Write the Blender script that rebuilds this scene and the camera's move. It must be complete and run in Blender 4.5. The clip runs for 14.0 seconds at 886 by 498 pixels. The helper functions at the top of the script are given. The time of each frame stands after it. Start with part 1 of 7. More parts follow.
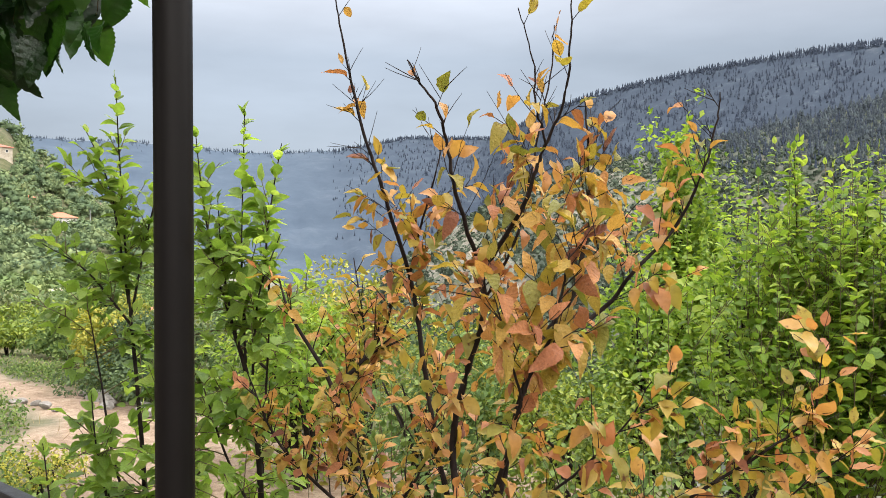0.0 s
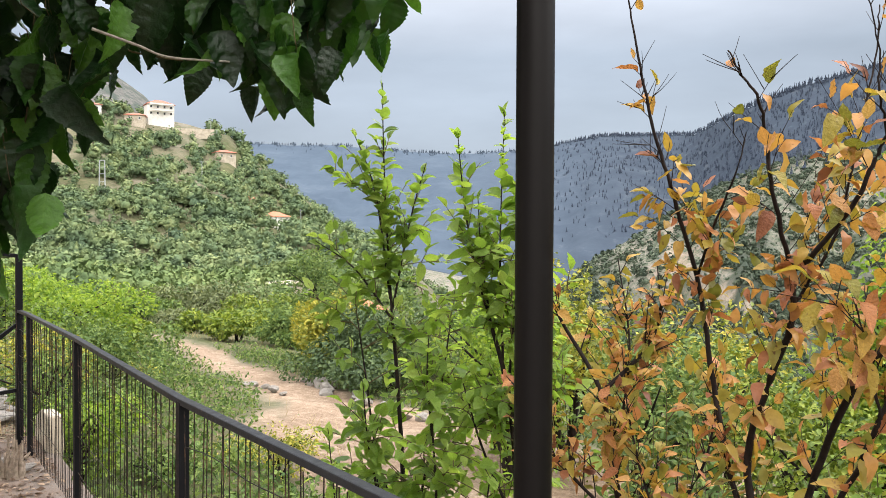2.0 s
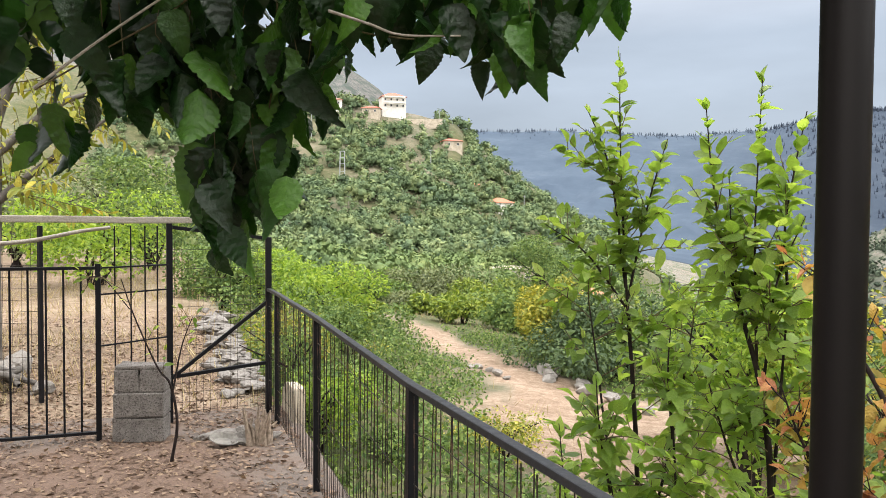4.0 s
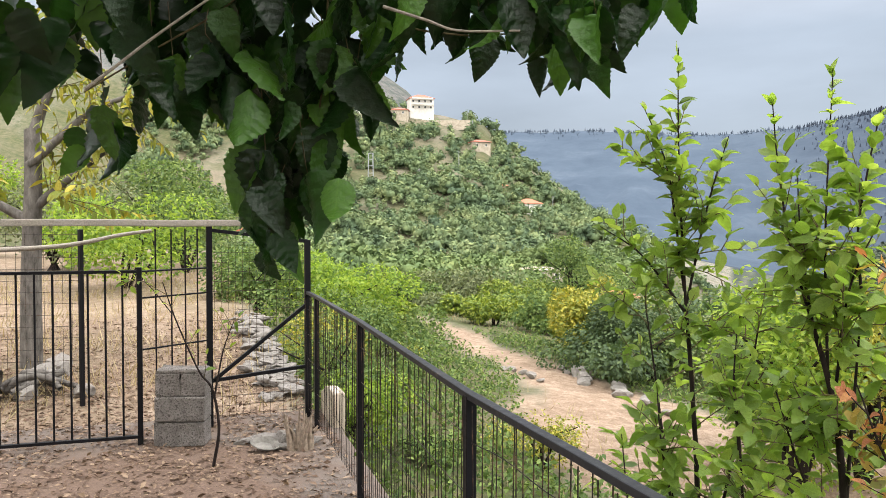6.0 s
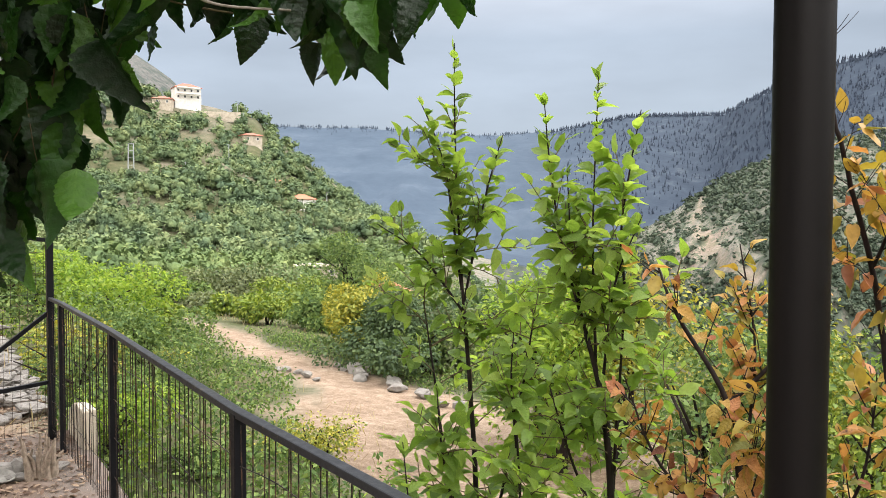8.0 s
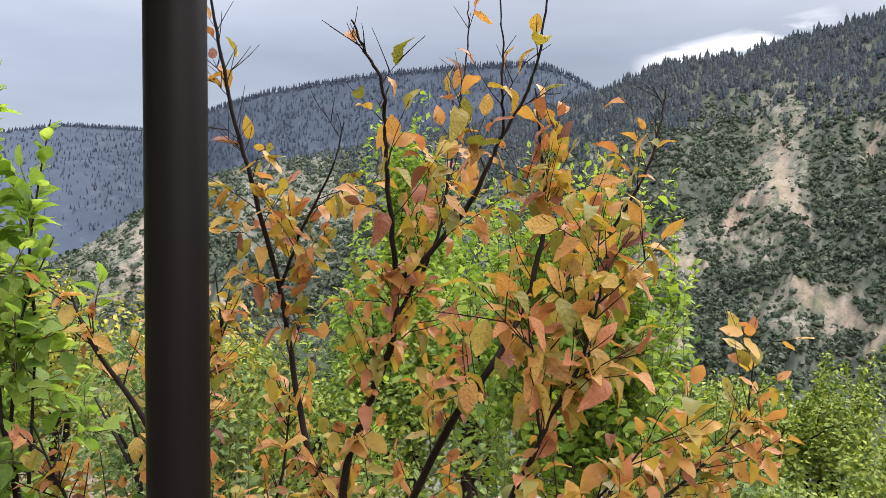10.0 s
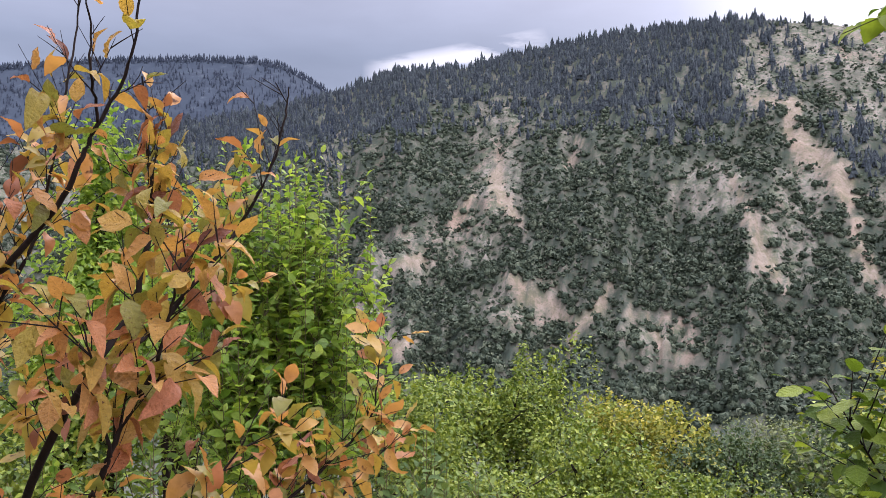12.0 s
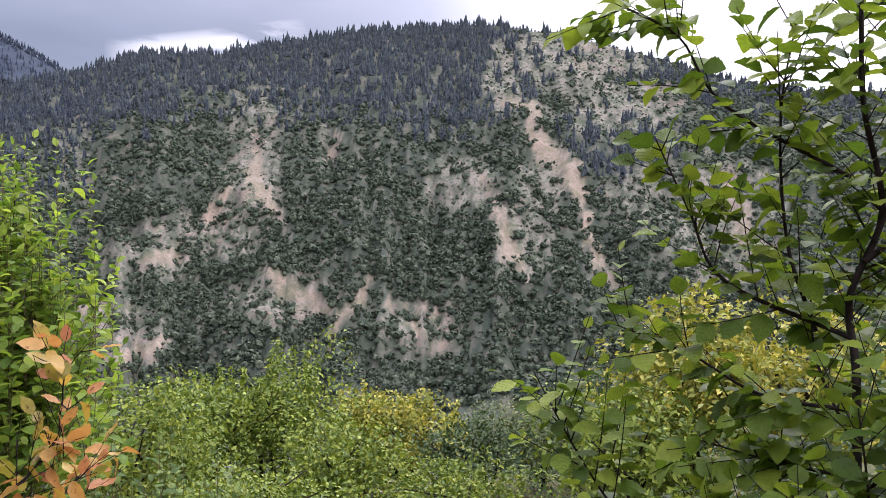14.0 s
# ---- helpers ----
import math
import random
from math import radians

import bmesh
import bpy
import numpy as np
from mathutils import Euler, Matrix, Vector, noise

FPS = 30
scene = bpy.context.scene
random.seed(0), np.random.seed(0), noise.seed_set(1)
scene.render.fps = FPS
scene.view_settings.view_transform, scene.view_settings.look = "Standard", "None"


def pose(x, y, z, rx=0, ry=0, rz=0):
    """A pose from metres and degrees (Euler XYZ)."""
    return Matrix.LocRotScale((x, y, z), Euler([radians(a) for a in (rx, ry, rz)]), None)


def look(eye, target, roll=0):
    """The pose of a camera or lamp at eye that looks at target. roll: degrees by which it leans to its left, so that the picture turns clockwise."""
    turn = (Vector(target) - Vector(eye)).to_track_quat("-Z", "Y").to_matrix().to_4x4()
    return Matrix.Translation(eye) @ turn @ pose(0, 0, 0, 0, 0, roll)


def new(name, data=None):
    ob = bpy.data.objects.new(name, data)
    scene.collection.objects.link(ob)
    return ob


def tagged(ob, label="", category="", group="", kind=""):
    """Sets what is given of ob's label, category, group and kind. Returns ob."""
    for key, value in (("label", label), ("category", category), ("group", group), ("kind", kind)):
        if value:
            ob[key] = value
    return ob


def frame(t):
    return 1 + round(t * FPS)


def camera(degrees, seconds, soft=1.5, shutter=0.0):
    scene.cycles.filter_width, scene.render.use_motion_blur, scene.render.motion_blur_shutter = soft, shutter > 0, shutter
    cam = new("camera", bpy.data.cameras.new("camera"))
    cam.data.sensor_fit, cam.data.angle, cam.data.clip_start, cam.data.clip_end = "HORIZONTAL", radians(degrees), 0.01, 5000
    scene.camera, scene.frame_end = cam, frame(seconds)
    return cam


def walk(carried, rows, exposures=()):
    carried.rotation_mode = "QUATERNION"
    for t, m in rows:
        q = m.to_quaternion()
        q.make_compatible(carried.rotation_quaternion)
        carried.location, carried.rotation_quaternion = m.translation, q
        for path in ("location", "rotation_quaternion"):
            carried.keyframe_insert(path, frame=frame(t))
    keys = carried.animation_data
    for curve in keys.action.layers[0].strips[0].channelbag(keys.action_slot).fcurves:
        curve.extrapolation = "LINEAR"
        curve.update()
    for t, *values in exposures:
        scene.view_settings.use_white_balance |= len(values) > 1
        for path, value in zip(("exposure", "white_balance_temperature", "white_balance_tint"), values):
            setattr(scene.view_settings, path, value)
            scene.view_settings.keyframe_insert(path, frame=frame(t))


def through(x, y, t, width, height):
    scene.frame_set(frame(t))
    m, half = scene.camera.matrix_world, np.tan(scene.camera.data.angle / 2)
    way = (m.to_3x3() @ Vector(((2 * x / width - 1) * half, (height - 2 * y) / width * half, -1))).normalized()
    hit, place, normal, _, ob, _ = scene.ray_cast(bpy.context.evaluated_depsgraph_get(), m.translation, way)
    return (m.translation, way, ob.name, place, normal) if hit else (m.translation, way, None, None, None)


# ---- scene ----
# Camera: seconds, x, y, z, yaw, pitch, roll.
cam = camera(58.9, 14.0, 0.6)
PATH = [
    (0.0, 0.000, 0.000, 1.600, 0.00, -0.78, 0.07),
    (0.5, -0.063, -0.005, 1.605, 3.71, -0.82, -0.11),
    (1.0, -0.154, -0.009, 1.604, 7.23, -0.74, -0.08),
    (1.5, -0.245, -0.016, 1.608, 10.42, -0.70, -0.15),
    (2.0, -0.296, 0.001, 1.602, 13.88, -0.89, -0.30),
    (2.5, -0.310, 0.072, 1.595, 18.49, -1.16, -0.56),
    (3.0, -0.309, 0.145, 1.599, 23.10, -1.45, -0.59),
    (3.5, -0.349, 0.171, 1.593, 26.78, -1.73, -0.44),
    (4.0, -0.405, 0.172, 1.590, 30.04, -2.02, -0.42),
    (4.2, -0.447, 0.198, 1.593, 31.00, -2.10, -0.36),
    (6.3, -0.570, 0.205, 1.594, 32.09, -1.94, -0.14),
    (6.5, -0.602, 0.180, 1.602, 30.92, -1.87, 0.12),
    (7.0, -0.669, 0.208, 1.603, 27.82, -1.92, 0.04),
    (7.5, -0.633, 0.299, 1.606, 24.51, -2.20, -0.38),
    (8.0, -0.623, 0.378, 1.602, 15.72, -2.19, -0.21),
    (8.5, -0.634, 0.435, 1.615, 3.59, -1.61, -0.53),
    (9.0, -0.627, 0.480, 1.627, -7.41, -1.22, -0.85),
    (9.2, -0.616, 0.535, 1.626, -11.27, -1.13, -0.64),
    (11.3, -0.357, 0.348, 1.617, -36.07, -0.83, 0.20),
    (11.5, -0.329, 0.357, 1.619, -37.94, -0.84, 0.07),
    (12.0, -0.296, 0.366, 1.615, -42.45, -0.96, 0.00),
    (12.5, -0.272, 0.359, 1.613, -46.44, -1.17, -0.07),
    (13.0, -0.214, 0.334, 1.615, -49.89, -1.25, -0.25),
    (13.5, -0.172, 0.337, 1.618, -54.29, -1.30, -0.10),
    (14.0, -0.139, 0.349, 1.631, -59.81, -1.50, 0.15),
]
EXPOSURES = [(0.0, 0.0, 6500, 11), (9.2, 0.0, 6500, 11), (11.3, -0.34, 5950, 25), (14.0, -0.34, 5950, 25)]
walk(cam, [(t, pose(x, y, z, 90 + p, r, w)) for t, x, y, z, w, p, r in PATH], EXPOSURES)

# ---- world, sun, exposure ----
SUN_AZ, SUN_EL = 62.0, 42.0
world = bpy.data.worlds.new("overcast_sky")
scene.world = world
world.use_nodes = True
wt = world.node_tree
wt.nodes.clear()


def wnode(kind, operation=None, clamp=False):
    n = wt.nodes.new(kind)
    if operation:
        n.operation = operation
    if clamp:
        n.use_clamp = True
    return n


def wmath(op, a, b=0.0, clamp=False):
    n = wnode("ShaderNodeMath", operation=op, clamp=clamp)
    for i, v in enumerate((a, b)):
        if isinstance(v, (int, float)):
            n.inputs[i].default_value = v
        else:
            wt.links.new(v, n.inputs[i])
    return n.outputs[0]


def wdot(vec, az, el):
    n = wnode("ShaderNodeVectorMath", operation="DOT_PRODUCT")
    a, e = radians(az), radians(el)
    wt.links.new(vec, n.inputs[0])
    n.inputs[1].default_value = (math.sin(a) * math.cos(e), math.cos(a) * math.cos(e), math.sin(e))
    return n.outputs["Value"]


wco = wnode("ShaderNodeTexCoord").outputs["Generated"]
wsep = wnode("ShaderNodeSeparateXYZ")
wt.links.new(wco, wsep.inputs[0])
ramp = wnode("ShaderNodeValToRGB")
wt.links.new(wsep.outputs["Z"], ramp.inputs[0])
cr = ramp.color_ramp
for pos, col in ((0.0, (0.47, 0.545, 0.63)), (0.10, (0.485, 0.56, 0.65)), (0.22, (0.50, 0.58, 0.68)), (0.34, (0.95, 1.0, 1.1)), (0.6, (2.2, 2.25, 2.32)), (1.0, (3.3, 3.35, 3.4))):
    e = cr.elements[0] if pos == 0 else cr.elements[-1] if pos == 1 else cr.elements.new(pos)
    e.position, e.color = pos, (*col, 1)
# Slow cloud structure, drawn out along the horizon.
wmap = wnode("ShaderNodeMapping")
wmap.inputs["Scale"].default_value = (1.6, 1.6, 6.0)
wt.links.new(wco, wmap.inputs["Vector"])
wnz = wnode("ShaderNodeTexNoise")
wnz.inputs["Scale"].default_value, wnz.inputs["Detail"].default_value = 2.2, 7
wt.links.new(wmap.outputs[0], wnz.inputs["Vector"])
cloud = wmath("ADD", wmath("MULTIPLY", wmath("SUBTRACT", wnz.outputs["Fac"], 0.5), 0.6), 1.0)
# Cloud is thinner and brighter towards the hidden sun, with a break low over the ridge.
glow = wmath("POWER", wmath("MAXIMUM", wdot(wco, 84, 17), 0.0), 14.0)
band = wmath("SUBTRACT", wmath("SUBTRACT", wsep.outputs["Z"], 0.199), wmath("MULTIPLY", wdot(wco, 127, 0), 0.17))
band = wmath("MULTIPLY", band, 1.0 / 0.020)
band = wmath("SUBTRACT", 1.0, wmath("MULTIPLY", band, band), True)
gapc = wmath("MULTIPLY", band, wmath("MULTIPLY", wmath("SUBTRACT", wdot(wco, 43.5, 12), 0.9930), 1.0 / 0.004, True))
open_sky = wmath("MULTIPLY", wmath("SUBTRACT", wdot(wco, 86, 12), 0.895), 1.0 / 0.06, True)
heavy = wmath("POWER", wmath("MAXIMUM", wdot(wco, 34, 26), 0.0), 18.0)
wnf = wnode("ShaderNodeTexNoise")
wnf.inputs["Scale"].default_value, wnf.inputs["Detail"].default_value = 7.0, 8
wt.links.new(wmap.outputs[0], wnf.inputs["Vector"])
gapn = wmath("MULTIPLY", wmath("SUBTRACT", wnf.outputs["Fac"], 0.38), 7.0, True)
# Unseen bright sky behind the viewpoint, added to fill the near leaves with light.
behind = wmath("POWER", wmath("MAXIMUM", wdot(wco, 175, 46), 0.0), 2.2)
bright = wmath("ADD", wmath("ADD", wmath("MULTIPLY", behind, 3.4), wmath("MULTIPLY", glow, 0.8)), wmath("ADD", wmath("MULTIPLY", open_sky, 0.55), wmath("MULTIPLY", wmath("MULTIPLY", gapc, gapn), 0.85)))
wsc = wnode("ShaderNodeVectorMath", operation="SCALE")
wt.links.new(ramp.outputs[0], wsc.inputs[0])
wt.links.new(wmath("MULTIPLY", cloud, wmath("SUBTRACT", 1.0, wmath("MULTIPLY", heavy, 0.38))), wsc.inputs["Scale"])
warm = wnode("ShaderNodeVectorMath", operation="SCALE")
warm.inputs[0].default_value = (1.0, 0.93, 0.82)
wt.links.new(bright, warm.inputs["Scale"])
wadd = wnode("ShaderNodeVectorMath", operation="ADD")
wt.links.new(wsc.outputs[0], wadd.inputs[0])
wt.links.new(warm.outputs[0], wadd.inputs[1])
sky = wnode("ShaderNodeTexSky")
sky.sky_type, sky.sun_disc = "NISHITA", False
sky.sun_elevation, sky.sun_rotation = radians(SUN_EL), radians(SUN_AZ)
skys = wnode("ShaderNodeVectorMath", operation="SCALE")
skys.inputs["Scale"].default_value = 0.012
wt.links.new(sky.outputs[0], skys.inputs[0])
wsum = wnode("ShaderNodeVectorMath", operation="ADD")
wt.links.new(wadd.outputs[0], wsum.inputs[0])
wt.links.new(skys.outputs[0], wsum.inputs[1])
wbg = wnode("ShaderNodeBackground")
wbg.inputs["Strength"].default_value = 1.0
wt.links.new(wsum.outputs[0], wbg.inputs["Color"])
wt.links.new(wbg.outputs[0], wnode("ShaderNodeOutputWorld").inputs["Surface"])

sun_data = bpy.data.lights.new("sun", "SUN")
sun_data.energy, sun_data.angle, sun_data.color = 2.2, radians(24), (1.0, 0.96, 0.88)
sun = new("sun", sun_data)
_a, _e = radians(SUN_AZ), radians(SUN_EL)
sun.matrix_world = look((60 * math.sin(_a) * math.cos(_e), 60 * math.cos(_a) * math.cos(_e), 60 * math.sin(_e)), (0, 0, 0))

# ---- materials ----
class Mat:
    """Small helper round one node material."""

    def __init__(self, name, rough=0.8, metal=0.0, spec=0.3):
        self.m = bpy.data.materials.new(name)
        self.m.use_nodes = True
        self.t = self.m.node_tree
        self.b = self.t.nodes["Principled BSDF"]
        self.b.inputs["Roughness"].default_value = rough
        self.b.inputs["Metallic"].default_value = metal
        self.b.inputs["Specular IOR Level"].default_value = spec
        self.co = self.add("ShaderNodeTexCoord").outputs["Object"]

    def add(self, kind):
        return self.t.nodes.new(kind)

    def put(self, value, socket):
        if isinstance(value, (int, float)):
            socket.default_value = value
        elif isinstance(value, tuple):
            socket.default_value = (*value, 1) if len(value) == 3 and socket.type == "RGBA" else value
        else:
            self.t.links.new(value, socket)

    def noise(self, scale, detail=5, rough=0.6, stretch=None):
        n = self.add("ShaderNodeTexNoise")
        n.inputs["Scale"].default_value, n.inputs["Detail"].default_value, n.inputs["Roughness"].default_value = scale, detail, rough
        src = self.co
        if stretch:
            mp = self.add("ShaderNodeMapping")
            mp.inputs["Scale"].default_value = stretch
            self.t.links.new(src, mp.inputs["Vector"])
            src = mp.outputs[0]
        self.t.links.new(src, n.inputs["Vector"])
        return n.outputs["Fac"]

    def ramp(self, fac, *stops):
        r = self.add("ShaderNodeValToRGB")
        els = r.color_ramp.elements
        for i, (pos, col) in enumerate(stops):
            e = els[0] if i == 0 else els[1] if i == 1 else els.new(pos)
            e.position, e.color = pos, (*col, 1)
        self.put(fac, r.inputs[0])
        return r.outputs[0]

    def mix(self, fac, a, b, blend="MIX"):
        n = self.add("ShaderNodeMix")
        n.data_type, n.blend_type = "RGBA", blend
        self.put(fac, n.inputs[0])
        self.put(a, n.inputs[6])
        self.put(b, n.inputs[7])
        return n.outputs[2]

    def math(self, op, a, b=0.0, clamp=False):
        n = self.add("ShaderNodeMath")
        n.operation, n.use_clamp = op, clamp
        self.put(a, n.inputs[0])
        self.put(b, n.inputs[1])
        return n.outputs[0]

    def step(self, fac, lo, hi):
        n = self.add("ShaderNodeMapRange")
        n.interpolation_type = "SMOOTHSTEP"
        self.put(fac, n.inputs[0])
        n.inputs[1].default_value, n.inputs[2].default_value = lo, hi
        return n.outputs[0]

    def bump(self, height, strength=0.4, distance=0.01):
        n = self.add("ShaderNodeBump")
        n.inputs["Strength"].default_value, n.inputs["Distance"].default_value = strength, distance
        self.put(height, n.inputs["Height"])
        self.t.links.new(n.outputs[0], self.b.inputs["Normal"])
        return n.outputs[0]

    def color(self, c):
        self.put(c, self.b.inputs["Base Color"])
        return self


def leaf_material(name, stops, single, through=0.35, rough=0.5, spec=0.35, size=60.0, spots=None, lift=1.3, veins=0.22, relief=0.03):
    """Leaf: colour by leaf, fine mottling, light passing through. single: one object a leaf."""
    k = Mat(name, rough, 0, spec)
    rnd = k.add("ShaderNodeObjectInfo").outputs["Random"] if single else k.add("ShaderNodeNewGeometry").outputs["Random Per Island"]
    col = k.ramp(rnd, *stops)
    size = size * 0.3 if single else size
    nz = k.noise(size, 4)
    col = k.mix(k.math("MULTIPLY", k.step(nz, 0.35, 0.75), 0.45), col, k.mix(1.0, col, (0.55, 0.5, 0.45), "MULTIPLY"))
    if spots:
        col = k.mix(k.step(k.noise(size * 0.7, 3), 0.60, 0.72), col, spots)
    k.color(col)
    if single:
        # Midrib and side veins in the leaf's own coordinates.
        xyz = k.add("ShaderNodeSeparateXYZ")
        k.t.links.new(k.co, xyz.inputs[0])
        ax = k.math("ABSOLUTE", xyz.outputs[0])
        rib = k.math("SUBTRACT", 1.0, k.step(ax, 0.004, 0.022))
        run = k.math("MULTIPLY", k.math("SUBTRACT", xyz.outputs[1], k.math("MULTIPLY", ax, 0.75)), 34.0)
        side = k.step(k.math("SINE", run), 0.80, 1.0)
        vein = k.math("MAXIMUM", rib, k.math("MULTIPLY", side, 0.6))
        col = k.mix(k.math("MULTIPLY", vein, veins), col, k.mix(1.0, col, (1.7, 1.6, 1.5), "MULTIPLY"))
        k.color(col)
        nrm = k.bump(k.math("SUBTRACT", k.math("MULTIPLY", nz, 0.5), k.math("MULTIPLY", k.math("SINE", run), 0.25 * veins)), 0.45, relief)
    else:
        nrm = k.bump(nz, 0.5, 0.004)
    tr = k.add("ShaderNodeBsdfTranslucent")
    k.put(k.mix(1.0, col, (lift, lift, lift * 0.55), "MULTIPLY"), tr.inputs["Color"])
    k.t.links.new(nrm, tr.inputs["Normal"])
    ms = k.add("ShaderNodeMixShader")
    ms.inputs[0].default_value = through
    k.t.links.new(k.b.outputs[0], ms.inputs[1])
    k.t.links.new(tr.outputs[0], ms.inputs[2])
    k.t.links.new(ms.outputs[0], k.t.nodes["Material Output"].inputs["Surface"])
    return k.m


def pair(name, stops, **kw):
    return leaf_material(name + "_leaf", stops, True, **kw), leaf_material(name + "_foliage", stops, False, **kw)


ORANGE = pair("autumn", ((0.0, (0.17, 0.18, 0.04)), (0.22, (0.36, 0.28, 0.055)), (0.45, (0.47, 0.295, 0.07)), (0.72, (0.50, 0.25, 0.09)), (0.90, (0.43, 0.17, 0.085)), (1.0, (0.16, 0.06, 0.04))),
              through=0.38, rough=0.45, spots=(0.10, 0.04, 0.02), size=45)
GREEN = pair("plum", ((0.0, (0.12, 0.20, 0.042)), (0.35, (0.20, 0.31, 0.060)), (0.7, (0.26, 0.37, 0.078)), (1.0, (0.36, 0.46, 0.12))), through=0.55, rough=0.42, spec=0.4, lift=1.6)
ELM = pair("elm", ((0.0, (0.055, 0.105, 0.013)), (0.5, (0.13, 0.205, 0.020)), (1.0, (0.25, 0.32, 0.036))), through=0.42, rough=0.5)
MULB = pair("mulberry", ((0.0, (0.007, 0.022, 0.005)), (0.45, (0.012, 0.043, 0.008)), (0.75, (0.027, 0.085, 0.012)), (1.0, (0.085, 0.20, 0.026))), through=0.25, rough=0.30, spec=0.38, size=30, veins=0.22, relief=0.035)
YELLOW = pair("yellowing", ((0.0, (0.14, 0.185, 0.028)), (0.5, (0.26, 0.275, 0.038)), (1.0, (0.46, 0.40, 0.055))), through=0.26, rough=0.5)
FRESH = pair("fresh", ((0.0, (0.095, 0.175, 0.028)), (0.5, (0.195, 0.30, 0.043)), (1.0, (0.33, 0.42, 0.07))), through=0.5, rough=0.5, lift=1.5)
SHOOT = pair("shoot", ((0.0, (0.070, 0.120, 0.018)), (0.5, (0.150, 0.215, 0.026)), (1.0, (0.29, 0.34, 0.046))), through=0.24, rough=0.5)
BUSH = pair("bush", ((0.0, (0.055, 0.10, 0.035)), (0.5, (0.12, 0.185, 0.06)), (1.0, (0.22, 0.29, 0.09))), through=0.3, rough=0.7, spec=0.15)
DARKB = pair("dark_bush", ((0.0, (0.032, 0.06, 0.026)), (0.5, (0.06, 0.10, 0.04)), (1.0, (0.11, 0.16, 0.06))), through=0.25, rough=0.65)
GREYB = pair("grey_bush", ((0.0, (0.08, 0.10, 0.05)), (0.5, (0.14, 0.17, 0.08)), (1.0, (0.23, 0.26, 0.13))), through=0.25, rough=0.7)
LITTER = pair("litter", ((0.0, (0.08, 0.048, 0.032)), (0.5, (0.165, 0.105, 0.072)), (1.0, (0.33, 0.24, 0.165))), through=0.05, rough=0.8)
STRAW = pair("straw", ((0.0, (0.30, 0.22, 0.12)), (0.5, (0.42, 0.33, 0.19)), (1.0, (0.52, 0.45, 0.28))), through=0.2, rough=0.8)


def crown_material(name, stops, rough=0.8, size=0.5):
    k = Mat(name, rough, 0, 0.12)
    col = k.ramp(k.add("ShaderNodeNewGeometry").outputs["Random Per Island"], *stops)
    nz = k.noise(size, 6, 0.7)
    k.color(k.mix(k.step(nz, 0.35, 0.7), k.mix(1.0, col, (0.5, 0.52, 0.55), "MULTIPLY"), col))
    k.bump(nz, 0.8, 0.9)
    return k.m


def stand_material(name, stops, size):
    """Tree crowns in a stand: colour drifts from tree to tree, clumps differ a little."""
    k = Mat(name, 0.8, 0, 0.1)
    tint = k.ramp(k.noise(size, 2, 0.5), *stops)
    own = k.ramp(k.add("ShaderNodeNewGeometry").outputs["Random Per Island"], (0.0, (0.84, 0.85, 0.86)), (1.0, (1.10, 1.09, 1.04)))
    k.color(k.mix(1.0, tint, own, "MULTIPLY"))
    k.bump(k.noise(2.0, 3), 0.6, 0.3)
    return k.m


M_HILLTREE = stand_material("hill_tree_foliage", ((0.30, (0.070, 0.108, 0.050)), (0.44, (0.110, 0.160, 0.065)), (0.56, (0.145, 0.195, 0.075)), (0.70, (0.20, 0.24, 0.095))), 0.16)
# Hillside crowns: paler, bluer stops than the valley trees, haze put into the colour.
M_CROWN = stand_material("hillside_crown_foliage", ((0.30, (0.075, 0.115, 0.070)), (0.44, (0.112, 0.160, 0.085)), (0.56, (0.160, 0.210, 0.100)), (0.70, (0.225, 0.265, 0.125))), 0.16)
M_SLOPETREE = crown_material("mountain_oak_crown", ((0.0, (0.050, 0.070, 0.048)), (0.5, (0.080, 0.106, 0.070)), (0.85, (0.112, 0.138, 0.090)), (1.0, (0.15, 0.172, 0.115))))
# Crest firs: base colour lifted towards blue-grey to carry some haze.
M_FIR = crown_material("hazed_fir_crown", ((0.0, (0.042, 0.053, 0.064)), (0.6, (0.062, 0.078, 0.090)), (1.0, (0.092, 0.110, 0.114))))
# Firs of the distant ridges: haze is put into these blue base colours.
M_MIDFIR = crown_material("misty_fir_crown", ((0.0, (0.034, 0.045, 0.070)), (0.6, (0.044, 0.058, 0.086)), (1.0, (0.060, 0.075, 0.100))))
M_FARTREE = crown_material("hazed_far_fir_crown", ((0.0, (0.070, 0.094, 0.130)), (1.0, (0.085, 0.112, 0.150))))


def bark(name, dark, light, scale=40):
    k = Mat(name, 0.85, 0, 0.2)
    nz = k.noise(scale, 6, 0.65, (1, 1, 0.35))
    k.color(k.ramp(nz, (0.3, dark), (0.7, light)))
    k.bump(nz, 0.7, 0.004)
    return k.m


M_BARK = bark("dark_bark", (0.007, 0.005, 0.005), (0.028, 0.019, 0.017))
M_BARKG = bark("grey_bark", (0.05, 0.045, 0.04), (0.17, 0.155, 0.14), 18)
M_TWIG = bark("green_twig", (0.06, 0.045, 0.025), (0.15, 0.12, 0.06))


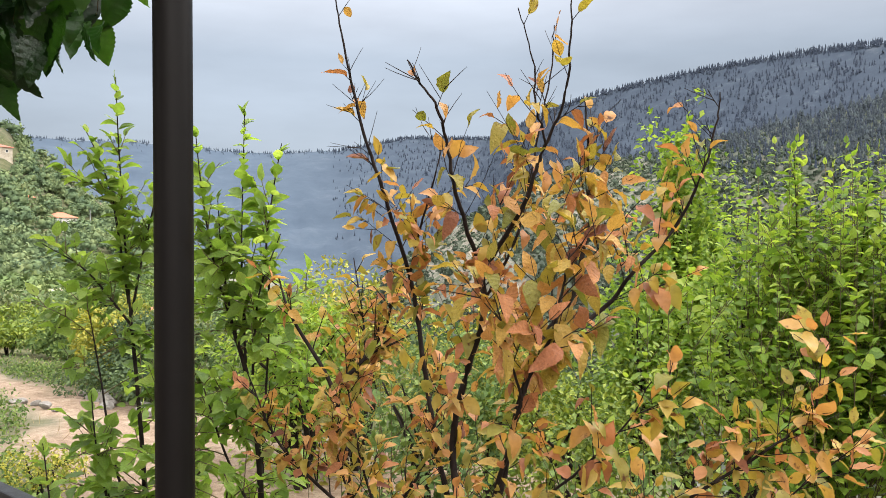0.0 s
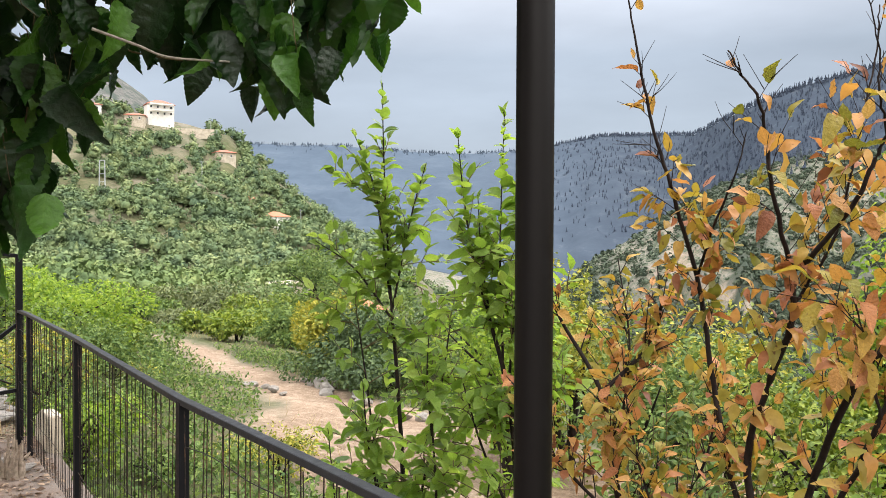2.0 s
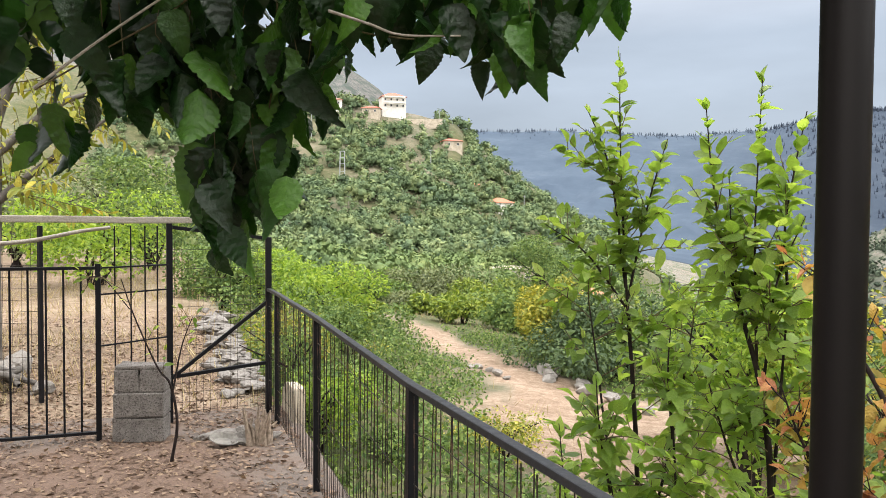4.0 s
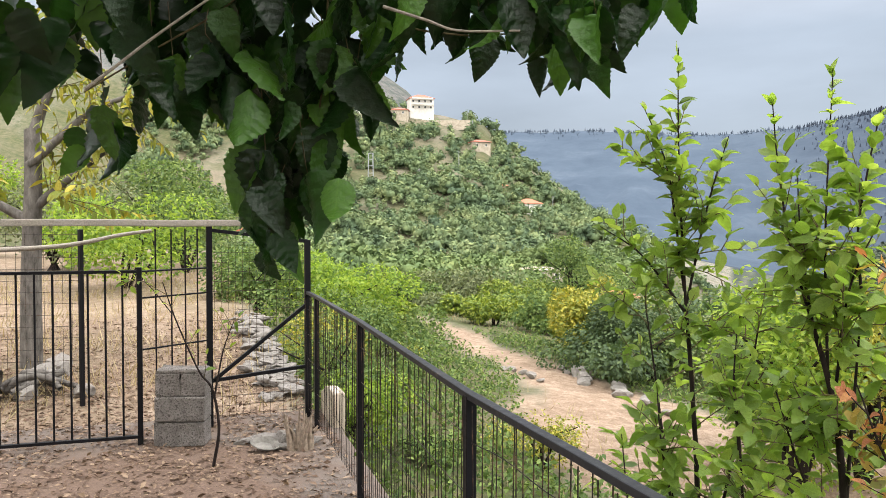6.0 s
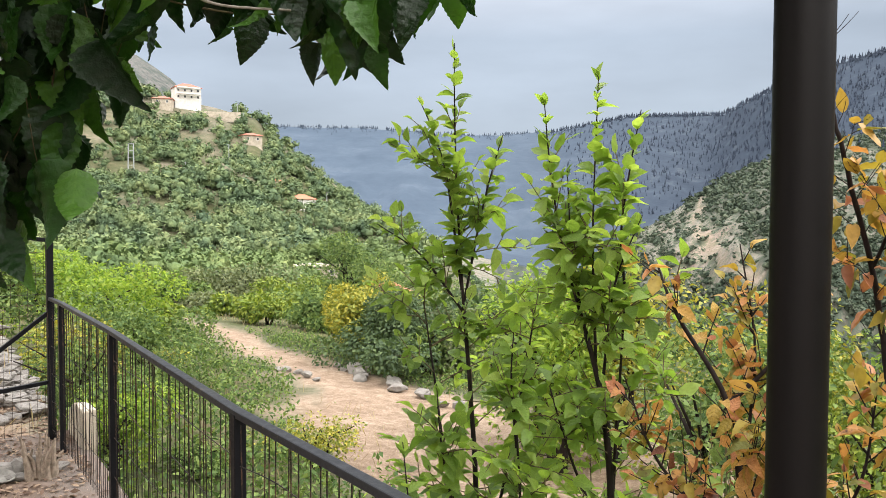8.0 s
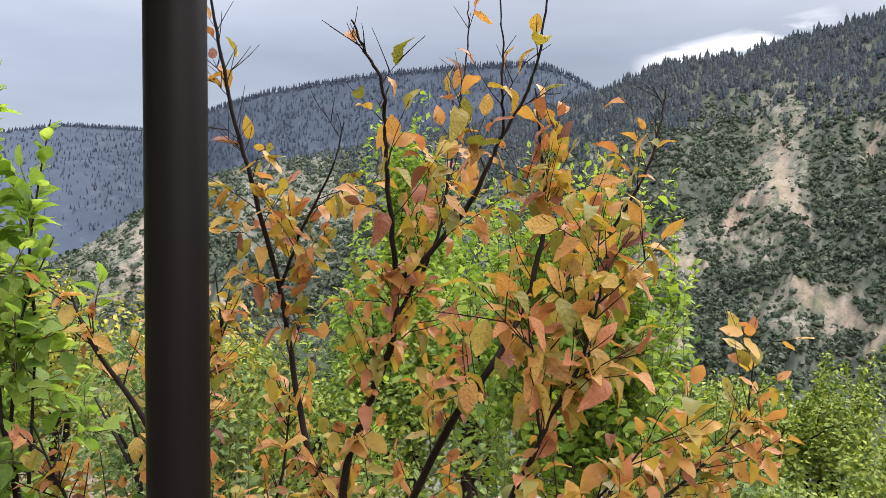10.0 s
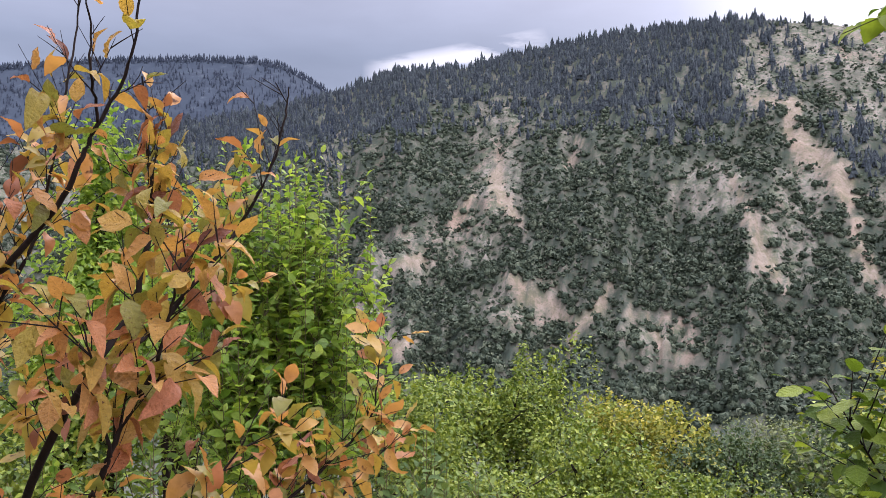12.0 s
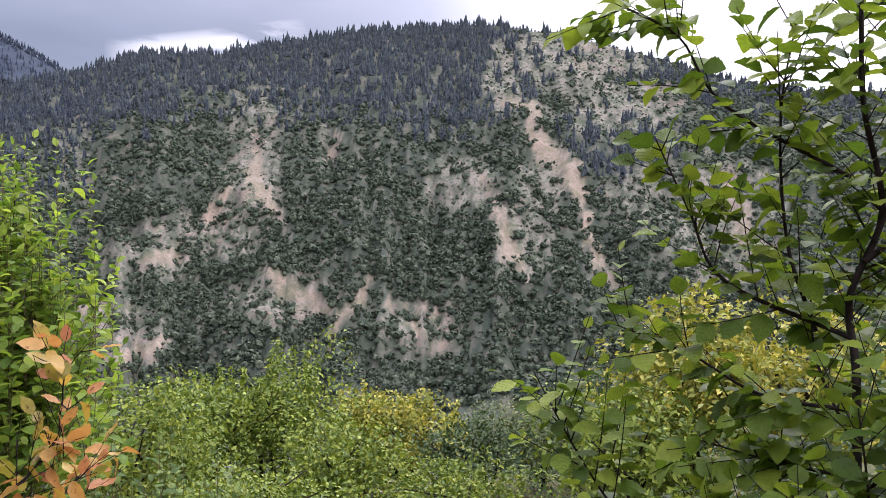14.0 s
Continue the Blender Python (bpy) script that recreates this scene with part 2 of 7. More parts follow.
def painted(name, base, rust, amount=0.62):
    k = Mat(name, 0.42, 0.0, 0.14)
    nz = k.noise(35, 7, 0.7)
    big = k.noise(4, 3)
    col = k.mix(k.step(k.math("ADD", k.math("MULTIPLY", nz, 0.6), k.math("MULTIPLY", big, 0.4)), amount, amount + 0.08), base, rust)
    k.color(col)
    k.put(k.ramp(nz, (0.3, (0.36, 0.36, 0.36)), (0.8, (0.62, 0.62, 0.62))), k.b.inputs["Roughness"])
    k.bump(nz, 0.25, 0.002)
    return k.m


M_POLE = painted("dark_painted_pipe", (0.0055, 0.0045, 0.0045), (0.022, 0.012, 0.009), 0.66)
M_IRON = painted("black_painted_iron", (0.008, 0.008, 0.010), (0.06, 0.03, 0.02), 0.64)
M_RAIL = painted("grey_worn_rail", (0.028, 0.029, 0.033), (0.09, 0.08, 0.07), 0.56)
M_WIRE = painted("dull_wire", (0.022, 0.018, 0.016), (0.085, 0.05, 0.032), 0.50)

k = Mat("weathered_timber", 0.85)
nz = k.noise(9, 8, 0.65, (1, 14, 14))
k.color(k.ramp(nz, (0.25, (0.16, 0.14, 0.12)), (0.5, (0.30, 0.27, 0.23)), (0.75, (0.44, 0.40, 0.35))))
k.bump(nz, 0.6, 0.005)
M_TIMBER = k.m

k = Mat("concrete_block", 0.95)
nz, fine = k.noise(9, 6, 0.75), k.noise(75, 4, 0.75)
col = k.ramp(nz, (0.3, (0.11, 0.10, 0.092)), (0.7, (0.26, 0.24, 0.225)))
k.color(k.mix(k.step(fine, 0.50, 0.62), col, (0.07, 0.062, 0.056)))
k.bump(k.math("ADD", fine, k.math("MULTIPLY", nz, 0.6)), 1.0, 0.012)
M_BLOCK = k.m

k = Mat("pale_limestone", 0.9)
nz, fine = k.noise(3.5, 8, 0.7), k.noise(30, 6, 0.65)
col = k.ramp(nz, (0.25, (0.15, 0.135, 0.12)), (0.6, (0.27, 0.25, 0.23)), (0.85, (0.42, 0.40, 0.37)))
k.color(k.mix(k.step(fine, 0.6, 0.75), col, (0.13, 0.12, 0.10)))
k.bump(k.math("ADD", nz, fine), 0.8, 0.02)
M_STONE = k.m

k = Mat("terrace_concrete", 0.92)
nz, fine, patch = k.noise(1.1, 6, 0.65), k.noise(55, 6, 0.7), k.noise(0.55, 3)
col = k.ramp(nz, (0.28, (0.11, 0.09, 0.08)), (0.5, (0.15, 0.125, 0.11)), (0.75, (0.20, 0.175, 0.16)))
col = k.mix(k.step(fine, 0.52, 0.72), col, (0.10, 0.07, 0.05))
bits = k.noise(170, 4, 0.75)
col = k.mix(k.math("MULTIPLY", k.step(bits, 0.54, 0.64), 0.8), col, (0.30, 0.215, 0.15))
col = k.mix(k.math("MULTIPLY", k.step(k.noise(95, 4, 0.75), 0.55, 0.66), 0.75), col, (0.055, 0.035, 0.026))
k.color(k.mix(k.step(patch, 0.46, 0.58), col, k.ramp(fine, (0.3, (0.085, 0.055, 0.04)), (0.7, (0.20, 0.135, 0.10)))))
k.bump(fine, 0.5, 0.006)
M_TERRACE = k.m

# Ground: soil, dry grass, green weeds, rock and painted far haze, told apart by the sheet's own cover masks.
k = Mat("valley_ground", 0.95, 0, 0.1)
att = k.add("ShaderNodeVertexColor")
att.layer_name = "cover"
sp = k.add("ShaderNodeSeparateColor")
k.t.links.new(att.outputs["Color"], sp.inputs[0])
big, mid, fine = k.noise(0.010, 7, 0.65), k.noise(0.16, 7, 0.68), k.noise(5, 7, 0.7)
rock = k.ramp(mid, (0.25, (0.13, 0.12, 0.10)), (0.45, (0.215, 0.19, 0.16)), (0.62, (0.29, 0.26, 0.232)), (0.8, (0.40, 0.375, 0.35)))
rock = k.mix(k.step(big, 0.52, 0.66), rock, (0.27, 0.20, 0.165))
rock = k.mix(k.step(k.noise(0.07, 8, 0.75), 0.47, 0.60), rock, (0.10, 0.118, 0.075))
speck = k.step(k.noise(0.32, 5, 0.7), 0.50, 0.58)
rock = k.mix(k.math("MULTIPLY", speck, 0.85), rock, (0.085, 0.105, 0.072))
dirt = k.ramp(k.math("ADD", k.math("ADD", k.math("MULTIPLY", fine, 0.4), k.math("MULTIPLY", k.noise(28, 5, 0.75), 0.35)), k.math("MULTIPLY", k.noise(0.7, 5), 0.25)), (0.38, (0.12, 0.082, 0.055)), (0.5, (0.25, 0.18, 0.13)), (0.60, (0.36, 0.285, 0.215)))
weed = k.ramp(k.math("ADD", k.math("MULTIPLY", fine, 0.5), k.math("MULTIPLY", k.noise(0.5, 5), 0.5)), (0.3, (0.035, 0.045, 0.02)), (0.45, (0.065, 0.078, 0.032)), (0.58, (0.12, 0.11, 0.06)), (0.72, (0.20, 0.155, 0.10)))
# Far slopes: haze put into the colour as blue-grey, darker on the nearer ridge.
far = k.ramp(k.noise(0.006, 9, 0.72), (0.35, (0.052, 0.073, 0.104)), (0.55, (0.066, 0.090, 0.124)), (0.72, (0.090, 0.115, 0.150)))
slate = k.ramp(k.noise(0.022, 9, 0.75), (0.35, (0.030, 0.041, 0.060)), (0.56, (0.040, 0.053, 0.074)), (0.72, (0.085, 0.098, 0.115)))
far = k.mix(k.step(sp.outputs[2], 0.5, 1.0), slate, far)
col = k.mix(sp.outputs[0], rock, dirt)
col = k.mix(sp.outputs[1], col, weed)
scrub = k.ramp(k.noise(0.05, 8, 0.75), (0.28, (0.028, 0.038, 0.030)), (0.50, (0.044, 0.056, 0.042)), (0.62, (0.075, 0.080, 0.060)), (0.72, (0.16, 0.15, 0.125)), (0.85, (0.28, 0.26, 0.23)))
scrub = k.mix(k.math("MULTIPLY", speck, 0.75), scrub, (0.045, 0.062, 0.05))
col = k.mix(att.outputs["Alpha"], scrub, col)
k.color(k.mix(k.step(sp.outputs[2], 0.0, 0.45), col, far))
k.bump(k.math("ADD", fine, k.math("MULTIPLY", mid, 3.0)), 0.7, 0.05)
M_GROUND = k.m


def plain(name, col, var=0.12, scale=6, rough=0.8, spec=0.3, bump=0.3):
    k = Mat(name, rough, 0, spec)
    nz = k.noise(scale, 6, 0.65)
    k.color(k.mix(k.step(nz, 0.3, 0.75), col, tuple(c * (1 - var * 2.2) for c in col)))
    k.bump(nz, bump, 0.01)
    return k.m


M_WHITE = plain("whitewash", (0.74, 0.72, 0.68), 0.10, 0.8)
M_CREAM = plain("old_plaster", (0.52, 0.45, 0.36), 0.18, 0.8)
M_ROOF = plain("terracotta_roof", (0.50, 0.20, 0.12), 0.16, 2.5)
M_PINKROOF = plain("faded_roof", (0.46, 0.17, 0.12), 0.16, 2.5)
M_DARKPANE = plain("dark_window", (0.05, 0.055, 0.06), 0.1, 2, 0.2, 0.5, 0.0)
M_GREYMETAL = plain("galvanised", (0.35, 0.37, 0.38), 0.1, 12, 0.5, 0.5)
M_RUSTROOF = plain("red_sheet", (0.55, 0.10, 0.08), 0.12, 3)
M_PLASTIC = plain("white_plastic", (0.24, 0.225, 0.20), 0.2, 25, 0.5, 0.4)
M_ROT = plain("rotten_wood", (0.34, 0.27, 0.21), 0.25, 30, 0.9, 0.2, 0.8)

# ---- building tools ----

def mesh_np(name, verts, faces, mat, smooth=False):
    """A mesh from an array of places and an array (or list of arrays) of faces."""
    me = bpy.data.meshes.new(name)
    groups = faces if isinstance(faces, list) else [faces]
    groups = [np.asarray(g, dtype=np.int32) for g in groups if len(g)]
    verts = np.asarray(verts, dtype=np.float32)
    loops = np.concatenate([g.ravel() for g in groups])
    sizes = np.concatenate([np.full(len(g), g.shape[1], dtype=np.int32) for g in groups])
    starts = np.concatenate([[0], np.cumsum(sizes)[:-1]]).astype(np.int32)
    me.vertices.add(len(verts))
    me.vertices.foreach_set("co", verts.ravel())
    me.loops.add(len(loops))
    me.loops.foreach_set("vertex_index", loops)
    me.polygons.add(len(sizes))
    me.polygons.foreach_set("loop_start", starts)
    if smooth:
        me.polygons.foreach_set("use_smooth", np.ones(len(sizes), dtype=bool))
    me.update(calc_edges=True)
    me.validate()
    me.materials.append(mat)
    return me


def put_under(name, me, parent, label="", kind=""):
    ob = new(name, me)
    ob.parent = parent
    return tagged(ob, label=label, kind=kind)


def part(name, bm, mat, parent, label="", smooth=False):
    """A bmesh as one mesh object under a thing or a part."""
    me = bpy.data.meshes.new(name)
    if smooth:
        for f in bm.faces:
            f.smooth = True
    bm.to_mesh(me)
    bm.free()
    me.materials.append(mat)
    return put_under(name, me, parent, label)


def thing(name, label, category, m=None, group="", kind=""):
    ob = new(name)
    ob.empty_display_size = 0.1
    if m is not None:
        ob.matrix_world = m
    return tagged(ob, label, category, group, kind)


def box_into(bm, size, m, bevel=0.0):
    geo = bmesh.ops.create_cube(bm, size=1.0, matrix=m @ Matrix.Diagonal((*size, 1)))
    if bevel:
        edges = list({e for v in geo["verts"] for e in v.link_edges})
        bmesh.ops.bevel(bm, geom=edges, offset=bevel, segments=2, affect="EDGES", profile=0.6)


def bar_into(bm, a, b, wide, deep=None, bevel=0.0, extra=0.0):
    """A bar of rectangular section from a to b."""
    a, b = Vector(a), Vector(b)
    d = b - a
    m = Matrix.Translation((a + b) / 2) @ d.to_track_quat("Z", "Y").to_matrix().to_4x4()
    box_into(bm, (wide, deep or wide, d.length + extra), m, bevel)


def smooth_line(pts, per=5):
    """Catmull-Rom through a few places."""
    p = np.asarray(pts, dtype=float)
    p = np.vstack([2 * p[0] - p[1], p, 2 * p[-1] - p[-2]])
    out = []
    for i in range(1, len(p) - 2):
        for t in np.linspace(0, 1, per, endpoint=False):
            a, b, c, d = p[i - 1:i + 3]
            out.append(0.5 * (2 * b + (c - a) * t + (2 * a - 5 * b + 4 * c - d) * t * t + (3 * b - a - 3 * c + d) * t ** 3))
    out.append(p[-2])
    return np.array(out)


def tube(line, r0, r1, sides=6, power=1.0):
    """Arrays of a tapered tube along a line."""
    line = np.asarray(line, dtype=float)
    n = len(line)
    tan = np.gradient(line, axis=0)
    tan /= np.linalg.norm(tan, axis=1)[:, None] + 1e-9
    ref = np.where(np.abs(tan[:, 2:3]) > 0.9, [[1.0, 0, 0]], [[0, 0, 1.0]])
    u = np.cross(tan, ref)
    u /= np.linalg.norm(u, axis=1)[:, None] + 1e-9
    w = np.cross(tan, u)
    rad = r0 + (r1 - r0) * np.linspace(0, 1, n) ** power
    ang = np.linspace(0, 2 * np.pi, sides, endpoint=False)
    v = line[:, None] + rad[:, None, None] * (np.cos(ang)[None, :, None] * u[:, None] + np.sin(ang)[None, :, None] * w[:, None])
    i = np.arange(n - 1)[:, None] * sides
    j = np.arange(sides)[None]
    k = (j + 1) % sides
    f = np.stack([i + j, i + k, i + sides + k, i + sides + j], -1).reshape(-1, 4)
    return v.reshape(-1, 3), f


def join_arrays(pieces):
    vs, fs, o = [], [], 0
    for v, f in pieces:
        vs.append(v)
        fs.append(f + o)
        o += len(v)
    return np.concatenate(vs), np.concatenate(fs)


def frames_for(fwd, up):
    """Rotation arrays whose Y runs along fwd and whose Z leans to up."""
    y = fwd / (np.linalg.norm(fwd, axis=1)[:, None] + 1e-9)
    x = np.cross(y, up)
    x /= np.linalg.norm(x, axis=1)[:, None] + 1e-9
    z = np.cross(x, y)
    return np.stack([x, y, z], -1)


def strew(template, places, rots, sizes):
    """One array mesh of many turned and scaled copies of a template (verts, faces)."""
    tv, tf = template
    v = np.einsum("nij,mj->nmi", rots, tv) * np.asarray(sizes)[:, None, None] + np.asarray(places)[:, None]
    f = tf[None] + (np.arange(len(places)) * len(tv))[:, None, None]
    return v.reshape(-1, 3), f.reshape(-1, tf.shape[1])


def leaf_shape(width, seg=6, heart=0.0, tooth=0.0, fold=0.25, curl=0.3, wave=0.0, seed=0, tip=1.0, broad=0.0):
    """A leaf of length 1 along Y from its stalk: two rows of faces folded on the midrib, curled, toothed."""
    r = np.random.default_rng(seed)
    t = np.linspace(0, 1, seg + 1)
    w = width * np.sin(np.pi * np.clip(t, 0, 1) ** (0.62 + 0.25 * (1 - heart))) ** (0.85 * tip)
    if heart:
        w = width * (1 - t) ** 0.75 * (1 + 2.4 * heart * t) * np.minimum(1, 0.55 + t * 5)
    if broad:
        # Broadest near the stalk, drawn out to a long tip.
        w = width * np.sin(np.pi * t ** broad) ** 0.72 * (1 - 0.35 * t ** 3)
    w[-1] = 0.004
    w[0] = max(w[0], 0.02) if heart else 0.012
    w = w * (1 + tooth * np.where(np.arange(seg + 1) % 2, 1, -1) * np.r_[0, np.ones(seg - 1), 0])
    y = t - (0.10 * heart) * 0
    zmid = -curl * t ** 2 * 0.6 + wave * np.sin(t * 7 + r.uniform(0, 6))
    mid = np.stack([np.zeros_like(t), y, zmid], 1)
    back = heart * 0.16 * np.exp(-t * 9)
    el, er = r.uniform(-1, 1, seg + 1) * wave * 1.2, r.uniform(-1, 1, seg + 1) * wave * 1.2
    lf = np.stack([-w, y - back + tooth * 0.12, zmid + fold * w + el], 1)
    rt = np.stack([w, y - back + tooth * 0.12, zmid + fold * w + er], 1)
    v = np.concatenate([mid, lf, rt])
    n = seg + 1
    i = np.arange(seg)
    f = np.concatenate([np.stack([i, i + 1, n + i + 1, n + i], 1), np.stack([i + 1, i, 2 * n + i, 2 * n + i + 1], 1)])
    return v, f


def as_rot(R, p, s):
    m = Matrix([[*(R[i] * s), p[i]] for i in range(3)] + [[0, 0, 0, 1]])
    return m


def hang_leaves(parent, shapes, mats, places, rots, sizes, label, near, limit=300, rest="foliage", scale_name="leaf"):
    """Leaves of one plant: the nearest to a stretch of the plan are objects, the rest one mesh."""
    places, sizes = np.asarray(places), np.asarray(sizes)
    order = np.argsort(np.linalg.norm(places - np.asarray(near), axis=1))
    pick, left = order[:limit], order[limit:]
    meshes = [mesh_np(scale_name, v, f, mats[0], True) for v, f in shapes]
    for j, i in enumerate(pick):
        ob = new(scale_name, meshes[j % len(meshes)])
        ob.parent = parent
        ob.matrix_basis = as_rot(rots[i], places[i], sizes[i])
    if len(left):
        cut = np.array_split(left, len(shapes))
        pieces = [strew(shapes[q], places[c], rots[c], sizes[c]) for q, c in enumerate(cut) if len(c)]
        v, f = join_arrays(pieces)
        put_under(rest, mesh_np(rest, v, f, mats[1], True), parent, label, "stuff")


def unit(v):
    v = np.asarray(v, dtype=float)
    return v / (np.linalg.norm(v, axis=-1, keepdims=True) + 1e-9)


def cosd(a):
    return np.cos(np.radians(a))


def sind(a):
    return np.sin(np.radians(a))


# ---- the lie of the land ----
POLE = np.array([-0.47, 1.37])
ALONG = unit(np.array([-2.8, 2.38]))
OUT = np.array([ALONG[1], -ALONG[0]])
if OUT[1] < 0:
    OUT = -OUT
ROAD = np.array([(2.8, 8.2), (-2.0, 11.2), (-5.5, 13.9), (-9.9, 17.5), (-14.6, 22.3), (-22.0, 28.0)])


def fbm(x, y, scale, octaves=5, seed=0):
    """Value noise from sums of turned sines; cheap and smooth."""
    r = np.random.default_rng(100 + seed)
    out, amp, tot = 0.0, 1.0, 0.0
    fr = 1.0 / scale
    for _ in range(octaves):
        for _ in range(3):
            a, ph = r.uniform(0, 2 * np.pi, 2)
            out = out + amp * np.sin((x * np.cos(a) + y * np.sin(a)) * fr * 2 * np.pi * r.uniform(0.7, 1.3) + ph + 1.3 * np.sin((x * np.sin(a) - y * np.cos(a)) * fr * 3.1 + ph * 2))
        tot += amp * 1.7
        amp *= 0.55
        fr *= 2.1
    return out / tot


def to_line(x, y, line):
    best = np.full(np.shape(x), 1e9)
    for a, b in zip(line[:-1], line[1:]):
        d = b - a
        t = np.clip(((x - a[0]) * d[0] + (y - a[1]) * d[1]) / (d @ d), 0, 1)
        best = np.minimum(best, np.hypot(x - a[0] - t * d[0], y - a[1] - t * d[1]))
    return best


HILL_AZ = (-130, -75, -60, -46, -37, -34.8, -32, -30.5, -29.2, -28.2, -27, -25.3, -23.3, -21.2, -19.6, -18, -13, -8, 0)
HILL_EL = (6, 11.0, 10.4, 9.4, 8.5, 8.2, 7.7, 7.3, 7.0, 6.1, 5.0, 3.6, 2.2, 0.9, 0.0, -1.0, -5.2, -9, -16)
GREY_AZ = (-60, -45, -37, -34.8, -33, -30, -28)
GREY_EL = (12.5, 12.5, 10.9, 9.5, 7.8, 2, -12)
FAR_AZ = (-60, -30, -21, -13.5, -8, -2.6, 3.8, 7.1, 10.8, 13.3, 16.5, 20, 25.2, 29, 31, 32.7, 34.9, 39, 46)
FAR_EL = (6.4, 6.5, 6.55, 6.05, 6.3, 7.3, 7.25, 8.9, 10.2, 10.65, 11.25, 11.75, 12.2, 12.3, 12.0, 11.15, 9.9, 7, 4)
RIGHT_AZ = (-8, -3, 0, 4, 9, 16, 25, 30, 34.7, 39, 44, 49.6, 55, 63, 68.7, 73.9, 80, 85.5, 100, 130, 180)
RIGHT_EL = (-6, -1.6, 0.2, 3.0, 5.0, 6.2, 7.8, 8.9, 10.15, 11.75, 12.05, 13.2, 14.1, 14.5, 13.6, 12.1, 9.9, 8.8, 8, 6, 2)


def ridge(az, r, azs, els, rc, front, foot, power, shift=0.0):
    crest = 1.6 + rc * np.tan(np.radians(np.interp(az, azs, els)))
    t = np.clip((r - (rc - front)) / front, 0, 1)
    rise = foot + (crest - foot) * t ** power
    fall = crest - np.maximum(r - rc, 0) * 0.35
    return np.where(r < rc, np.where((crest > foot) & (t > 0), rise, -999), fall)


def land(x, y):
    """Height of the ground at x, y."""
    x, y = np.asarray(x, dtype=float), np.asarray(y, dtype=float)
    r = np.hypot(x, y)
    az = np.degrees(np.arctan2(x, y))
    s = (x - POLE[0]) * OUT[0] + (y - POLE[1]) * OUT[1]
    a = (x - POLE[0]) * ALONG[0] + (y - POLE[1]) * ALONG[1]
    # Level yard and path on the near side, dropping outside the fence.
    drop = np.interp(s, (0.02, 0.30, 1.5, 5, 10, 16, 30, 60), (0, -0.75, -1.15, -1.6, -2.0, -2.35, -4.2, -9))
    drop = drop + 0.05 * fbm(x, y, 3.0, 4, 1) * np.clip(s, 0, 1)
    level = -0.06 + np.clip(a - 6.5, 0, 60) * 0.03 + 0.03 * fbm(x, y, 2.5, 3, 2)
    near = np.where(s > 0.02, drop, level)
    fall = np.clip((az - 5) / 15, 0, 1) * (az < 110) * np.interp(s, (7, 14, 30, 60), (0, -1.2, -8, -22))
    depth = np.interp(az, (-180, -90, -40, -28, -18, -5, 8, 90, 130, 180), (0, 0, -9, -13, -30, -75, -112, -115, -60, 0))
    t = np.clip((r - 26) / np.interp(az, (-30, -10, 20), (150, 230, 330)), 0, 1)
    base = near * (1 - np.clip((r - 18) / 16, 0, 1)) + np.clip((r - 18) / 16, 0, 1) * (np.maximum(near, -5) * (1 - t) + depth * t) + fall * (1 - t)
    rough = np.clip((r - 40) / 200, 0, 1)
    gul = fbm(az * 1.0, r * 0.004, 7.0, 5, 3)
    hz = ridge(az, r, HILL_AZ, HILL_EL, 420.0, 260.0, -13.0, 1.75) + rough * 5 * fbm(x, y, 90, 5, 4) * np.clip((430 - r) / 120, 0.15, 1)
    gz = ridge(az, r, GREY_AZ, GREY_EL, 950.0, 420.0, -10.0, 1.1) + 14 * fbm(x, y, 120, 5, 9) * np.clip((940 - r) / 200, 0.05, 1)
    frc = np.interp(az, (-30, 3, 8, 31), (2700, 2500, 2000, 1750))
    fz = ridge(az, r, FAR_AZ, FAR_EL, frc, frc * 0.55, -120.0, 1.15) + (11 * gul + 12 * fbm(x, y, 260, 5, 5)) * np.clip((frc - r) / 700, 0.0, 1)
    rrc = np.interp(az, (-8, 20, 34, 63, 90), (1000, 1120, 1220, 1180, 1250))
    rz = ridge(az, r, RIGHT_AZ, RIGHT_EL, rrc, 800.0, -118.0, 1.22) + (17 * gul + 15 * fbm(x, y, 120, 5, 6)) * np.clip((rrc - r) / 420, 0.0, 1) * np.clip((r - 350) / 150, 0, 1)
    z = np.maximum.reduce([base, hz, gz, fz, rz])
    return np.where(r < 60, base, z)


def spot(az, r):
    x, y = r * float(sind(az)), r * float(cosd(az))
    return Vector((x, y, float(land(x, y))))


# Bare scars on the mountain: azimuth, elevation, half-width in degrees.
UPPER_SCARS = [
    [(64.2, 9.1, 0.35), (66.6, 8.7, 0.45), (66.2, 7.3, 0.58), (67.2, 5.8, 0.95), (69.0, 4.2, 1.0), (69.8, 2.2, 0.5), (70.3, 0.2, 0.42), (70.7, -1.9, 0.5), (72.2, -4.1, 0.55)],
    [(62.5, 4.3, 0.2), (63.4, 2.4, 0.42), (64.0, 0.2, 0.6), (65.0, -2.3, 0.8), (66.0, -3.6, 0.3)],
    [(52.1, 6.9, 0.18), (51.9, 5.5, 0.2), (51.1, 4.1, 0.22)],
    [(79.6, 2.6, 0.6), (80.5, 0.9, 1.0), (80.9, -1.0, 0.9), (82.4, -2.5, 0.5)],
    [(46.4, 5.6, 0.35), (46.3, 3.6, 0.7), (47.5, 1.4, 0.6), (48.1, 0.3, 0.3)],
    [(44.4, 2.8, 0.35), (43.5, 0.6, 0.6)],
]
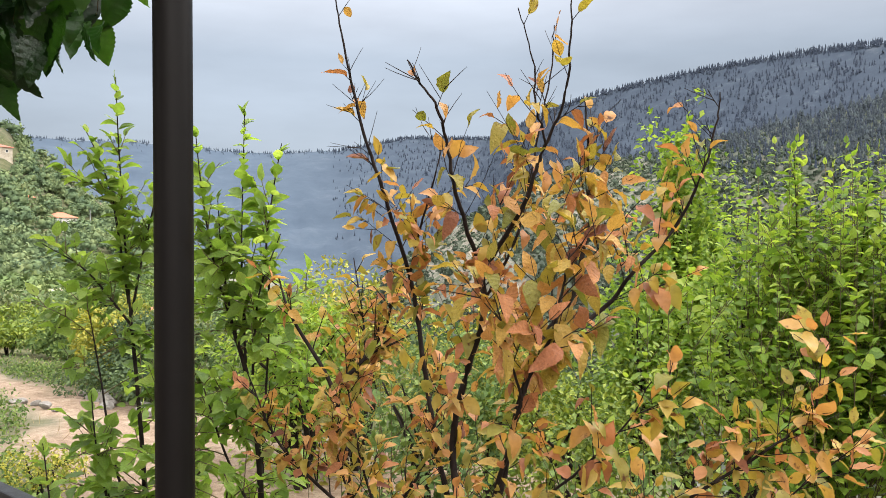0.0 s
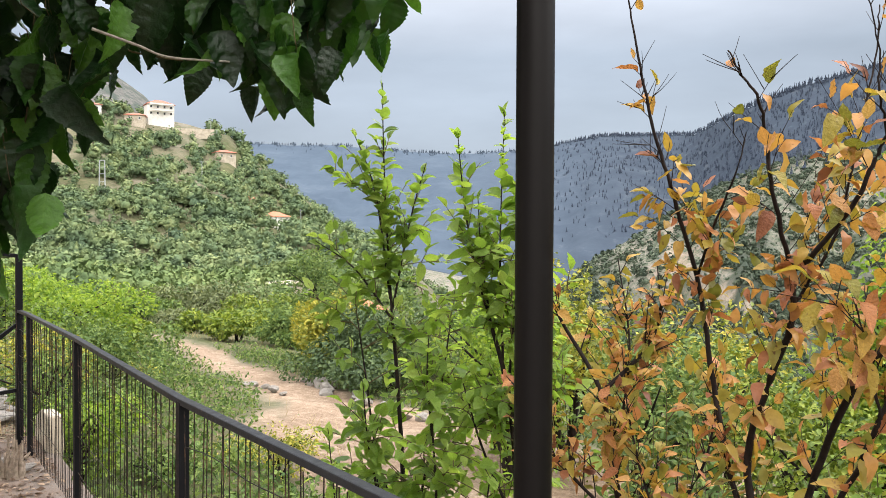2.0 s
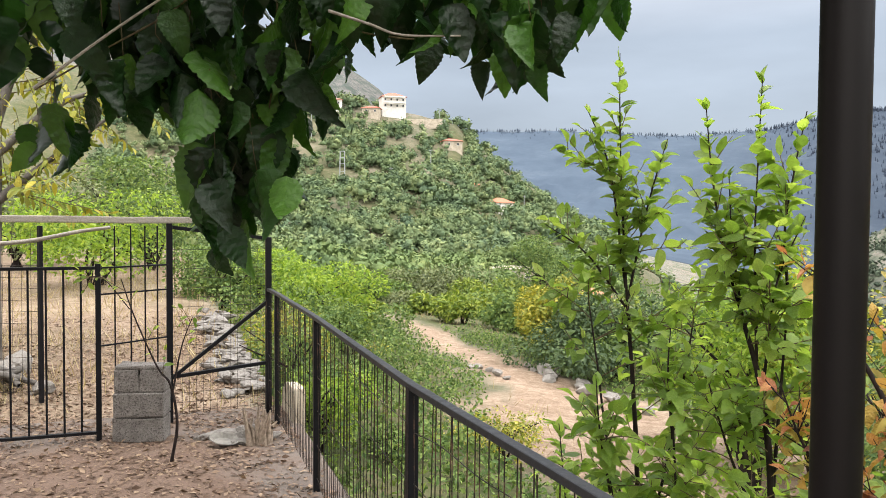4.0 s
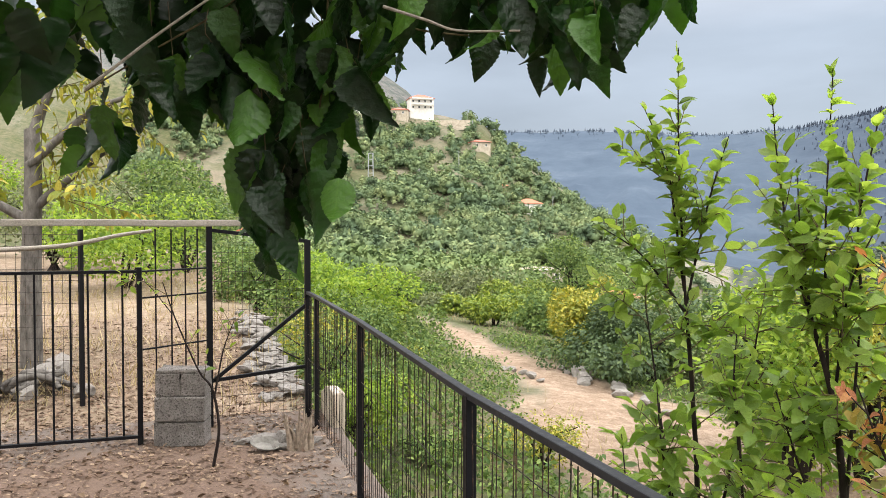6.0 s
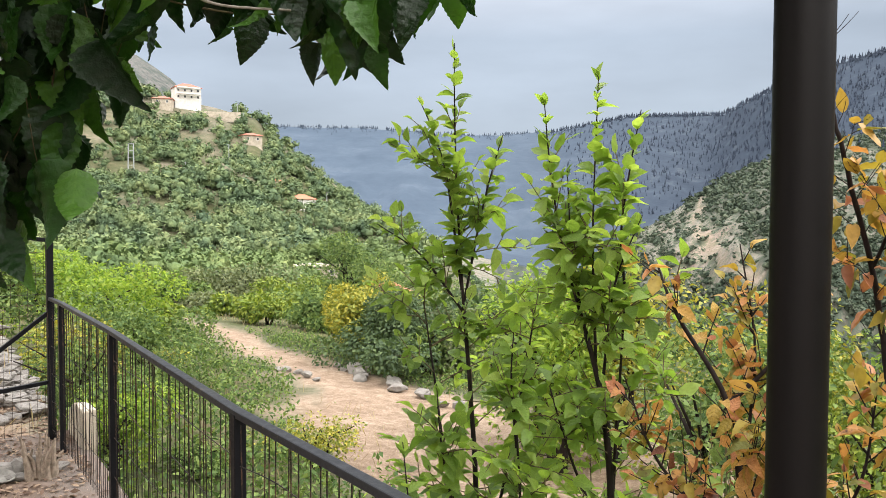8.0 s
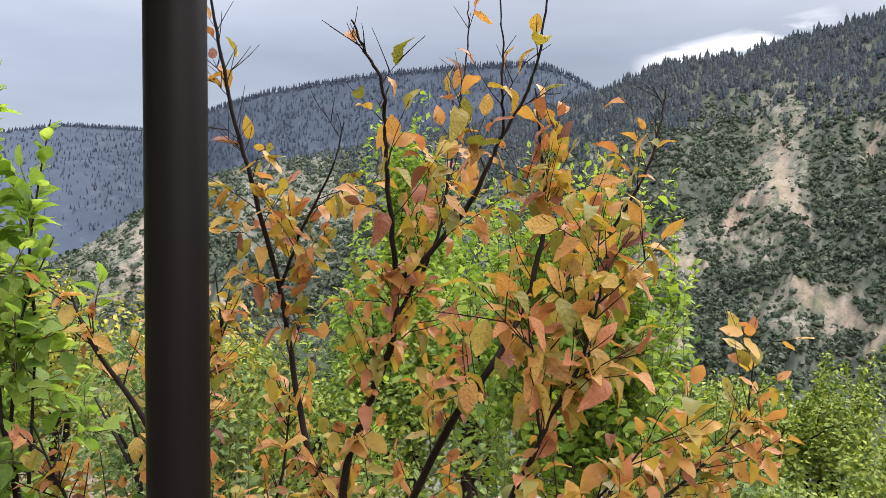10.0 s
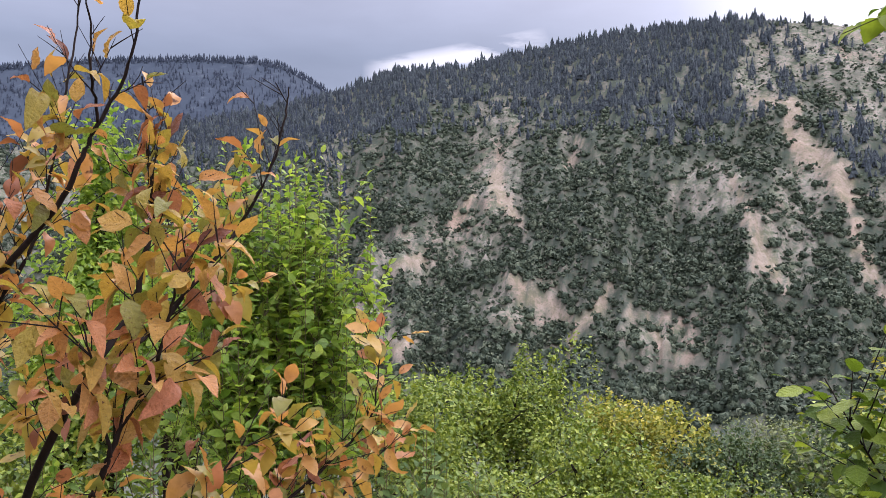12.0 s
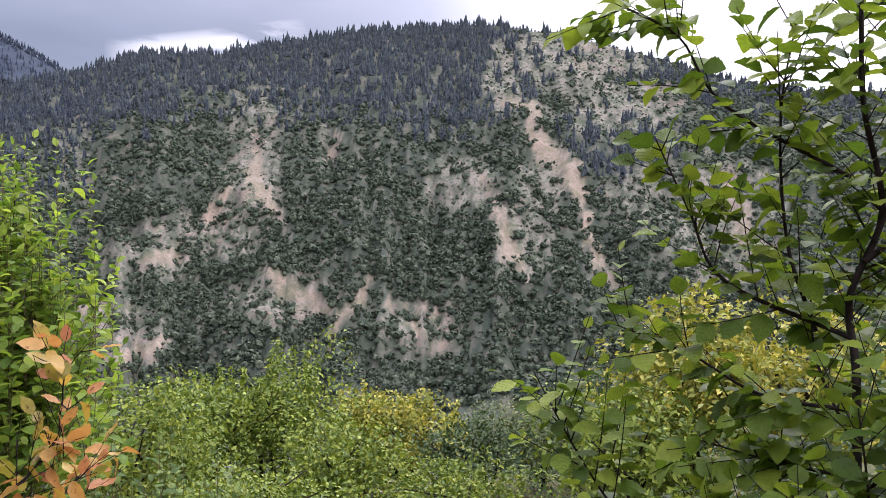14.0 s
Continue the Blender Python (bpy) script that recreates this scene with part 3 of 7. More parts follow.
LOWER_SCARS = [
    [(47.0, -2.9, 0.35), (48.2, -4.0, 0.9), (50.0, -5.1, 0.9), (51.8, -6.3, 0.6)],
    [(54.3, -3.5, 0.4), (53.7, -5.1, 0.6), (52.2, -6.5, 0.6), (51.5, -8.9, 0.3)],
    [(55.9, -5.5, 0.33), (59.2, -5.8, 0.45)],
    [(33.0, -5.1, 0.4), (35.9, -5.5, 0.5)],
    [(39.0, -2.2, 0.7), (40.9, -1.9, 0.7)],
    [(36.9, -8.8, 0.5), (39.0, -8.4, 0.9), (40.1, -7.5, 0.5)],
    [(57.6, -6.8, 0.5), (58.6, -8.8, 0.5), (60.5, -8.5, 0.4)],
    [(2.6, 1.8, 0.2), (2.0, 0.0, 0.4), (4.0, -3.0, 0.7), (7.0, -4.4, 0.6)],
]
# Stony, thinly wooded ground: azimuth, elevation, reach in each, how open.
STONY = [
    (46.4, 7.6, 2.0, 3.0, 0.75), (46.3, 3.6, 2.0, 2.6, 0.85), (43.0, -0.4, 4.6, 1.7, 0.8), (39.0, -2.0, 3.4, 2.0, 0.7), (60.9, 3.1, 2.8, 1.9, 0.85),
    (65.6, -0.8, 2.3, 2.8, 0.8), (67.0, 2.8, 2.2, 2.4, 0.7), (69.4, 12.4, 5.2, 2.6, 0.9), (72.8, 8.4, 4.2, 1.8, 0.85), (64.2, 10.6, 1.5, 2.6, 0.8), (34.7, 6.4, 1.4, 4.5, 0.45),
    (35.2, -6.8, 4.6, 2.4, 0.85), (48.2, -4.8, 3.8, 2.0, 0.75), (58.0, -7.4, 3.4, 1.8, 0.75), (51.6, 6.0, 0.8, 2.2, 0.5), (74.0, 2.2, 2.4, 2.4, 0.7), (79.5, 0.0, 4.0, 4.5, 0.8),
]
FAR_STONY = [(2.0, -2.0, 4.0, 3.0, 0.85), (12.0, 2.0, 6.0, 3.6, 0.65), (24.0, 1.0, 8.0, 4.0, 0.4)]


def scars(az, el):
    """How far a place on the slopes lies inside a bare scar, 0 to 1."""
    az, el = np.asarray(az) * 1.0, np.asarray(el) * 1.0
    out = np.zeros(np.shape(az))
    wob = 0.30 * fbm(az, el, 1.6, 5, 17) + 0.30 * fbm(az, el, 0.55, 4, 18)
    for line in UPPER_SCARS + LOWER_SCARS:
        for (a0, e0, w0), (a1, e1, w1) in zip(line[:-1], line[1:]):
            da, de = a1 - a0, e1 - e0
            t = np.clip(((az - a0) * da + (el - e0) * de) / (da * da + de * de), 0, 1)
            d = np.hypot(az - a0 - t * da, el - e0 - t * de) + wob
            out = np.maximum(out, np.clip((1.08 - d / (w0 + t * (w1 - w0))) * 2.2, 0, 1))
    return out


def stony(az, el):
    """How open and stony a place on the slopes is, 0 to 1."""
    az, el = np.asarray(az) * 1.0, np.asarray(el) * 1.0
    patch = np.clip(0.62 + 0.95 * fbm(az, el * 1.2, 1.5, 5, 19), 0, 1)
    out = np.zeros(np.shape(az))
    for a, e, wa, we, f in STONY + FAR_STONY:
        d = np.hypot((az - a) / wa, (el - e) / we) + 0.25 * fbm(az, el, 2.2, 4, 23)
        out = np.maximum(out, f * np.clip((1.3 - d) * 1.8, 0, 1) * np.clip(patch + 0.15, 0, 1))
    return np.maximum(out, 0.34 * np.clip(patch * 2.2 - 1.2, 0, 1))


# ---- ground ----
# Houses on the hill: azimuth, elevation, half-angle kept clear in front.
HOUSE_SPOTS = [(-33.4, 8.4, 1.5), (-31.6, 7.6, 1.2), (-25.7, 1.3, 0.7), (-27.6, 1.6, 0.5), (-29.2, 5.6, 0.6), (-38.0, 8.6, 0.7), (-42.2, 5.9, 0.9), (-19.5, -5.0, 1.1), (-24.6, -4.9, 1.0)]


def bare_hill(az, el):
    """Terraced and grassy openings of the hillside."""
    out = np.zeros(np.shape(az))
    for a, e, wa, we in ((-34.5, 7.2, 3.2, 0.8), (-33.5, 5.4, 2.6, 0.55), (-32.0, 4.2, 0.9, 1.1), (-35.8, 3.4, 2.2, 0.6), (-33.2, -0.9, 0.7, 0.9), (-22.0, -2.4, 1.2, 0.3), (-22.5, -4.2, 2.4, 0.4), (-41, 5.0, 3.0, 1.2), (-47, 3.0, 5.0, 2.0), (-38.5, 6.6, 2.0, 0.5), (-30.6, 5.0, 0.9, 0.5)):
        d = np.hypot((az - a) / wa, (el - e) / we)
        out = np.maximum(out, np.clip(1.5 - d, 0, 1))
    # The far end of the crest is bare rock.
    crest = np.interp(az, HILL_AZ, HILL_EL) - el
    out = np.maximum(out, np.clip(1.4 - crest / 0.7, 0, 1) * np.clip((az + 26.5) / 1.5, 0, 1) * (az < -17))
    return out * 0.95


def build_ground():
    az = np.concatenate([np.arange(-88, 28, 0.35), np.arange(28, 84, 0.24), np.arange(84, 105, 0.35), np.arange(105, 271, 4.0)])
    rr = np.concatenate([np.linspace(0.4, 6, 24), np.geomspace(6.2, 60, 48), np.geomspace(62, 420, 55), np.arange(427, 1262, 9.0), np.linspace(1275, 2760, 56), [3000, 3600, 4600]])
    A, R = np.meshgrid(az, rr, indexing="ij")
    X, Y = R * sind(A), R * cosd(A)
    Z = land(X, Y)
    na, nr = A.shape
    i, j = np.meshgrid(np.arange(na), np.arange(nr - 1), indexing="ij")
    k = (i + 1) % na
    quads = np.stack([i * nr + j, i * nr + j + 1, k * nr + j + 1, k * nr + j], -1).reshape(-1, 4)
    v = np.stack([X, Y, Z], -1).reshape(-1, 3)
    centre = np.array([[0, 0, float(land(0.0, 0.0))]])
    ring = np.stack([np.full(na, len(v)), np.arange(na) * nr, ((np.arange(na) + 1) % na) * nr], 1)
    me = mesh_np("ground", np.concatenate([v, centre]), [quads, ring], M_GROUND, True)
    s = (X - POLE[0]) * OUT[0] + (Y - POLE[1]) * OUT[1]
    road = to_line(X, Y, ROAD)
    width = np.interp(R, (8, 12, 14.5, 17, 22, 28), (3.6, 2.9, 1.7, 1.0, 0.75, 0.5)) + 0.5 * fbm(X, Y, 3, 5, 11)
    dirt = np.clip((width - road) / 0.7 + 0.5, 0, 1) * (R < 60)
    inner = np.clip((0.1 - s) / 0.4, 0, 1) * np.clip((70 - R) / 40, 0, 1)
    dirt = np.maximum(dirt, inner * 0.9)
    slope = np.clip((460 - R) / 60, 0, 1) * np.clip((-4 - A) / 8, 0, 1) * (A < 105)
    weed = np.clip((140 - R) / 80, 0, 1)
    weed = np.maximum(weed, slope * np.clip(0.85 + 0.4 * fbm(X, Y, 40, 5, 12), 0, 1)) * (1 - dirt)
    weed = np.maximum(weed * (1 - inner), inner * np.clip(0.35 * fbm(X, Y, 5, 4, 13), 0, 0.6))
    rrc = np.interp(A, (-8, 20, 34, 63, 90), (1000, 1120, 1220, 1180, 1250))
    # Where the haze colour goes: the far ridges, and thinly the grey ridge.
    far_haze = np.clip((R - rrc + 10) / 40, 0, 1) * (A < 42) * (A > -70)
    far_haze = far_haze * np.interp(A, (-16, 4), (1.0, 0.5))
    far_haze = np.where((A < -27) & (R < 1100) & (R > 480), 0.22, far_haze)
    high = np.clip((R - 300) / 100, 0, 1) * (A > -12) * (A < 105)
    el = np.degrees(np.arctan2(Z - 1.6, R))
    scar, open_ = scars(A, el), stony(A, el)
    soil = 1 - high * (1 - np.clip(np.maximum(scar, open_ * 1.15), 0, 1))
    dirt = np.maximum(dirt, high * scar * 0.4)
    weed = weed * (1 - high)
    meadow = slope * bare_hill(A, el)
    dirt, weed = np.maximum(dirt, meadow * 0.35), weed * (1 - 0.4 * meadow)
    cov = np.stack([dirt, weed, far_haze, soil], -1).reshape(-1, 4)
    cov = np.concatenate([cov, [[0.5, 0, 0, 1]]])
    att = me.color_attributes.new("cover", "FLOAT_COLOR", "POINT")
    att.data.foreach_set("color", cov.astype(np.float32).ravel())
    tagged(new("ground", me), "valley ground with dry earth, weeds, stony slopes and haze-tinted far mountains", "ground", kind="structure")


build_ground()


def along(a, s, z=0.0):
    """A place from metres along and outside the fence line."""
    p = POLE + ALONG * a + OUT * s
    return Vector((p[0], p[1], z))


def build_terrace():
    bm = bmesh.new()
    m = Matrix(((ALONG[0], OUT[0], 0, POLE[0]), (ALONG[1], OUT[1], 0, POLE[1]), (0, 0, 1, 0), (0, 0, 0, 1)))
    box_into(bm, (11.6, 8.0, 1.3), m @ Matrix.Translation((0.15, -3.86, -0.65)), 0.02)
    bmesh.ops.subdivide_edges(bm, edges=list(bm.edges), cuts=3, use_grid_fill=True)
    me = bpy.data.meshes.new("terrace_floor")
    bm.to_mesh(me)
    bm.free()
    me.materials.append(M_TERRACE)
    tagged(new("terrace_floor", me), "grey-brown worn concrete terrace strewn with dry leaves", "floor", kind="structure")


build_terrace()


def build_unseen_wall():
    """Plain unseen wall, added to close the terrace and shape light from behind."""
    m = Matrix(((ALONG[0], OUT[0], 0, POLE[0]), (ALONG[1], OUT[1], 0, POLE[1]), (0, 0, 1, 0), (0, 0, 0, 1)))
    bm = bmesh.new()
    box_into(bm, (9.0, 0.25, 3.4), m @ Matrix.Translation((-1.6, -6.6, 1.7)), 0.01)
    me = bpy.data.meshes.new("unseen_wall")
    bm.to_mesh(me)
    bm.free()
    me.materials.append(M_WHITE)
    tagged(new("unseen_wall", me), "unseen plain wall added behind the terrace to block and bounce light", "wall", kind="structure")


build_unseen_wall()

# ---- woods on the slopes ----
def dome_template(seed, sides=5):
    r = np.random.default_rng(seed)
    rings = [(0.72, 0.0), (0.95, 0.42), (0.66, 0.88)]
    v = []
    for rad, h in rings:
        ang = np.arange(sides) * 2 * np.pi / sides + r.uniform(0, 1)
        q = rad * r.uniform(0.78, 1.18, sides)
        v += list(np.stack([q * np.cos(ang), q * np.sin(ang), h + r.uniform(-0.1, 0.1, sides)], 1))
    v.append(np.array([r.uniform(-0.15, 0.15), r.uniform(-0.15, 0.15), 1.15]))
    f = []
    for k in range(2):
        for i in range(sides):
            a, b, c, d = k * sides + i, k * sides + (i + 1) % sides, (k + 1) * sides + (i + 1) % sides, (k + 1) * sides + i
            f += [(a, b, c), (a, c, d)]
    f += [(2 * sides + i, 2 * sides + (i + 1) % sides, 3 * sides) for i in range(sides)]
    return np.array(v), np.array(f)


def clump_template(seed, n=19):
    """A crown seen from far: a low core closed by leafy clumps standing out of it."""
    r = np.random.default_rng(seed)
    lobes = np.concatenate([r.uniform(-0.5, 0.5, (4, 2)), r.uniform(0.2, 0.5, (4, 1))], 1)
    v, f = dome_template(seed + 900, 4)
    pieces = [(v * [0.54, 0.54, 0.56], f)]
    d = unit(r.normal(size=(n, 3)) + [0, 0, 0.5])
    c = lobes[r.integers(0, 4, n)] + d * r.uniform(0.20, 0.34, (n, 1))
    c[:, 2] = np.maximum(c[:, 2], 0.05)
    rot = frames_for(unit(r.normal(size=(n, 3))), unit(d + 0.4 * r.normal(size=(n, 3))))
    q = np.array([(0, -1.0, -0.1), (0.7, -0.1, 0.18), (0.05, 1.0, -0.1), (-0.7, 0.1, 0.18)])
    pieces.append(strew((q, np.array([(0, 1, 2), (0, 2, 3)])), c, rot, r.uniform(0.17, 0.30, n)))
    return join_arrays(pieces)


def fir_template(seed, points=5):
    """A conifer: ragged star-shaped tiers, more or less slender."""
    r = np.random.default_rng(seed)
    v, f = [], []
    fat = r.uniform(0.75, 1.35)
    lean = r.normal(0, 0.03, 2)
    for base, top, rad in ((0.04, 0.50, 0.20), (0.24, 0.70, 0.17), (0.46, 0.86, 0.125), (0.68, 1.0, 0.075)):
        o, n = len(v), points * 2
        ang = np.arange(n) * 2 * np.pi / n + r.uniform(0, 1)
        q = fat * rad * np.where(np.arange(n) % 2, 0.55, 1.15) * r.uniform(0.65, 1.35, n)
        z = base - np.where(np.arange(n) % 2, -0.05, 0.03) + r.uniform(-0.05, 0.05, n)
        v += list(np.stack([q * np.cos(ang) + lean[0] * base, q * np.sin(ang) + lean[1] * base, z], 1))
        v.append(np.array([lean[0] * top, lean[1] * top, top]))
        f += [(o + i, o + (i + 1) % n, o + n) for i in range(n)]
    return np.array(v), np.array(f)


def crown_template(seed, n=120, lobes=5, card=1.0):
    """A broad-leaved crown: rounded lobes closed by small leafy clumps that stand off them."""
    r = np.random.default_rng(seed)
    at = np.concatenate([r.normal(0, 0.30, (lobes, 2)), r.uniform(0.15, 0.68, (lobes, 1))], 1)
    rad = r.uniform(0.23, 0.38, lobes)
    pieces = []
    for i in range(lobes):
        v, f = dome_template(seed * 10 + i, 4)
        pieces.append((v * rad[i] * 0.8 + at[i] - [0, 0, 0.45 * rad[i]], f))
    d = unit(r.normal(size=(n, 3)) + [0, 0, 0.45])
    w = r.integers(0, lobes, n)
    c = at[w] + d * (rad[w] * r.uniform(0.8, 1.12, n))[:, None]
    q = np.array([(-0.75, -0.6, 0.0), (0.75, -0.6, 0.1), (0.05, 1.0, 0.0)])
    pieces.append(strew((q, np.array([(0, 1, 2)])), c, frames_for(unit(r.normal(size=(n, 3))), unit(d + 0.35 * r.normal(size=(n, 3)))), r.uniform(0.06, 0.12, n) * card))
    return join_arrays(pieces)


def tuft_template(seed, n=130, card=0.17):
    """A crown of many small clumps set on uneven lobes."""
    r = np.random.default_rng(seed)
    lobes = np.concatenate([r.uniform(-0.55, 0.55, (8, 2)), r.uniform(0.25, 0.85, (8, 1))], 1)
    d = unit(r.normal(size=(n, 3)) + [0, 0, 0.45])
    c = lobes[r.integers(0, 8, n)] + d * r.uniform(0.24, 0.36, (n, 1))
    c[:, 2] = np.maximum(c[:, 2], 0.02)
    rot = frames_for(unit(r.normal(size=(n, 3))), unit(d + 0.42 * r.normal(size=(n, 3))))
    q = np.array([(0, -1.0, 0), (0.55, -0.1, 0.12), (0.05, 1.0, 0), (-0.6, 0.1, 0.12)]) * 0.62
    return strew((q, np.array([[0, 1, 2, 3]])), c, rot, r.uniform(0.6, 1.3, n) * card)


def turn_z(n, r):
    a = r.uniform(0, 2 * np.pi, n)
    o = np.zeros(n)
    return np.stack([np.stack([np.cos(a), -np.sin(a), o], 1), np.stack([np.sin(a), np.cos(a), o], 1), np.stack([o, o, o + 1], 1)], 1)


def scatter(name, label, templates, mat, xy, heights, category="woodland", sink=0.08, smooth=False):
    """Many plants of one kind as one object."""
    r = np.random.default_rng(len(xy))
    z = land(xy[:, 0], xy[:, 1]) - heights * sink
    place = np.column_stack([xy, z])
    pieces = []
    for q, idx in enumerate(np.array_split(r.permutation(len(xy)), len(templates))):
        if len(idx):
            pieces.append(strew(templates[q], place[idx], turn_z(len(idx), r), heights[idx]))
    v, f = join_arrays(pieces)
    return tagged(new(name, mesh_np(name, v, f, mat, smooth)), label, category, kind="stuff")


def slope_sample(n, a0, a1, r0, r1, seed):
    r = np.random.default_rng(seed)
    az, rad = r.uniform(a0, a1, n), np.sqrt(r.uniform(r0 * r0, r1 * r1, n))
    x, y = rad * sind(az), rad * cosd(az)
    z = land(x, y)
    el = np.degrees(np.arctan2(z - 1.6, rad))
    return r, az, rad, el, np.column_stack([x, y])


def build_woods():
    clumps, firs = [clump_template(i) for i in range(9)], [fir_template(20 + i) for i in range(9)]
    # Facing mountain: scrub oak below, firs towards the crest, scars and stony ground left open.
    r, az, rad, el, xy = slope_sample(44000, -7, 93, 440, 1235, 31)
    top = np.interp(az, RIGHT_AZ, RIGHT_EL)
    scar, open_ = scars(az, el), stony(az, el)
    clump = fbm(xy[:, 0], xy[:, 1], 85, 5, 21)
    ok = (r.uniform(0, 1, len(az)) < 0.98 + 0.45 * clump) & (r.uniform(0, 1, len(az)) > np.maximum(scar * 0.99, open_ * 0.86)) & (el < top + 0.3) & (el > -14)
    firzone = np.clip((np.interp(az, (-7, 14, 28, 34, 45, 50, 62, 66, 70, 93), (-1, 0.5, 4.5, 5.5, 4.6, 6.5, 8.5, 6.0, 3.0, 2)) - (top - el)) / 2.6 + 0.5 * clump, 0, 1)
    firzone = np.maximum(firzone, np.clip(1.6 - np.hypot((az - 72.5) / 3.4, (el - 5.8) / 2.4), 0, 0.9))
    fir = ok & (r.uniform(0, 1, len(az)) < firzone) & (open_ < np.interp(az + 7 * clump, (57, 70), (0.7, 0.3)))
    oak = ok & ~fir
    h = (3.2 + 4.6 * r.uniform(0, 1, len(az)) ** 1.5) * (1 + 0.25 * clump) * np.where(open_ > 0.35, 0.55, 1.0)
    scatter("mountain_woods", "dark green scrub oak woods on a stony mountain slope", clumps, M_SLOPETREE, xy[oak & (rad < 820)], h[oak & (rad < 820)])
    distant = oak & (rad >= 820)
    scatter("upper_oak_woods", "dark green oak scrub high on the mountain slope", [clump_template(10 + i, 11) for i in range(8)], M_SLOPETREE, xy[distant], h[distant] * 1.06)
    _, az3, rad3, el3, xy3 = slope_sample(15000, 10, 93, 440, 820, 39)
    fill = (r.uniform(0, 1, len(az3)) < 0.75 + 0.5 * fbm(xy3[:, 0], xy3[:, 1], 60, 4, 25)) & (r.uniform(0, 1, len(az3)) > np.maximum(scars(az3, el3) * 1.0, stony(az3, el3) * 1.1)) & (el3 > -13) & (el3 < 2)
    scatter("lower_oak_woods", "close dark green oak woods low on the mountain", clumps, M_SLOPETREE, xy3[fill], 2.6 + 4.0 * r.uniform(0, 1, fill.sum()) ** 1.4)
    far_firs = [fir_template(30 + i, 3) for i in range(7)]
    low = np.array([[np.cos(a) * (0.8 + 0.3 * (i % 2)), np.sin(a), 0.0] for i, a in enumerate(np.arange(5) * 1.2566)] + [[0.2, 0, 0.95]]), np.array([(i, (i + 1) % 5, 5) for i in range(5)])
    _, az2, rad2, el2, xy2 = slope_sample(60000, 0, 93, 440, 1235, 37)
    sc2, op2 = scars(az2, el2), stony(az2, el2)
    scrubby = (el2 < np.interp(az2, RIGHT_AZ, RIGHT_EL)) & (el2 > -13) & (r.uniform(0, 1, len(az2)) > sc2 * 0.98) & (r.uniform(0, 1, len(az2)) < 0.35 + op2)
    scatter("mountain_scrub", "low green scrub between stones on the mountain", [low], M_SLOPETREE, xy2[scrubby], 0.5 + 1.5 * r.uniform(0, 1, scrubby.sum()) ** 2)
    pick = np.flatnonzero(fir)
    tall = (6.0 + 9.0 * r.uniform(0, 1, len(pick)) ** 1.4) * (1.05 + 0.5 * fbm(xy[pick, 0], xy[pick, 1], 40, 3, 24))
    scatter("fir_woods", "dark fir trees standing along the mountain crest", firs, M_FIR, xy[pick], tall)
    # Extra firs on the skyline.
    n = 800
    a = np.where(r.uniform(0, 1, n) < 0.985, r.uniform(28, 61.5, n), 61.5 + np.abs(r.normal(0, 4, n)))
    a = a[r.uniform(0, 1, n) < 0.7 + 0.9 * fbm(a, a * 0, 1.1, 4, 28)]
    n = len(a)
    rr = np.interp(a, (-8, 20, 34, 63, 90), (1000, 1120, 1220, 1180, 1250)) - r.uniform(0, 40, n)
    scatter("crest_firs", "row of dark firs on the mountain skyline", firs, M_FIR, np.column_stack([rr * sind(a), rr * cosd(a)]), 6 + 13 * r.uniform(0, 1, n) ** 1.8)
    # Far ridges.
    a = r.uniform(-31, 9, 2600)
    a = a[r.uniform(0, 1, len(a)) < 0.5 + 0.9 * fbm(a, a * 0, 1.3, 4, 29)]
    n = len(a)
    frc = np.interp(a, (-30, 3, 8, 31), (2700, 2500, 2000, 1750))
    rr = frc - np.abs(r.normal(0, 1, n)) ** 1.5 * 22
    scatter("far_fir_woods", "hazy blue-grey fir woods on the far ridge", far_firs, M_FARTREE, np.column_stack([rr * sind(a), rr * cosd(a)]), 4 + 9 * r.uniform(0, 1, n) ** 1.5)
    # Dark firs with stony gaps on the nearer end of that ridge.
    n = 15000
    a = r.uniform(-8, 36, n)
    frc = np.interp(a, (-30, 3, 8, 31), (2700, 2500, 2000, 1750))
    rr = frc - np.where(r.uniform(0, 1, n) < 0.12, r.uniform(0, 30, n), r.uniform(0, 1, n) ** 0.9 * 1000)
    xy = np.column_stack([rr * sind(a), rr * cosd(a)])
    ok = r.uniform(0, 1, n) < (np.clip(0.85 + 0.8 * fbm(xy[:, 0], xy[:, 1], 150, 5, 27), 0.1, 1) + (frc - rr < 35)) * np.interp(a, (-8, 9), (0.2, 1)) * np.interp(frc - rr, (350, 1000), (1.0, 0.05))
    scatter("ridge_firs", "dark fir woods on the stony ridge, tinted with haze blue", far_firs, M_MIDFIR, xy[ok], r.uniform(7, 14, ok.sum()))
    # Near hill with the houses.
    crowns = [crown_template(40 + i) for i in range(9)]
    r, az, rad, el, xy = slope_sample(8200, -54, -10, 62, 440, 33)
    clump = fbm(xy[:, 0], xy[:, 1], 55, 5, 22)
    open_ = bare_hill(az, el)
    ok = (r.uniform(0, 1, len(az)) < np.interp(rad, (150, 210), (0.55, 0.8)) + 0.5 * clump) & (r.uniform(0, 1, len(az)) > open_) & (rad > 62 + 14 * np.sin(az)) & ((az > -46) | (r.uniform(0, 1, len(az)) < 0.55))
    h = (2.8 + 5.2 * r.uniform(0, 1, len(az)) ** 1.5) * np.interp(rad, (60, 200, 380, 430), (0.65, 0.9, 1.0, 0.9)) * (1 + 0.3 * clump)
    for spot_az, spot_el, clear in HOUSE_SPOTS:
        near_house = (np.abs(az - spot_az) < clear) & (el < spot_el + 1.0) & (el > spot_el - 1.7)
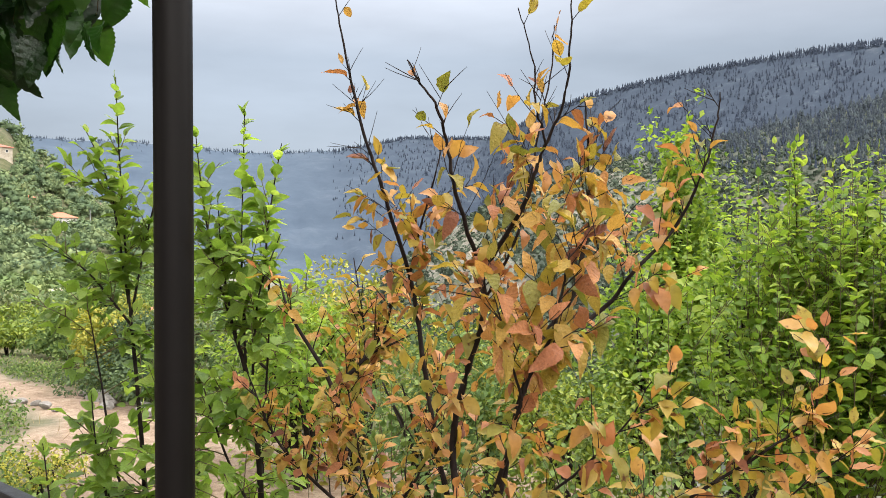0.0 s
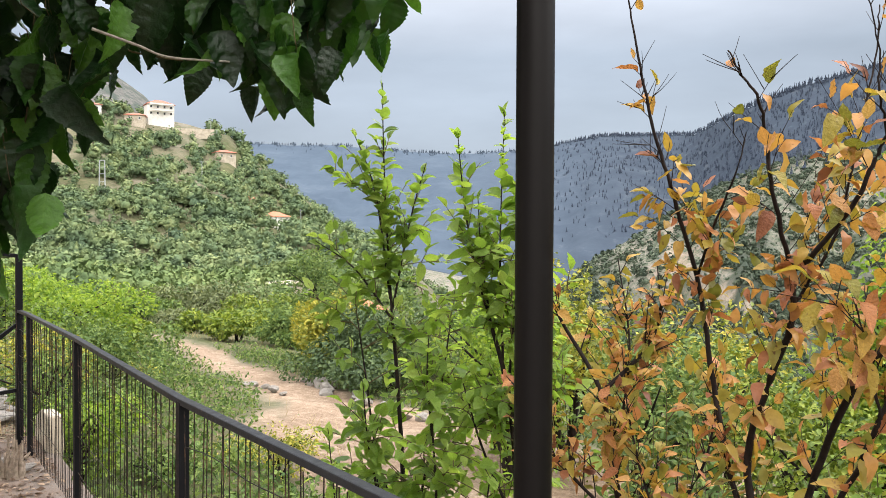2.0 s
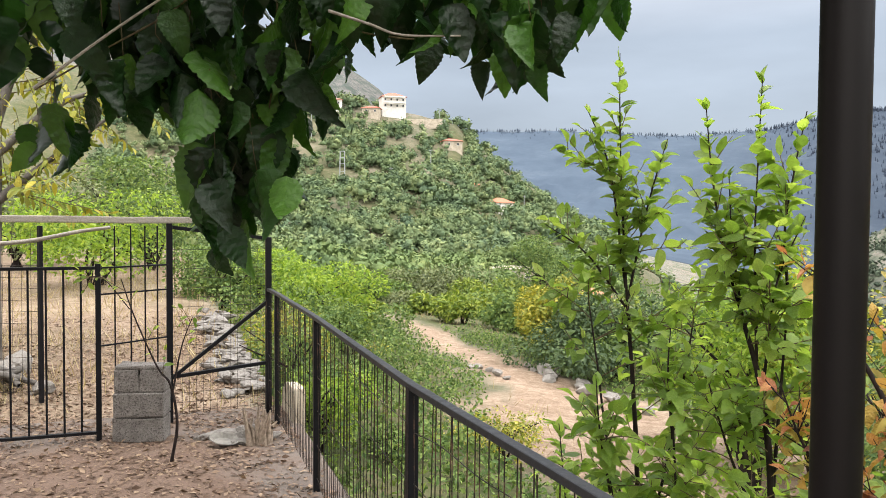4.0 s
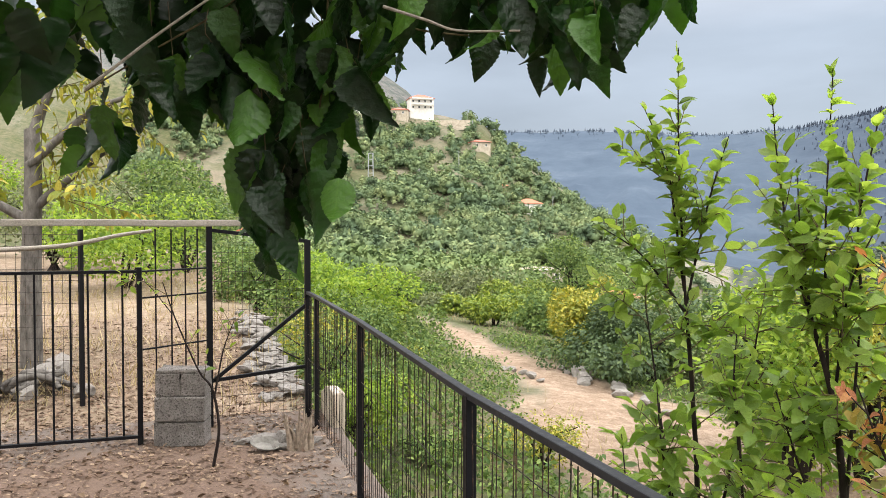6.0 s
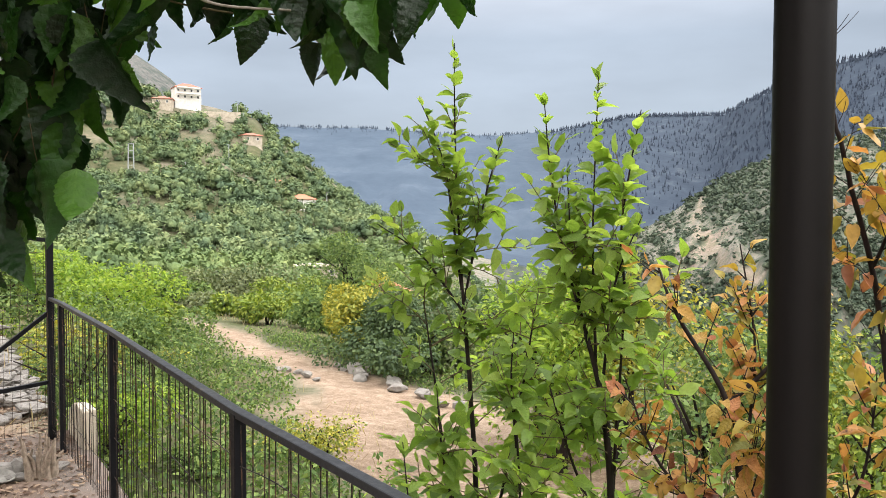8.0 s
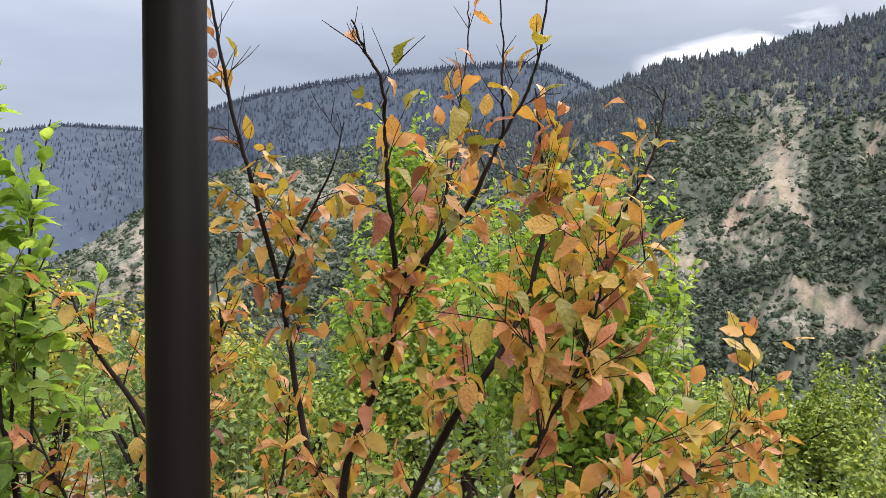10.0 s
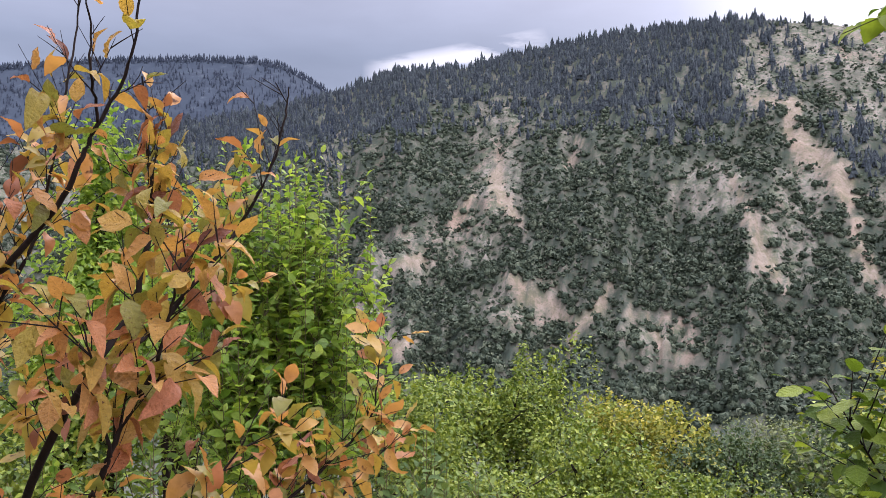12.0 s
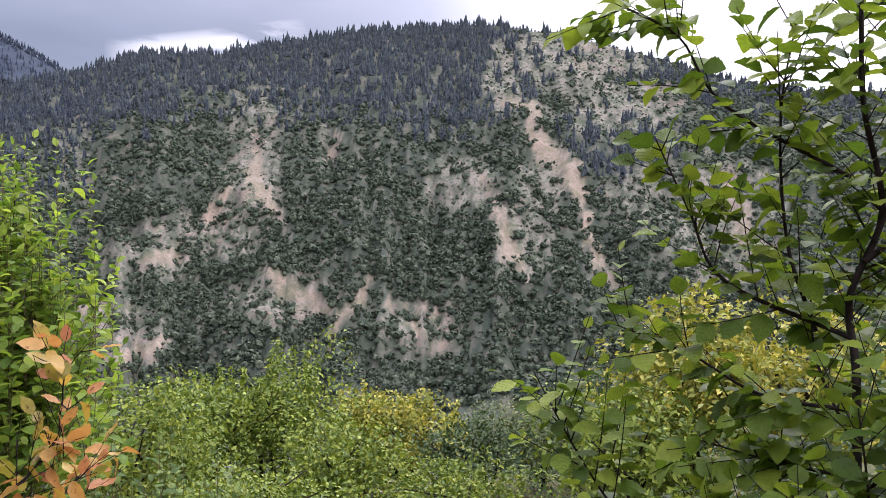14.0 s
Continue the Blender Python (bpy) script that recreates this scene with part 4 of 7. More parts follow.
        ok &= ~(near_house & (r.uniform(0, 1, len(az)) < 0.93))
    fine_tufts, mid_tufts = [tuft_template(60 + i, 380, 0.11) for i in range(4)], [crown_template(50 + i, 270, 9, 0.82) for i in range(6)]
    far_ok = ok & (rad > 210)
    scatter("hillside_trees", "mixed green trees and bushes covering a hillside", crowns, M_CROWN, xy[far_ok], h[far_ok])
    far_ok = ok & (rad <= 210)
    scatter("valley_trees", "mixed green trees and bushes in the valley", mid_tufts, M_HILLTREE, xy[far_ok], h[far_ok])
    # Thicket on the slope between the young trees and the valley.
    r, az, rad, el, xy = slope_sample(2300, -16, 98, 15, 150, 35)
    s = (xy[:, 0] - POLE[0]) * OUT[0] + (xy[:, 1] - POLE[1]) * OUT[1]
    ok = (s > 9) & (to_line(xy[:, 0], xy[:, 1], ROAD) > 4.5)
    h = np.clip(r.uniform(0.9, 1.7, len(az)) * (0.8 + rad / 45), 0.8, 5.0)
    room = 1.6 - rad * np.tan(np.radians(13.0)) - land(xy[:, 0], xy[:, 1])
    h = np.where(az > 18, np.minimum(h, room), h)
    ok &= h > 0.4
    near_ok = ok & (rad < 42)
    scatter("slope_thicket", "tangled green thicket on the slope below the terrace", fine_tufts, DARKB[1], xy[near_ok], h[near_ok])
    near_ok = ok & (rad >= 42)
    scatter("lower_thicket", "tangled green thicket lower down the slope", [tuft_template(90 + i, 44, 0.28) for i in range(5)], M_HILLTREE, xy[near_ok], h[near_ok])
    cyp = [(-27.9, 338), (-27.2, 336), (-37.3, 372), (-36.6, 365)]
    scatter("cypress_row", "slim dark cypresses beside the hillside houses", [(v * [0.30, 0.30, 1.0], f) for v, f in (clump_template(70, 40),)], M_CROWN, np.array([(q * sind(a), q * cosd(a)) for a, q in cyp]), np.array([11.0, 10, 12, 9]))


build_woods()


# ---- houses, poles ----
def hip_roof(bm, w, d, z, rise, over=0.5):
    a, b = w / 2 + over, d / 2 + over
    q = max(a - b, 0.4)
    vs = [bm.verts.new(p) for p in ((-a, -b, z), (a, -b, z), (a, b, z), (-a, b, z), (-q, 0, z + rise), (q, 0, z + rise))]
    lo = [bm.verts.new((v.co.x, v.co.y, z - 0.18)) for v in vs[:4]]
    for f in ((0, 1, 5, 4), (2, 3, 4, 5)):
        bm.faces.new([vs[i] for i in f])
    for f in ((1, 2, 5), (3, 0, 4)):
        bm.faces.new([vs[i] for i in f])
    for i in range(4):
        bm.faces.new([vs[(i + 1) % 4], vs[i], lo[i], lo[(i + 1) % 4]])
    bm.faces.new(lo[::-1])


def build_house(label, at, yaw, w, d, h, storeys, wall, roof, rise=1.8, windows=3):
    ob = thing("house", label, "house", Matrix.Translation(at) @ pose(0, 0, 0, 0, 0, yaw))
    bm = bmesh.new()
    box_into(bm, (w, d, h + 6.0), Matrix.Translation((0, 0, h / 2 - 3.0)))
    part("wall", bm, wall, ob)
    bm = bmesh.new()
    hip_roof(bm, w, d, h + 0.05, rise)
    part("roof", bm, roof, ob, "weathered tiled roof")
    each = h / storeys
    for sy in range(storeys):
        for i in range(windows):
            x = (i + 0.5) / windows * w - w / 2
            bm = bmesh.new()
            box_into(bm, (1.1, 0.14, 1.3), Matrix.Translation((x, -d / 2 - 0.03, sy * each + each * 0.52)))
            win = part("window", bm, M_WHITE, ob)
            bm = bmesh.new()
            box_into(bm, (0.86, 0.06, 1.06), Matrix.Translation((x, -d / 2 - 0.09, sy * each + each * 0.52)))
            part("pane", bm, M_DARKPANE, win, "dark glass pane")
    return ob


def on_hill(az, r, up=0.0):
    p = spot(az, r)
    return (p.x, p.y, p.z + up)


def face(az):
    return -az


top_house = build_house("two-storey white house with a faded red hipped roof on the hilltop", on_hill(-33.8, 412, 2.6), face(-33.4) + 12, 12.5, 9, 6.2, 2, M_WHITE, M_PINKROOF, 2.4, 4)
for lvl in (0.2, 3.1):
    bm = bmesh.new()
    box_into(bm, (11.0, 1.4, 0.18), Matrix.Translation((0, -5.65, lvl + 2.6)))
    box_into(bm, (11.0, 0.10, 0.45), Matrix.Translation((0, -6.3, lvl + 2.9)))
    part("balcony", bm, M_WHITE, top_house)
build_house("low white annexe with a tiled roof beside the hilltop house", on_hill(-35.3, 404, 0.5), face(-35) - 8, 9, 7, 3.0, 1, M_CREAM, M_PINKROOF, 1.4, 2)
build_house("small house with an orange tiled roof among hillside trees", on_hill(-26.0, 328, -0.2), face(-25.6) + 25, 9.5, 7, 4.4, 1, M_WHITE, M_ROOF, 2.0, 2)
build_house("small plastered house half hidden by cypresses", on_hill(-28.0, 333, -0.4), face(-27.6), 6, 6, 3.6, 1, M_CREAM, M_ROOF, 1.6, 2)
build_house("roofed stone ruin on the upper hillside", on_hill(-29.5, 380, 0.0), face(-29.2) + 20, 9, 6, 3.4, 1, M_CREAM, M_PINKROOF, 1.2, 2)
build_house("white hillside house with a low roof", on_hill(-42.2, 385, 1.0), face(-42) + 5, 13, 8, 3.6, 1, M_WHITE, M_PINKROOF, 1.3, 4)
build_house("pale house on the upper slope", on_hill(-38.2, 408, 0.8), face(-38), 11, 7, 3.4, 1, M_WHITE, M_PINKROOF, 1.3, 3)
build_house("white house with a red roof behind the gate", on_hill(-45.6, 190, 2.2), face(-45.6) - 15, 6, 6, 5.4, 2, M_WHITE, M_RUSTROOF, 1.2, 2)
build_house("low shed with a bright red roof in the valley", on_hill(-52.8, 150, 1.2), face(-52), 5.4, 5, 2.2, 1, M_CREAM, M_RUSTROOF, 1.0, 2)
build_house("house with an orange tiled roof down in the valley", on_hill(-19.8, 150, 4.2), face(-19.5) + 10, 7.5, 6, 3.0, 1, M_WHITE, M_ROOF, 1.6, 2)
build_house("low white building behind the valley bushes", on_hill(-25.0, 165, 0.9), face(-25), 9, 5, 2.6, 1, M_CREAM, M_CREAM, 0.5, 3)

bm = bmesh.new()
box_into(bm, (26, 0.6, 5.0), Matrix.Translation((0, 0, -0.4)))
wall_ob = thing("retaining_wall", "long pale retaining wall below the hilltop house", "wall", Matrix.Translation(on_hill(-32.0, 404, 0.9)) @ pose(0, 0, 0, 0, 0, 25))
part("wall_face", bm, M_CREAM, wall_ob)


def build_utility_pole(at, high, label="slim wooden utility pole on the hillside"):
    ob = thing("utility_pole", label, "utility pole", Matrix.Translation(at), "utility poles")
    v, f = tube([(0, 0, -0.5), (0, 0, high)], 0.19, 0.12, 7)
    put_under("pole", mesh_np("pole", v, f, M_GREYMETAL, True), ob)
    bm = bmesh.new()
    box_into(bm, (1.6, 0.12, 0.12), Matrix.Translation((0, 0, high - 0.5)))
    part("crossarm", bm, M_GREYMETAL, ob)


for a, q, hh in ((-30.4, 408, 9), (-30.0, 400, 8), (-31.0, 340, 9), (-22.6, 330, 8), (-19.6, 160, 7), (-35.2, 130, 5), (-24.2, 345, 9), (-33.9, 300, 8), (-54.5, 120, 6), (-39.6, 360, 14)):
    build_utility_pole(on_hill(a, q), hh)
pyl = thing("lattice_mast", "grey steel lattice mast among the hillside trees", "mast", Matrix.Translation(on_hill(-37.4, 320)))
for sx in (-1, 1):
    bm = bmesh.new()
    bar_into(bm, (sx * 1.3, 0, -0.5), (sx * 1.1, 0, 12), 0.3)
    part("leg", bm, M_GREYMETAL, pyl)
for zz in (4, 7, 9.5, 12):
    bm = bmesh.new()
    bar_into(bm, (-1.3, 0, zz), (1.3, 0, zz), 0.22)
    part("crossbar", bm, M_GREYMETAL, pyl)


# ---- middle-distance bushes and trees ----
SMALL = (np.array([(0, 0, 0), (0.28, 0.45, 0.10), (0, 1.0, -0.12), (-0.28, 0.45, 0.10)]), np.array([(0, 1, 2), (0, 2, 3)]))


def bush_crown(r, high, wide, n, size, lobes=9, spiky=0.0):
    """Leaf places, turns and sizes of an uneven crown, base at 0."""
    c = np.column_stack([r.normal(0, 0.42, (lobes, 2)) * wide, r.uniform(0.25, 0.85, lobes) * high])
    c[:, :2] *= (1.05 - 0.5 * np.abs(c[:, 2:3] / high - 0.45))
    rad = np.column_stack([r.uniform(0.32, 0.55, lobes) * wide] * 2 + [r.uniform(0.18, 0.34, lobes) * high])
    d = unit(r.normal(size=(n, 3)) + [0, 0, 0.25])
    k = r.integers(0, lobes, n)
    p = c[k] + d * rad[k] * r.uniform(0.55, 1.08, (n, 1)) ** 0.5
    if spiky:
        m = r.uniform(0, 1, n) < spiky
        # Upright shoots stand out of the crown, each with its own height.
        ns = 44
        ang, out, tip = r.uniform(0, 6.28, ns), np.sqrt(r.uniform(0, 1, ns)) * wide * 0.75, r.uniform(0.72, 1.14, ns)
        which, s = r.integers(0, ns, n), r.uniform(0, 1, n) ** 0.8
        hh = (0.4 + (tip[which] - out[which] / wide * 0.3 - 0.4) * s) * high
        q = np.column_stack([np.cos(ang), np.sin(ang)])[which] * (out[which] * (0.75 + 0.25 * s))[:, None]
        thick = (0.062 * (1.15 - s) * min(wide, 1.4))[:, None]
        p[m] = np.column_stack([q[m] + r.normal(0, 1, (m.sum(), 2)) * thick[m], hh[m]])
    p[:, 2] = np.maximum(p[:, 2], 0.03)
    rot = frames_for(unit(d * [1, 1, 0.4] + 0.6 * r.normal(size=(n, 3)) - [0, 0, 0.25]), unit(d * 1.3 + 0.42 * r.normal(size=(n, 3)) + [0, 0, 0.55]))
    return p, rot, r.uniform(0.65, 1.25, n) * size


def build_bush(name, label, x, y, high, wide, mats, n=1500, size=0.16, seed=0, spiky=0.0, lobes=9, category="bush", base=None):
    r = np.random.default_rng(500 + seed)
    z = float(land(x, y)) if base is None else base
    ob = thing(name, label, category, Matrix.Translation((x, y, z)))
    pieces = [tube(smooth_line([(r.normal(0, 0.05) * wide, r.normal(0, 0.05) * wide, -0.15), (r.normal(0, 0.12) * wide, r.normal(0, 0.12) * wide, high * 0.4), (r.normal(0, 0.35) * wide, r.normal(0, 0.35) * wide, high * 0.8)], 4), 0.02 * high + 0.01, 0.006, 5) for _ in range(6)]
    v, f = join_arrays(pieces)
    put_under("twig_work", mesh_np("twig_work", v, f, M_BARK, True), ob, kind="stuff")
    p, rot, sz = bush_crown(r, high, wide, int(n * 2.0), size * 0.80, lobes, spiky)
    v, f = strew(SMALL, p, rot, sz)
    put_under("crown", mesh_np("crown", v, f, mats[1]), ob)
    return ob


def build_bushes():
    r = np.random.default_rng(91)
    seed = 0
    # Beyond the dirt road on the valley side.
    kinds = [(BUSH, "rounded green bush beside the dirt road"), (SHOOT, "light green bush beside the dirt road"), (GREYB, "grey-green shrub beside the dirt road"), (BUSH, "dense green bush on the slope below")]
    for az in np.arange(-41, -4, 1.9):
        for row in range(4):
            a = az + r.uniform(-0.9, 0.9)
            q = (20.5, 27, 36, 50)[row] + r.uniform(-2, 3)
            x, y = q * float(sind(a)), q * float(cosd(a))
            if to_line(np.array(x), np.array(y), ROAD) < 2.2 or (x - POLE[0]) * OUT[0] + (y - POLE[1]) * OUT[1] < 4:
                continue
            z0 = float(land(x, y))
            ztop = 1.6 + q * math.tan(radians((-7.6, -6.2, -5.0, -4.0)[row] + r.uniform(-0.9, 0.9)))
            high = min(max(ztop - z0, 0.9), 5.5)
            mats, lab = kinds[int(r.integers(0, 4))]
            seed += 1
            build_bush("bush", lab, x, y, high, high * r.uniform(0.62, 0.85) + 0.3, mats, 1300 if row < 2 else 900, 0.15 + 0.05 * row, seed)
    for lab, mats, a, q, high, wide in (
            ("yellowing bush beside the dirt road", YELLOW, -23.6, 20.5, 1.9, 1.0),
            ("dark olive bush beside the dirt road", DARKB, -20.6, 18.6, 1.5, 1.5),
            ("dark dense bush beside the dirt road", DARKB, -18.4, 18.0, 1.6, 1.5),
            ("dark green tree above the dirt road", BUSH, -23.2, 27, 3.2, 1.7)):
        seed += 1
        build_bush("bush", lab, q * float(sind(a)), q * float(cosd(a)), high, wide, mats, 2600, 0.13, seed)
    # Below the terrace, ahead and to the valley side.
    for lab, mats, a, q, top_el, wide, n, size, spiky in (
            ("yellow-green young tree below the terrace", YELLOW, -6.2, 11.5, -2.3, 1.1, 2600, 0.11, 0.3),
            ("light green young tree below the terrace", FRESH, -10.5, 10.5, -3.4, 1.2, 2600, 0.11, 0.3),
            ("green bush below the terrace", BUSH, -11.0, 12.5, -5.0, 1.2, 2400, 0.11, 0.2),
            ("green bush below the terrace", BUSH, -1.5, 8.0, -6.5, 1.2, 2600, 0.09, 0.2),
            ("yellow-green bush below the terrace", YELLOW, 3.5, 9.5, -6.0, 1.2, 2200, 0.10, 0.2),
            ("green bush below the terrace", SHOOT, 9.0, 7.5, -9.0, 1.2, 2400, 0.09, 0.2),
            ("green bush below the terrace", BUSH, 14.0, 9.5, -8.0, 1.4, 2200, 0.10, 0.2),
            ("tall slim bright green young tree below the terrace", FRESH, 17.2, 10.0, 8.6, 0.50, 3200, 0.12, 0.8),
            ("bright green young tree below the terrace", FRESH, 20.6, 9.0, 1.5, 0.95, 3600, 0.11, 0.6),
            ("bright green young tree below the terrace", FRESH, 14.6, 9.4, -1.5, 0.8, 3000, 0.11, 0.6),
            ("light green young tree on the slope", SHOOT, 36.0, 10.5, -10.5, 1.3, 3600, 0.10, 0.55),
            ("light green young tree on the slope", SHOOT, 41.5, 13.0, -9.7, 1.5, 4200, 0.11, 0.6),
            ("tall light green young tree on the slope", SHOOT, 46.4, 13.6, -8.2, 1.35, 4200, 0.11, 0.6),
            ("yellow autumn tree on the slope", YELLOW, 52.4, 14.0, -11.2, 0.9, 2600, 0.11, 0.6),
            ("yellow-green young tree on the slope", YELLOW, 56.0, 13.2, -11.6, 1.2, 3200, 0.11, 0.6),
            ("yellow-green bush on the slope", SHOOT, 50.0, 11.0, -13.5, 1.1, 2600, 0.10, 0.45),
            ("brown-green dry bush on the slope", DARKB, 61.0, 12.5, -13.2, 1.2, 2600, 0.09, 0.45),
            ("grey-green bush on the slope", GREYB, 65.0, 13.5, -12.6, 1.4, 2800, 0.09, 0.45),
            ("dark brown-green bush on the slope", DARKB, 69.5, 12.0, -10.0, 1.3, 2600, 0.09, 0.45),
            ("yellowing tree on the slope", YELLOW, 75.5, 9.6, -4.2, 1.25, 4200, 0.11, 0.6),
            ("yellow-green tree on the slope", YELLOW, 82.5, 9.0, -4.5, 1.4, 3200, 0.11, 0.6),
            ("yellow-green bush on the slope", SHOOT, 71.0, 8.2, -12.0, 1.0, 2600, 0.10, 0.45),
            ("green bush on the slope", SHOOT, 58.5, 9.5, -17.0, 1.2, 2400, 0.08, 0.45),
            ("dark green bush below the elm sapling", DARKB, 89.5, 4.2, -3.5, 0.8, 4200, 0.075, 0.3),
            ("dark green bush below the elm sapling", DARKB, 80.0, 5.2, -15.0, 0.9, 2600, 0.07, 0.4),
            ("green bush on the slope", SHOOT, 43.0, 8.6, -17.0, 1.2, 2400, 0.08, 0.3)):
        seed += 1
        x, y = q * float(sind(a)), q * float(cosd(a))
        z0 = float(land(x, y))
        high = max(1.6 + q * math.tan(radians(top_el)) - z0, 0.7)
        build_bush("young_tree" if "tree" in lab else "bush", lab, x, y, high, wide, mats, n, size, seed, spiky, 12, "tree" if "tree" in lab else "bush")


build_bushes()

# ---- iron fence, pole, gate ----
def build_pole():
    ob = thing("support_pole", "dark brown painted steel pipe standing at the terrace edge", "pole", Matrix.Translation((POLE[0], POLE[1], 0)))
    v, f = tube([(0, 0, z) for z in np.linspace(-0.02, 3.4, 12)], 0.0335, 0.0335, 28)
    put_under("pipe", mesh_np("pipe", v, f, M_POLE, True), ob)
    bm = bmesh.new()
    box_into(bm, (0.14, 0.14, 0.012), Matrix.Translation((0, 0, 0.006)), 0.003)
    part("base_plate", bm, M_POLE, ob)


build_pole()
FENCE = [Vector((-4.86, 5.02, 0)), Vector((-4.55, 4.78, 0)), Vector((-3.32, 3.75, 0)), Vector((-1.84, 2.45, 0)), Vector((POLE[0] - 0.06, POLE[1] + 0.04, 0)), Vector((0.98, 0.12, 0))]
RAIL_Z = 1.02


def build_fence():
    ob = thing("iron_fence", "black iron fence with wire infill and a worn grey handrail", "fence")
    for i, p in enumerate(FENCE):
        if i in (0, 4):
            continue
        bm = bmesh.new()
        box_into(bm, (0.037, 0.037, RAIL_Z), Matrix.Translation((p.x, p.y, RAIL_Z / 2)) @ pose(0, 0, 0, 0, 0, -40), 0.003)
        part("post", bm, M_IRON, ob)
    wire_v, wire_f = tube([(0, 0, 0.05), (0, 0, RAIL_Z - 0.02)], 0.0021, 0.0021, 5)
    wire = mesh_np("wire", wire_v, wire_f, M_WIRE, True)
    r = np.random.default_rng(3)
    for a, b in zip(FENCE[:-1], FENCE[1:]):
        bm = bmesh.new()
        bar_into(bm, a + Vector((0, 0, RAIL_Z)), b + Vector((0, 0, RAIL_Z)), 0.034, 0.022, 0.004, 0.01)
        part("handrail", bm, M_RAIL, ob, "worn grey flat handrail")
        d = b - a
        n = int(d.length / 0.052)
        for i in range(1, n):
            p = a + d * (i / n)
            w = new("wire", wire)
            w.parent = ob
            w.matrix_basis = pose(p.x, p.y, 0, r.normal(0, 0.5), r.normal(0, 0.5), 0)
        for z in (0.08, 0.28, 0.48, 0.68, 0.88):
            pts = [a + d * t + Vector((0, 0, z + r.normal(0, 0.006))) for t in np.linspace(0, 1, 7)]
            v, f = tube(smooth_line([tuple(p) for p in pts], 3), 0.0019, 0.0019, 5)
            put_under("cross_wire", mesh_np("cross_wire", v, f, M_WIRE, True), ob)


build_fence()
G0, G1, G2, G3 = Vector((-4.86, 5.02, 0)), Vector((-5.28, 4.37, 0)), Vector((-5.32, 3.77, 0)), Vector((-6.80, 2.02, 0))
UPZ = Vector((0, 0, 1))


def build_gate():
    side = thing("gate_side_panel", "black iron gate side panel with wire net and brace", "gate")
    for p, h in ((G0, 1.45), (G1, 1.56)):
        bm = bmesh.new()
        box_into(bm, (0.045, 0.045, h), Matrix.Translation((p.x, p.y, h / 2)) @ pose(0, 0, 0, 0, 0, -35), 0.003)
        part("post", bm, M_IRON, side)
    for a, b, name in ((G1 + UPZ * 0.36, G0 + UPZ * 0.42, "crossbar"), (G1 + UPZ * 0.34, G0 + UPZ * 0.93, "brace"), (G1 + UPZ * 1.53, G0 + UPZ * 1.44, "top_bar")):
        bm = bmesh.new()
        bar_into(bm, a, b, 0.028, 0.028, 0.003)
        part(name, bm, M_IRON, side)
    pieces = []
    d = G0 - G1
    for t in np.linspace(0.05, 0.95, 14):
        p = G1 + d * t
        pieces.append(tube([(p.x, p.y, 0.06), (p.x, p.y, 1.42)], 0.0016, 0.0016, 4))
    for z in np.arange(0.08, 1.45, 0.075):
        pieces.append(tube([tuple(G1 + UPZ * z), tuple(G0 + UPZ * z)], 0.0016, 0.0016, 4))
    v, f = join_arrays(pieces)
    put_under("wire_net", mesh_np("wire_net", v, f, M_WIRE), side, "thin rusty wire net")

    leaf = thing("iron_gate", "closed black iron gate with thin upright bars", "gate")
    d = G3 - G2
    for z, w in ((1.24, 0.034), (0.06, 0.034)):
        bm = bmesh.new()
        bar_into(bm, G2 + UPZ * z, G3 + UPZ * z, w, 0.022, 0.003)
        part("rail", bm, M_IRON, leaf)
    bm = bmesh.new()
    box_into(bm, (0.038, 0.036, 1.27), Matrix.Translation((G2.x, G2.y, 0.635)) @ pose(0, 0, 0, 0, 0, -40), 0.003)
    part("stile", bm, M_IRON, leaf)
    v, f = tube([(0, 0, 0.06), (0, 0, 1.24)], 0.0075, 0.0075, 8)
    bar = mesh_np("bar", v, f, M_IRON, True)
    n = int(d.length / 0.112)
    for i in range(1, n + 1):
        p = G2 + d * (i * 0.112 / d.length)
        o = new("bar", bar)
        o.parent = leaf
        o.location = (p.x, p.y, 0)

    panel = thing("gate_infill_panel", "narrow iron panel of thin rods beside the gate post", "gate")
    d = G1 - G2
    v, f = tube([(0, 0, 0.25), (0, 0, 1.54)], 0.006, 0.006, 6)
    rod = mesh_np("rod", v, f, M_IRON, True)
    for t in (0.22, 0.44, 0.64, 0.82):
        o = new("rod", rod)
        o.parent = panel
        o.location = tuple(G2 + d * t)
    for z in (1.24, 1.05, 0.68):
        bm = bmesh.new()
        bar_into(bm, G2 + UPZ * z, G1 + UPZ * z, 0.012 if z < 1.2 else 0.03, 0.012, 0.002)
        part("crossbar", bm, M_IRON, panel)

    beam = thing("timber_beam", "weathered grey timber laid along the top of the gate", "beam")
    e = (G1 - G3).normalized()
    bm = bmesh.new()
    bar_into(bm, G3 + UPZ * 1.585, G1 + e * 0.33 + UPZ * 1.585, 0.06, 0.05, 0.008)
    bmesh.ops.subdivide_edges(bm, edges=[x for x in bm.edges if x.calc_length() > 0.5], cuts=9)
    for vv in bm.verts:
        vv.co += Vector((noise.noise(vv.co * 4), noise.noise(vv.co * 4 + Vector((5, 0, 0))), noise.noise(vv.co * 3 + Vector((0, 9, 0))))) * 0.008
    part("plank", bm, M_TIMBER, beam)
    stick = thing("crooked_branch", "bare crooked pale branch tied across the gate", "branch")
    q = (G2 - G3)
